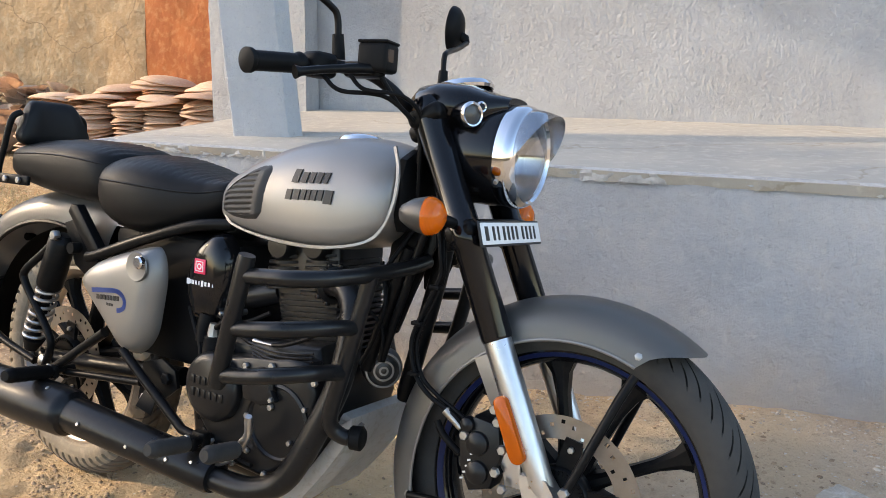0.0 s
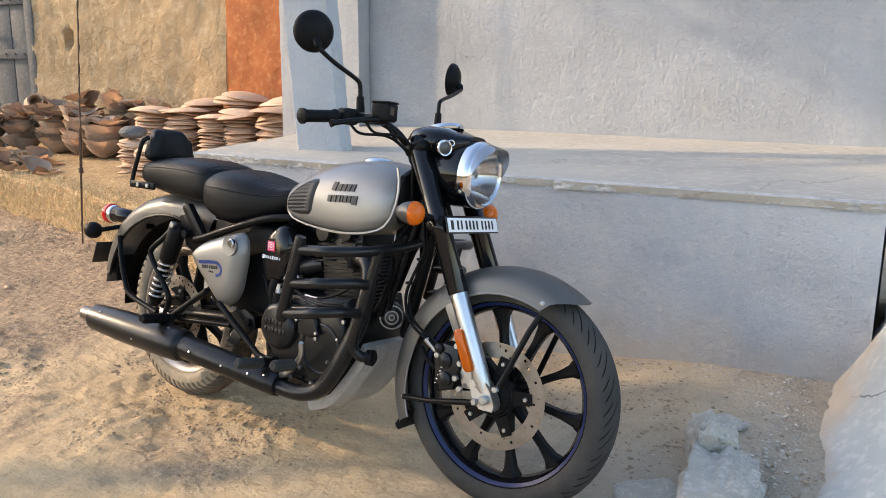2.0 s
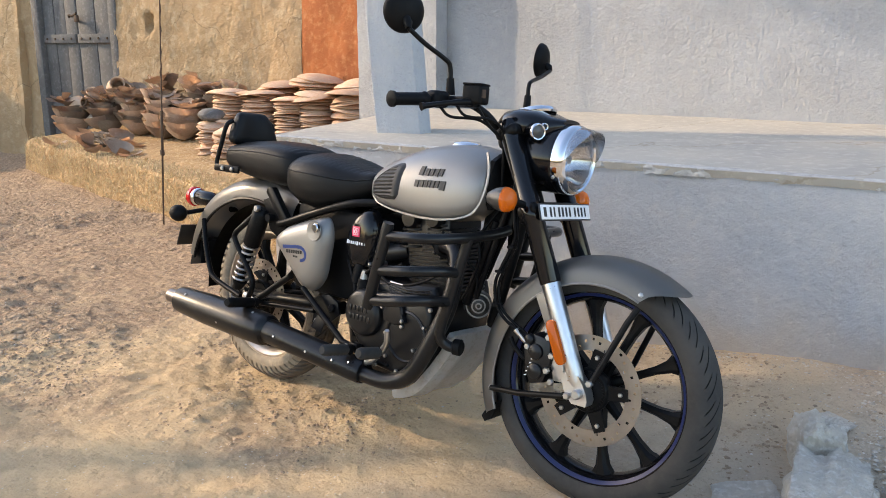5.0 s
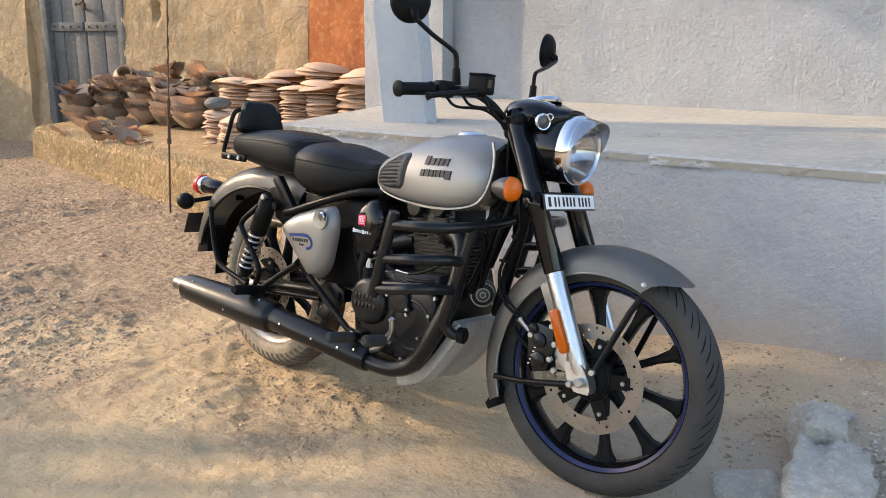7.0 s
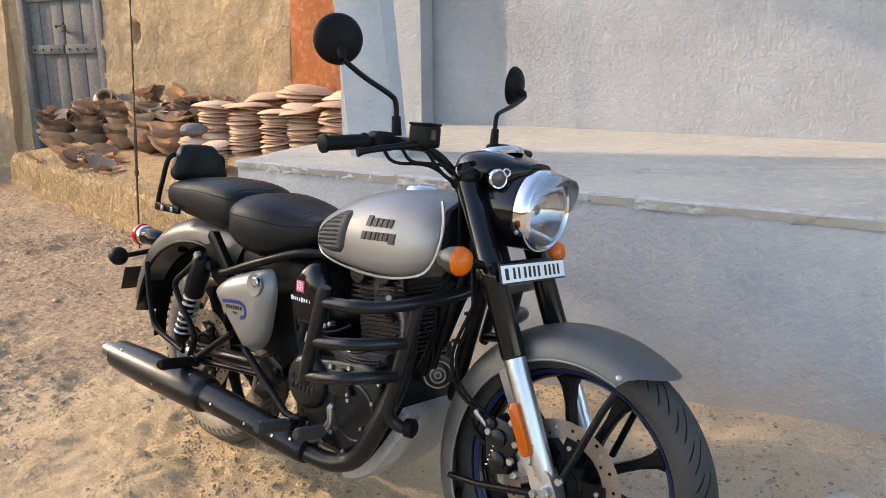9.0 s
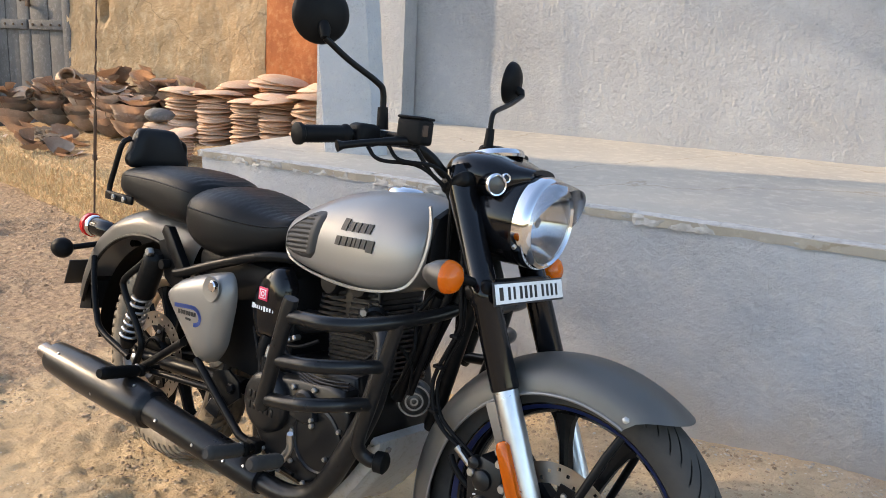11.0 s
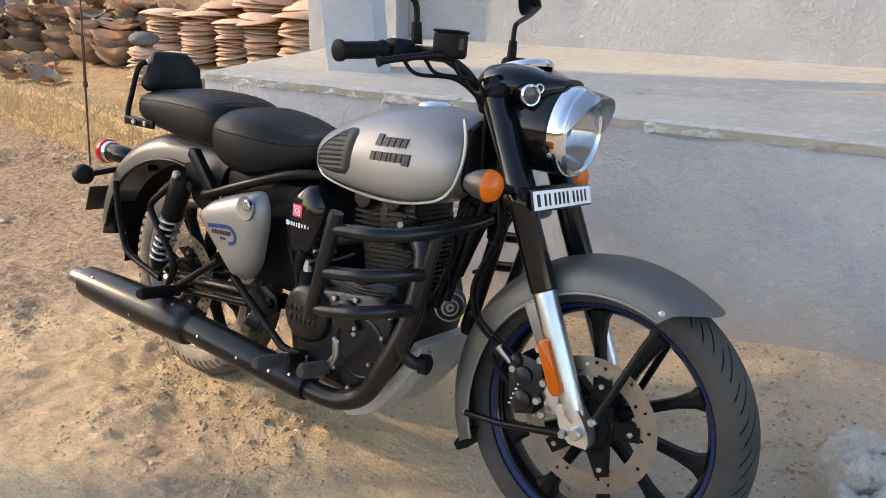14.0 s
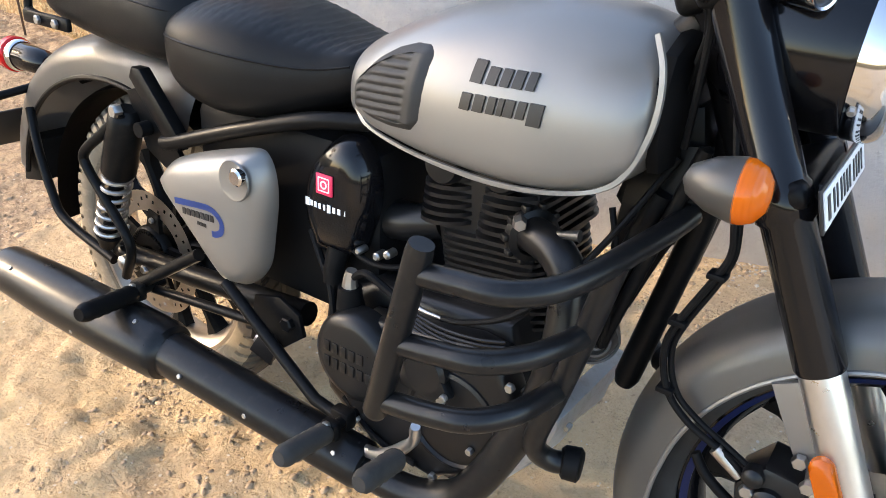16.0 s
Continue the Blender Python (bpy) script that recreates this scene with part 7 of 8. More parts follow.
# ---- side panel and air box ----
PANEL = [(0.196, 0.577), (0.236, 0.609), (0.311, 0.637), (0.378, 0.657), (0.426, 0.668), (0.446, 0.662), (0.460, 0.636), (0.464, 0.591), (0.455, 0.53), (0.444, 0.476), (0.420, 0.440), (0.394, 0.421), (0.368, 0.416), (0.342, 0.427), (0.281, 0.481), (0.214, 0.541), (0.197, 0.561)]


def bulged(outline, y_edge, depth, rings_n=7, sgn=-1, cx=None):
    """A cushion-shaped cover over an outline (x, z)."""
    bm = bmesh.new()
    pts = [Vector(p) for p in outline]
    dense = []
    n = len(pts)
    for i in range(n):
        p0, p1, p2, p3 = pts[i - 1], pts[i], pts[(i + 1) % n], pts[(i + 2) % n]
        for k in range(4):
            t = k / 4
            dense.append(0.5 * ((2 * p1) + (p2 - p0) * t + (2 * p0 - 5 * p1 + 4 * p2 - p3) * t * t + (3 * p1 - p0 - 3 * p2 + p3) * t ** 3))
    c = cx or sum(dense, Vector((0, 0))) / len(dense)
    c = Vector(c)
    rings = []
    for j in range(rings_n + 1):
        f = j / rings_n
        s = 1 - f
        h = depth * (1 - s ** 4) ** 0.5 if f < 1 else depth
        rings.append([(c.x + (p.x - c.x) * (s if f < 1 else 0.001), y_edge + sgn * h, c.y + (p.y - c.y) * (s if f < 1 else 0.001)) for p in dense])
    base = [(p.x, y_edge - sgn * 0.010, p.y) for p in dense]
    loft(bm, [base] + rings)
    return bm


for sgn in (-1, 1):
    sp = bp("side_panel", bulged(PANEL, 0.165 * sgn, 0.040, 9, sgn), GUNMETAL, None, "pear-shaped gunmetal side panel with a blue swoosh", angle=60)
    if sgn > 0:
        continue
    bm = bmesh.new()
    lathe(bm, [(0.0335, -0.2035), (0.032, -0.2065), (0.026, -0.2055), (0.0005, -0.2050)], "y", 40, (0.418, 0, 0.625))
    bp("lock_recess", bm, GUNMETAL, sp)
    bm = bmesh.new()
    tube(bm, [(0.433, -0.204, 0.636), (0.433, -0.214, 0.636), (0.433, -0.217, 0.636)], [0.0145, 0.0145, 0.011], 20)
    bp("panel_lock", bm, CHROME, sp, "round metal lock")
    bm = bmesh.new()
    pts = [(0.268, 0.552), (0.30, 0.556), (0.35, 0.561), (0.371, 0.556), (0.383, 0.543), (0.381, 0.527), (0.368, 0.519), (0.358, 0.518)]
    cc = curve([(x, -0.2055, z) for x, z in pts], 5)
    rows = []
    for i, p in enumerate(cc):
        q = cc[min(i + 1, len(cc) - 1)] - cc[max(i - 1, 0)]
        nrm = Vector((-q.z, 0, q.x)).normalized()
        rows.append([bm.verts.new(p + nrm * 0.0055), bm.verts.new(p - nrm * 0.0055)])
    for a, b in zip(rows, rows[1:]):
        bm.faces.new((a[0], a[1], b[1], b[0]))
    bmesh.ops.solidify(bm, geom=bm.faces[:], thickness=0.0015)
    bp("blue_swoosh", bm, BLUE_DECAL, sp, "blue swoosh decal")
    for k in range(7):
        bm = bmesh.new()
        box(bm, (0.292 + 0.0115 * k, -0.2062, 0.540 + 0.0008 * k), (0.0082, 0.001, 0.011), None)
        bp("decal_bar", bm, INK, sp)
    for k in range(3):
        bm = bmesh.new()
        box(bm, (0.326 + 0.008 * k, -0.2060, 0.5275), (0.006, 0.001, 0.006), None)
        bp("decal_bar", bm, INK, sp)

AIR = [(0.566, 0.713), (0.532, 0.690), (0.505, 0.650), (0.494, 0.608), (0.497, 0.561), (0.513, 0.527), (0.531, 0.508), (0.598, 0.522), (0.618, 0.571), (0.630, 0.621), (0.628, 0.664), (0.617, 0.691), (0.597, 0.712)]
for sgn in (-1, 1):
    ab = bp("air_box_cover", bulged(AIR, 0.110 * sgn, 0.038, 8, sgn), BLACK_GLOSS, None, "glossy black air box cover with a small sticker", angle=60)
    if sgn > 0:
        continue
    bm = bmesh.new()
    box(bm, (0.556, -0.1495, 0.640), (0.033, 0.003, 0.033), None, 0.001)
    st = bp("sticker", bm, PINK, ab, "pink rounded square sticker with white ring")
    bm = bmesh.new()
    lathe(bm, [(0.0042, -0.1512), (0.0042, -0.1518), (0.0068, -0.1518), (0.0068, -0.1512)], "y", 24, (0.556, 0, 0.640), closed=True)
    bp("sticker_ring", bm, WHITE, ab)
    bm = bmesh.new()
    for a, b in (((0.5455, 0.6505), (0.5665, 0.6505)), ((0.5455, 0.6295), (0.5665, 0.6295)), ((0.5455, 0.6295), (0.5455, 0.6505)), ((0.5665, 0.6295), (0.5665, 0.6505))):
        rod(bm, (a[0], -0.1512, a[1]), (b[0], -0.1512, b[1]), 0.0011, 6)
    bp("sticker_frame", bm, WHITE, ab)
    for k, ww in enumerate((0.009, 0.006, 0.006, 0.005, 0.004, 0.007, 0.006, 0.006, 0.004)):
        bm = bmesh.new()
        box(bm, (0.518 + 0.0094 * k, -0.1498 + 0.00022 * (k - 4) ** 2, 0.603), (ww * 0.95, 0.001, 0.013 if k in (0, 5) else 0.009), None)
        bp("sticker_bar", bm, WHITE, ab)
bm = bmesh.new()
tube(bm, [(0.565, -0.125, 0.53), (0.562, -0.135, 0.50), (0.562, -0.135, 0.475)], [0.02, 0.017, 0.017], 14)
bp("breather_stub", bm, BLACK_PLASTIC)
bm = bmesh.new()
tube(bm, curve([(0.562, -0.135, 0.47), (0.560, -0.138, 0.42), (0.555, -0.14, 0.36), (0.57, -0.14, 0.30)], 5), 0.006, 8)
bp("breather_hose", bm, BLACK_PLASTIC)

# ---- engine ----
bm = bmesh.new()
prism(bm, [(0.52, 0.36), (0.56, 0.46), (0.64, 0.50), (0.89, 0.52), (0.905, 0.47), (0.905, 0.385), (0.875, 0.275), (0.80, 0.195), (0.62, 0.20), (0.54, 0.26)], -0.135, 0.135, 0.02, 3)
eng = bp("crankcase", bm, BLACK_CAST, None, "black cast engine crankcase")
bm = bmesh.new()
prism(bm, [(0.60, 0.33), (0.61, 0.42), (0.66, 0.468), (0.75, 0.478), (0.85, 0.50), (0.90, 0.495), (0.925, 0.44), (0.915, 0.37), (0.88, 0.285), (0.80, 0.235), (0.68, 0.245)], -0.185, -0.13, 0.016, 4)
bp("clutch_cover", bm, BLACK_CAST, eng)
bm = bmesh.new()
lathe(bm, [(0.0005, -0.212), (0.055, -0.211), (0.068, -0.206), (0.074, -0.196), (0.074, -0.165)], "y", 48, (0.660, 0, 0.402))
bp("round_cover", bm, BLACK_CAST, eng, "round black engine cover with raised blocks")
for row, zz in enumerate((0.415, 0.388)):
    for k in range(5 + row):
        bm = bmesh.new()
        box(bm, (0.618 + 0.0165 * k + 0.0, -0.2122, zz), (0.0115, 0.003, 0.018), None, 0.001)
        bp("raised_block", bm, BLACK_CAST, eng)
bm = bmesh.new()
lathe(bm, [(0.0005, -0.203), (0.030, -0.202), (0.036, -0.196), (0.036, -0.17)], "y", 32, (0.790, 0, 0.432))
bp("oil_filter_cover", bm, BLACK_CAST, eng)
for x, z in ((0.817, 0.426 - 0.035), (0.925, 0.462), (0.815, 0.475), (0.745, 0.463), (0.94, 0.365), (0.895, 0.288), (0.81, 0.250), (0.72, 0.252), (0.755, 0.36)):
    bm = bmesh.new()
    bolt(bm, (x, -0.186, z), (0, -1, 0), 0.0075, 0.006)
    bp("engine_bolt", bm, ZINC, eng)
bm = bmesh.new()
tube(bm, [(0.625, -0.165, 0.455), (0.625, -0.168, 0.482), (0.625, -0.168, 0.500)], [0.024, 0.020, 0.018], 16)
bp("oil_filler", bm, BLACK_PLASTIC, eng)
bm = bmesh.new()
tube(bm, [(0.625, -0.168, 0.498), (0.625, -0.168, 0.512), (0.628, -0.168, 0.528)], [0.013, 0.011, 0.009], 8)
bp("banjo_fitting", bm, ZINC, eng)
bm = bmesh.new()
tube(bm, curve([(0.635, -0.17, 0.52), (0.66, -0.172, 0.535), (0.70, -0.17, 0.52), (0.74, -0.17, 0.505)], 5), 0.006, 8)
bp("oil_hose", bm, BLACK_PLASTIC, eng)
bm = bmesh.new()
tube(bm, [(0.745, -0.17, 0.512), (0.772, -0.171, 0.511), (0.798, -0.172, 0.512)], [0.0055, 0.0035, 0.0025], 10)
bp("cable_adjuster", bm, ZINC, eng)
bm = bmesh.new()
tube(bm, curve([(0.798, -0.172, 0.512), (0.835, -0.172, 0.52), (0.90, -0.165, 0.55), (0.95, -0.14, 0.60), (1.0, -0.10, 0.68), (1.05, -0.06, 0.78)], 5), 0.0045, 8)
bp("clutch_cable", bm, BLACK_PLASTIC, eng)

bm = bmesh.new()
prism(bm, [(0.735, 0.48), (0.728, 0.645), (0.706, 0.62), (0.706, 0.72), (0.885, 0.745), (0.880, 0.66), (0.880, 0.62), (0.895, 0.48)], -0.078, 0.078, 0.012, 3)
cyl = bp("cylinder", bm, BLACK_CAST, None, "black air-cooled cylinder with cooling fins")


def fin(x0, x1, hw, z, t, tilt):
    bm = bmesh.new()
    r = 0.042
    pts = []
    for cx, cy, a0 in ((x1 - r, hw - r, 0), (x0 + r, hw - r, 90), (x0 + r, -hw + r, 180), (x1 - r, -hw + r, 270)):
        for k in range(5):
            a = radians(a0 + 22.5 * k)
            pts.append((cx + r * math.cos(a), cy + r * math.sin(a)))
    loft(bm, [[(x, y, z - t / 2 + tilt * (x - x0)) for x, y in pts], [(x, y, z + t / 2 + tilt * (x - x0)) for x, y in pts]])
    return bm


for k in range(11):
    bp("fin", fin(0.724 - 0.0006 * k, 0.925 - 0.003 * k, 0.092 + 0.002 * (k % 2), 0.478 + 0.0118 * k, 0.0052, 0.10), BLACK_CAST, cyl, angle=30)
for k in range(7):
    zz = 0.612 + 0.0130 * k
    bp("head_fin", fin(0.684 + 0.004 * (k > 4), 0.778, 0.106 - 0.002 * k, zz, 0.0062, 0.10), BLACK_CAST, cyl, angle=30)
    bp("head_fin", fin(0.786, 0.900 - 0.003 * k, 0.112 - 0.003 * k, zz, 0.0062, 0.10), BLACK_CAST, cyl, angle=30)
for x, z in ((0.735, 0.705), (0.83, 0.716)):
    bm = bmesh.new()
    lathe(bm, [(0.0005, -0.108), (0.026, -0.107), (0.031, -0.100), (0.033, -0.06)], "y", 28, (x, 0, z))
    bp("valve_cap", bm, BLACK_CAST, cyl)
bm = bmesh.new()
prism(bm, [(0.715, 0.70), (0.725, 0.742), (0.875, 0.752), (0.890, 0.712)], -0.085, 0.085, 0.016, 3)
bp("rocker_cover", bm, BLACK_CAST, cyl)
for x, z in ((0.775, 0.735), (0.86, 0.742)):
    bm = bmesh.new()
    bolt(bm, (x, -0.09, z), (0, -1, 0.2), 0.008, 0.007)
    bp("rocker_bolt", bm, BLACK_SATIN, cyl)
PORT = Matrix.Translation((0.876, -0.090, 0.641)) @ Matrix.Rotation(radians(-32), 4, "Z")
bm = bmesh.new()
lathe(bm, [(0.022, 0.0), (0.038, 0.0), (0.038, 0.014), (0.028, 0.018)], "x", 24)
bmesh.ops.transform(bm, matrix=PORT, verts=bm.verts)
bp("exhaust_flange", bm, BLACK_CAST, cyl)
for k in range(10):
    a = 2 * math.pi * k / 10
    bm = bmesh.new()
    box(bm, (0.007, 0.040 * math.cos(a), 0.040 * math.sin(a)), (0.014, 0.010, 0.010), PORT, 0.003)
    bp("flange_lug", bm, BLACK_CAST, cyl)
bm = bmesh.new()
bolt(bm, PORT @ Vector((0.016, -0.026, 0.026)), (0.7, -1, 0), 0.010, 0.014)
bp("flange_nut", bm, ZINC, cyl)

# ribs, webs, wiring and fasteners round the engine
for k in range(5):
    bm = bmesh.new()
    tube(bm, curve([(0.735 + 0.004 * k, -0.176, 0.508 - 0.007 * k), (0.80, -0.180, 0.502 - 0.008 * k), (0.86, -0.178, 0.506 - 0.008 * k), (0.90, -0.168, 0.512 - 0.008 * k)], 4), 0.0026, 6)
    bp("cover_rib", bm, BLACK_CAST, eng)
bm = bmesh.new()
lathe(bm, [(0.070, -0.186), (0.074, -0.190), (0.080, -0.188), (0.082, -0.180)], "y", 48, (0.835, 0, 0.362))
bp("cover_rim", bm, BLACK_CAST, eng)
bm = bmesh.new()
prism(bm, [(0.745, 0.425), (0.762, 0.448), (0.792, 0.452), (0.818, 0.440), (0.838, 0.408), (0.80, 0.392), (0.752, 0.398)], -0.202, -0.183, 0.006)
bp("filter_boss", bm, BLACK_CAST, eng)
for x, y, z in ((0.748, -0.203, 0.440), (0.832, -0.203, 0.412), (0.905, -0.186, 0.405), (0.872, -0.187, 0.330), (0.905, -0.184, 0.33), (0.76, -0.187, 0.288), (0.845, -0.187, 0.262), (0.66, -0.187, 0.285), (0.93, -0.150, 0.44), (0.615, -0.150, 0.31)):
    bm = bmesh.new()
    bolt(bm, (x, y, z), (0, -1, 0), 0.0062, 0.006)
    bp("engine_bolt", bm, ZINC, eng)
for x, z, r in ((0.648, 0.545, 0.007), (0.668, 0.554, 0.007), (0.612, 0.543, 0.006)):
    bm = bmesh.new()
    tube(bm, [(x, -0.118, z), (x, -0.136, z), (x, -0.139, z)], [r, r, r * 0.6], 10)
    bp("throttle_body_fitting", bm, ZINC, eng)
bm = bmesh.new()
tube(bm, [(0.60, -0.06, 0.575), (0.66, -0.07, 0.585), (0.715, -0.06, 0.60)], [0.034, 0.030, 0.026], 18)
bp("throttle_body", bm, BLACK_CAST, eng, "dark throttle body behind the cylinder")
for pts, r in (([(0.56, -0.125, 0.56), (0.62, -0.13, 0.53), (0.68, -0.128, 0.535), (0.73, -0.11, 0.56)], 0.005), ([(0.50, -0.12, 0.54), (0.53, -0.13, 0.50), (0.56, -0.14, 0.46), (0.575, -0.15, 0.40)], 0.006),
               ([(0.93, -0.10, 0.62), (0.975, -0.09, 0.60), (1.0, -0.08, 0.56), (0.995, -0.075, 0.50)], 0.004), ([(0.98, -0.07, 0.70), (1.005, -0.085, 0.62), (0.985, -0.085, 0.55), (0.955, -0.085, 0.49)], 0.0045), ([(0.62, -0.175, 0.30), (0.70, -0.19, 0.268), (0.78, -0.195, 0.262)], 0.005)):
    bm = bmesh.new()
    tube(bm, curve(pts, 6), r, 8)
    bp("hose", bm, BLACK_PLASTIC, eng)
bm = bmesh.new()
tube(bm, [(0.905, -0.112, 0.652), (0.945, -0.122, 0.668), (0.965, -0.122, 0.672)], [0.0065, 0.0055, 0.008], 10)
bp("oxygen_sensor", bm, DARK_METAL, eng)
bm = bmesh.new()
prism(bm, [(0.40, 0.300), (0.43, 0.345), (0.47, 0.335), (0.452, 0.288)], -0.178, -0.172, 0.002)
bp("exhaust_hanger", bm, BLACK_CAST, eng)

# ---- exhaust ----
bm = bmesh.new()
hp = curve([(0.868, -0.086, 0.640), (0.90, -0.108, 0.646), (0.935, -0.121, 0.640), (0.960, -0.131, 0.615), (0.970, -0.143, 0.565), (0.970, -0.155, 0.51), (0.962, -0.166, 0.455), (0.937, -0.178, 0.385), (0.898, -0.19, 0.30), (0.862, -0.196, 0.25), (0.815, -0.203, 0.225), (0.76, -0.209, 0.216), (0.66, -0.216, 0.222)], 6)
tube(bm, hp, 0.0255, 18)
ex = bp("exhaust", bm, EXHAUST_BLACK, None, "matt black exhaust pipe and silencer")
bm = bmesh.new()
SA = Vector((0.70, -0.212, 0.224))
SB = Vector((0.245, -0.236, 0.262))
tube(bm, [SA, SA.lerp(SB, 0.02), SB], [0.036, 0.040, 0.042], 28)
bp("heat_shield", bm, EXHAUST_BLACK, ex)
bm = bmesh.new()
tube(bm, [(0.262, -0.235, 0.260), (0.255, -0.236, 0.261), (0.24, -0.237, 0.262), (0.12, -0.244, 0.266), (-0.06, -0.253, 0.272), (-0.175, -0.258, 0.276), (-0.215, -0.260, 0.278), (-0.226, -0.260, 0.278), (-0.228, -0.260, 0.278)],
     [0.040, 0.052, 0.0565, 0.058, 0.056, 0.051, 0.049, 0.048, 0.040], 36)
bp("silencer", bm, EXHAUST_BLACK, ex, "matt black silencer")
bm = bmesh.new()
tube(bm, [(-0.20, -0.260, 0.278), (-0.255, -0.262, 0.280), (-0.300, -0.264, 0.282), (-0.302, -0.264, 0.282), (-0.297, -0.264, 0.282), (-0.23, -0.262, 0.280)], [0.030, 0.026, 0.0255, 0.024, 0.0225, 0.0225], 24, caps=False)
bp("tail_pipe", bm, TAIL_STEEL, ex, "bare metal tail pipe")
for x, y, z, d in ((0.60, -0.256, 0.245, (0, -1, 0.4)), (0.48, -0.262, 0.245, (0, -1, 0.2)), (0.33, -0.273, 0.262, (0, -1, 0.4)), (0.05, -0.300, 0.255, (0, -1, 0)), (-0.16, -0.292, 0.312, (0, -0.7, 0.9)), (0.20, -0.262, 0.315, (0, -0.5, 0.9)), (0.66, -0.243, 0.25, (0, -1, 0.5))):
    bm = bmesh.new()
    bolt(bm, (x, y, z), d, 0.0048, 0.003)
    bp("shield_screw", bm, ZINC, ex)

# ---- skid plate, horn and crash guard ----
bm = bmesh.new()
rings = []
PATH_S = [(0.945, 0.392), (0.968, 0.386), (0.966, 0.365), (0.950, 0.320), (0.930, 0.290), (0.908, 0.258), (0.880, 0.222), (0.852, 0.188), (0.82, 0.163), (0.785, 0.146), (0.745, 0.134)]
for i, (px, pz) in enumerate(PATH_S):
    qx, qz = PATH_S[max(0, i - 1)]
    ex_, ez_ = PATH_S[min(len(PATH_S) - 1, i + 1)]
    nrm = Vector((ex_ - qx, 0, ez_ - qz)).normalized()
    nrm = Vector((-nrm.z, 0, nrm.x))
    ring = []
    for f, off in ((-1.0, -0.030), (-1.0, -0.010), (-0.95, -0.001), (-0.72, 0.0), (-0.62, 0.006), (-0.42, 0.006), (-0.32, 0.0), (0.32, 0.0), (0.42, 0.006), (0.62, 0.006), (0.72, 0.0), (0.95, -0.001), (1.0, -0.010), (1.0, -0.030)):
        rib = off if off < 0 else off * (1.0 if 3 <= i <= 8 else 0.0)
        ring.append(Vector((px, f * 0.122, pz)) + nrm * rib)
    rings.append(ring)
loft(bm, rings, False)
bmesh.ops.solidify(bm, geom=bm.faces[:], thickness=0.003)
skid = bp("skid_plate", bm, SKID, None, "bent dull silver skid plate under the engine", angle=35)
for yy in (-0.095, 0.095):
    bm = bmesh.new()
    bolt(bm, (0.972, yy, 0.368), (1, 0, -0.3), 0.008, 0.005)
    bp("plate_bolt", bm, ZINC, skid)
bm = bmesh.new()
hm = Matrix.Translation((0.938, 0.016, 0.464)) @ Matrix.Rotation(radians(42), 4, "Z")
lathe(bm, [(0.0005, -0.040), (0.02, -0.038), (0.036, -0.03), (0.043, -0.018), (0.044, 0.0)], "y", 36)
bmesh.ops.transform(bm, matrix=hm, verts=bm.verts)
horn = bp("horn", bm, DARK_METAL, None, "round black horn with bright rings")
for r0, r1, yy in ((0.034, 0.038, -0.0335), (0.018, 0.022, -0.0395), (0.006, 0.010, -0.0405)):
    bm = bmesh.new()
    lathe(bm, [(r0, yy), (r0, yy - 0.003), (r1, yy - 0.003), (r1, yy)], "y", 36, closed=True)
    bmesh.ops.transform(bm, matrix=hm, verts=bm.verts)
    bp("horn_ring", bm, HORN_RING, horn)

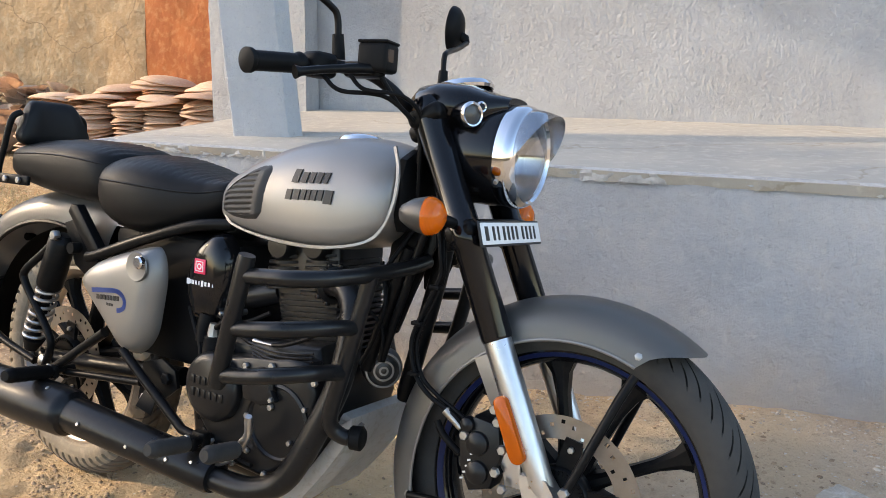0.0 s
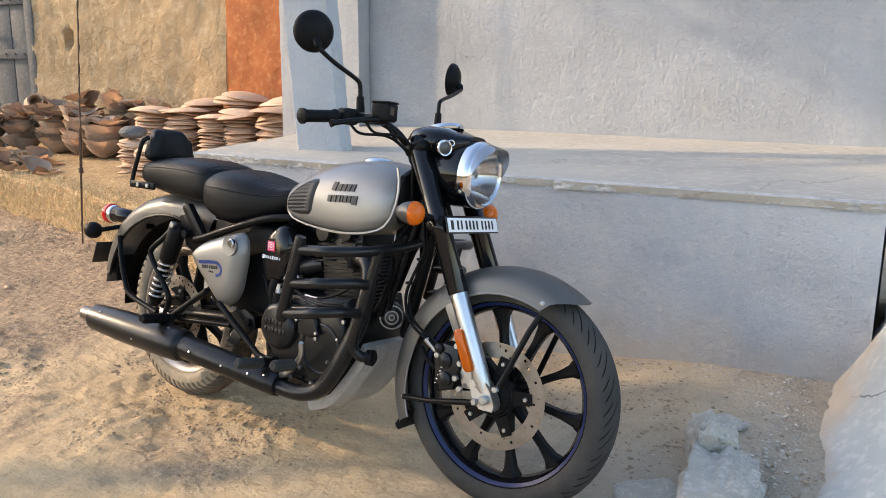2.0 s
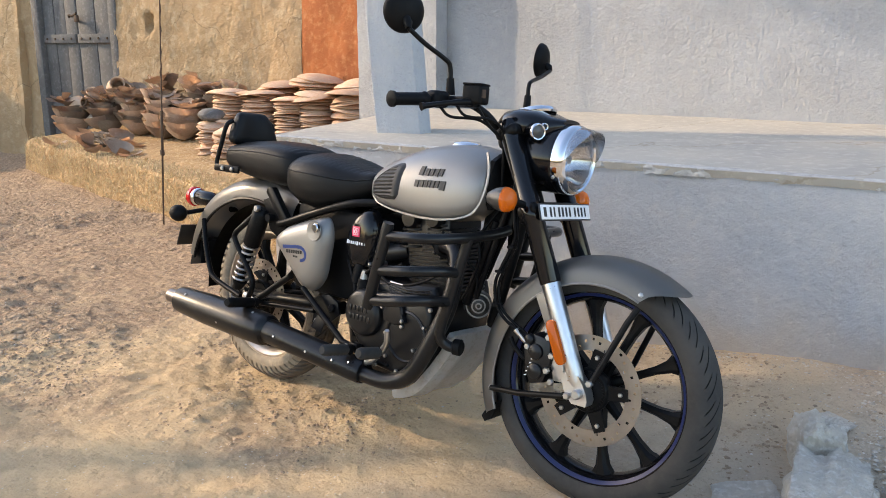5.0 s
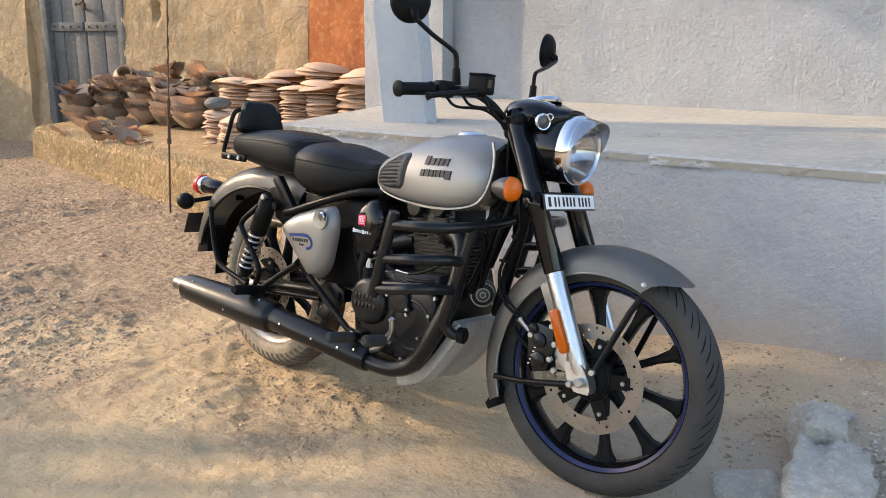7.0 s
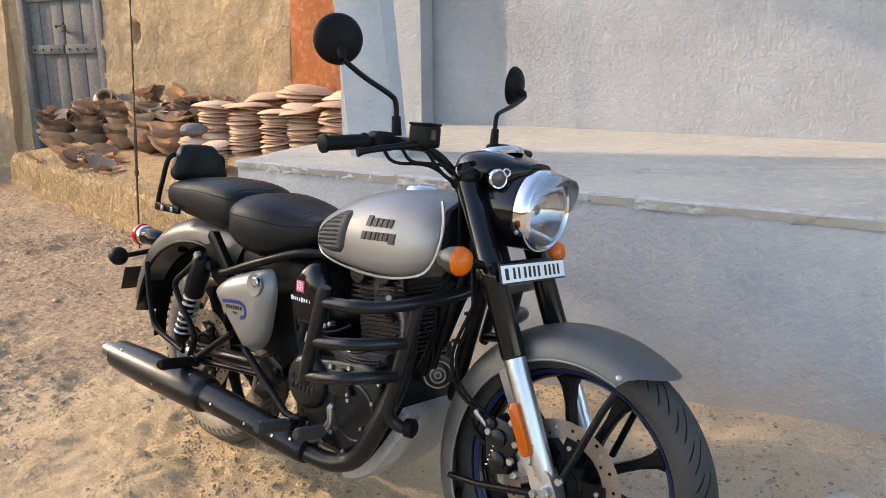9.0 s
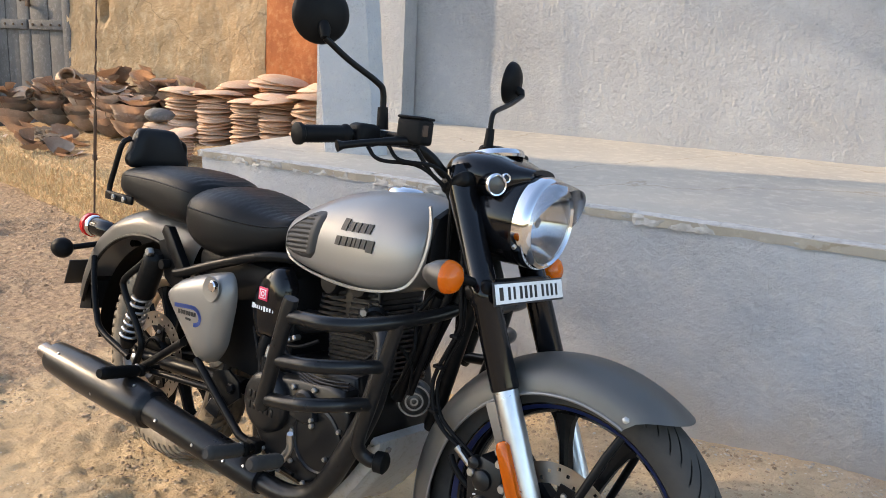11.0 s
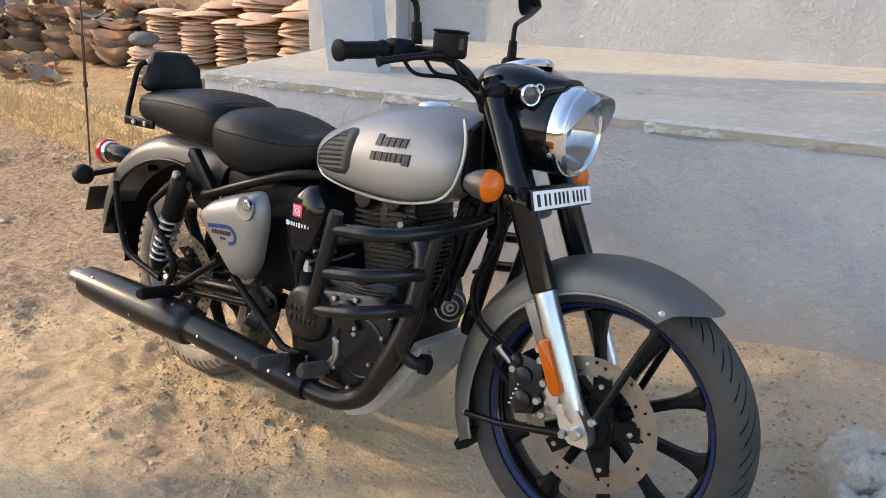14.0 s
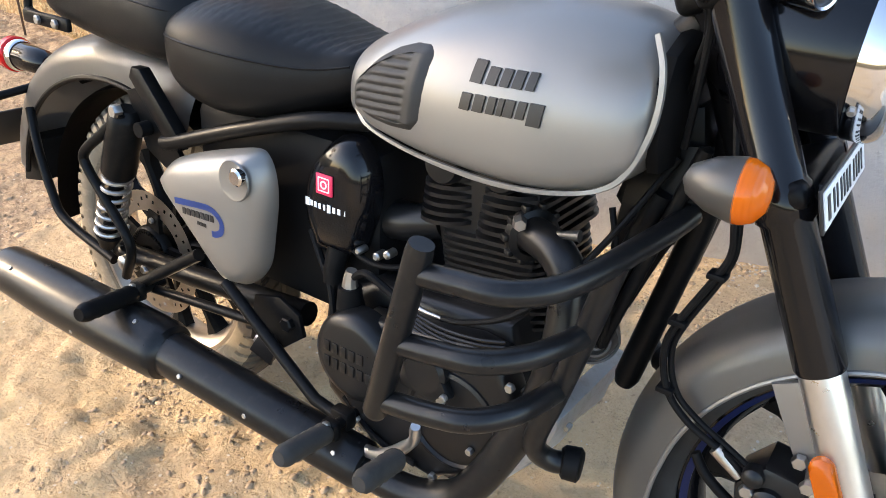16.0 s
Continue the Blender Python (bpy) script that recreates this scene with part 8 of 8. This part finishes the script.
guard = None
for sgn in (-1, 1):
    def gp(pts):
        return [(x, y * -sgn, z) for x, y, z in pts]
    bm = bmesh.new()
    tube(bm, gp([(0.887, -0.350, 0.716), (0.884, -0.350, 0.705), (0.829, -0.350, 0.474), (0.827, -0.35, 0.470)]), [0.0150, 0.0165, 0.0165, 0.0150], 18)
    guard = bp("crash_guard", bm, EXHAUST_BLACK, None, "black tubular crash guard with three bars")
    for pts in ([(0.880, -0.347, 0.678), (0.93, -0.345, 0.682), (0.985, -0.338, 0.686), (1.022, -0.30, 0.688), (1.040, -0.24, 0.690), (1.052, -0.16, 0.694), (1.066, -0.09, 0.702), (1.075, -0.05, 0.712)],
                [(0.856, -0.347, 0.579), (0.91, -0.345, 0.586), (0.965, -0.338, 0.594), (1.002, -0.30, 0.597), (1.018, -0.25, 0.595), (1.022, -0.21, 0.590)],
                [(0.836, -0.347, 0.490), (0.90, -0.345, 0.499), (0.955, -0.338, 0.510), (0.988, -0.30, 0.513), (0.998, -0.25, 0.509), (1.000, -0.21, 0.503)]):
        bm = bmesh.new()
        tube(bm, curve(gp(pts), 6), 0.0150, 16)
        bp("guard_bar", bm, EXHAUST_BLACK, guard)
    bm = bmesh.new()
    tube(bm, curve(gp([(1.047, -0.198, 0.690), (1.022, -0.203, 0.58), (0.998, -0.203, 0.49), (0.976, -0.20, 0.418), (0.976, -0.190, 0.386), (0.993, -0.177, 0.370), (1.010, -0.168, 0.370)]), 6), 0.0155, 16)
    bp("guard_post", bm, EXHAUST_BLACK, guard)
    bm = bmesh.new()
    tube(bm, gp([(1.003, -0.171, 0.370), (1.007, -0.169, 0.370), (1.026, -0.162, 0.370), (1.030, -0.161, 0.370)]), [0.018, 0.023, 0.024, 0.018], 18)
    bp("rubber_slider", bm, BLACK_PLASTIC, guard)


bm = bmesh.new()
rings = []
for i in range(31):
    a = radians(20 + 165 * i / 30)
    rings.append([AXLE_R + Vector(((0.352 - 0.012 * abs(f) ** 3) * math.cos(a), f * 0.075, (0.352 - 0.012 * abs(f) ** 3) * math.sin(a))) for f in (-1, -0.8, -0.4, 0, 0.4, 0.8, 1)])
loft(bm, rings, False)
bmesh.ops.solidify(bm, geom=bm.faces[:], thickness=0.002)
bp("inner_mudguard", bm, BLACK_PLASTIC, rmud)
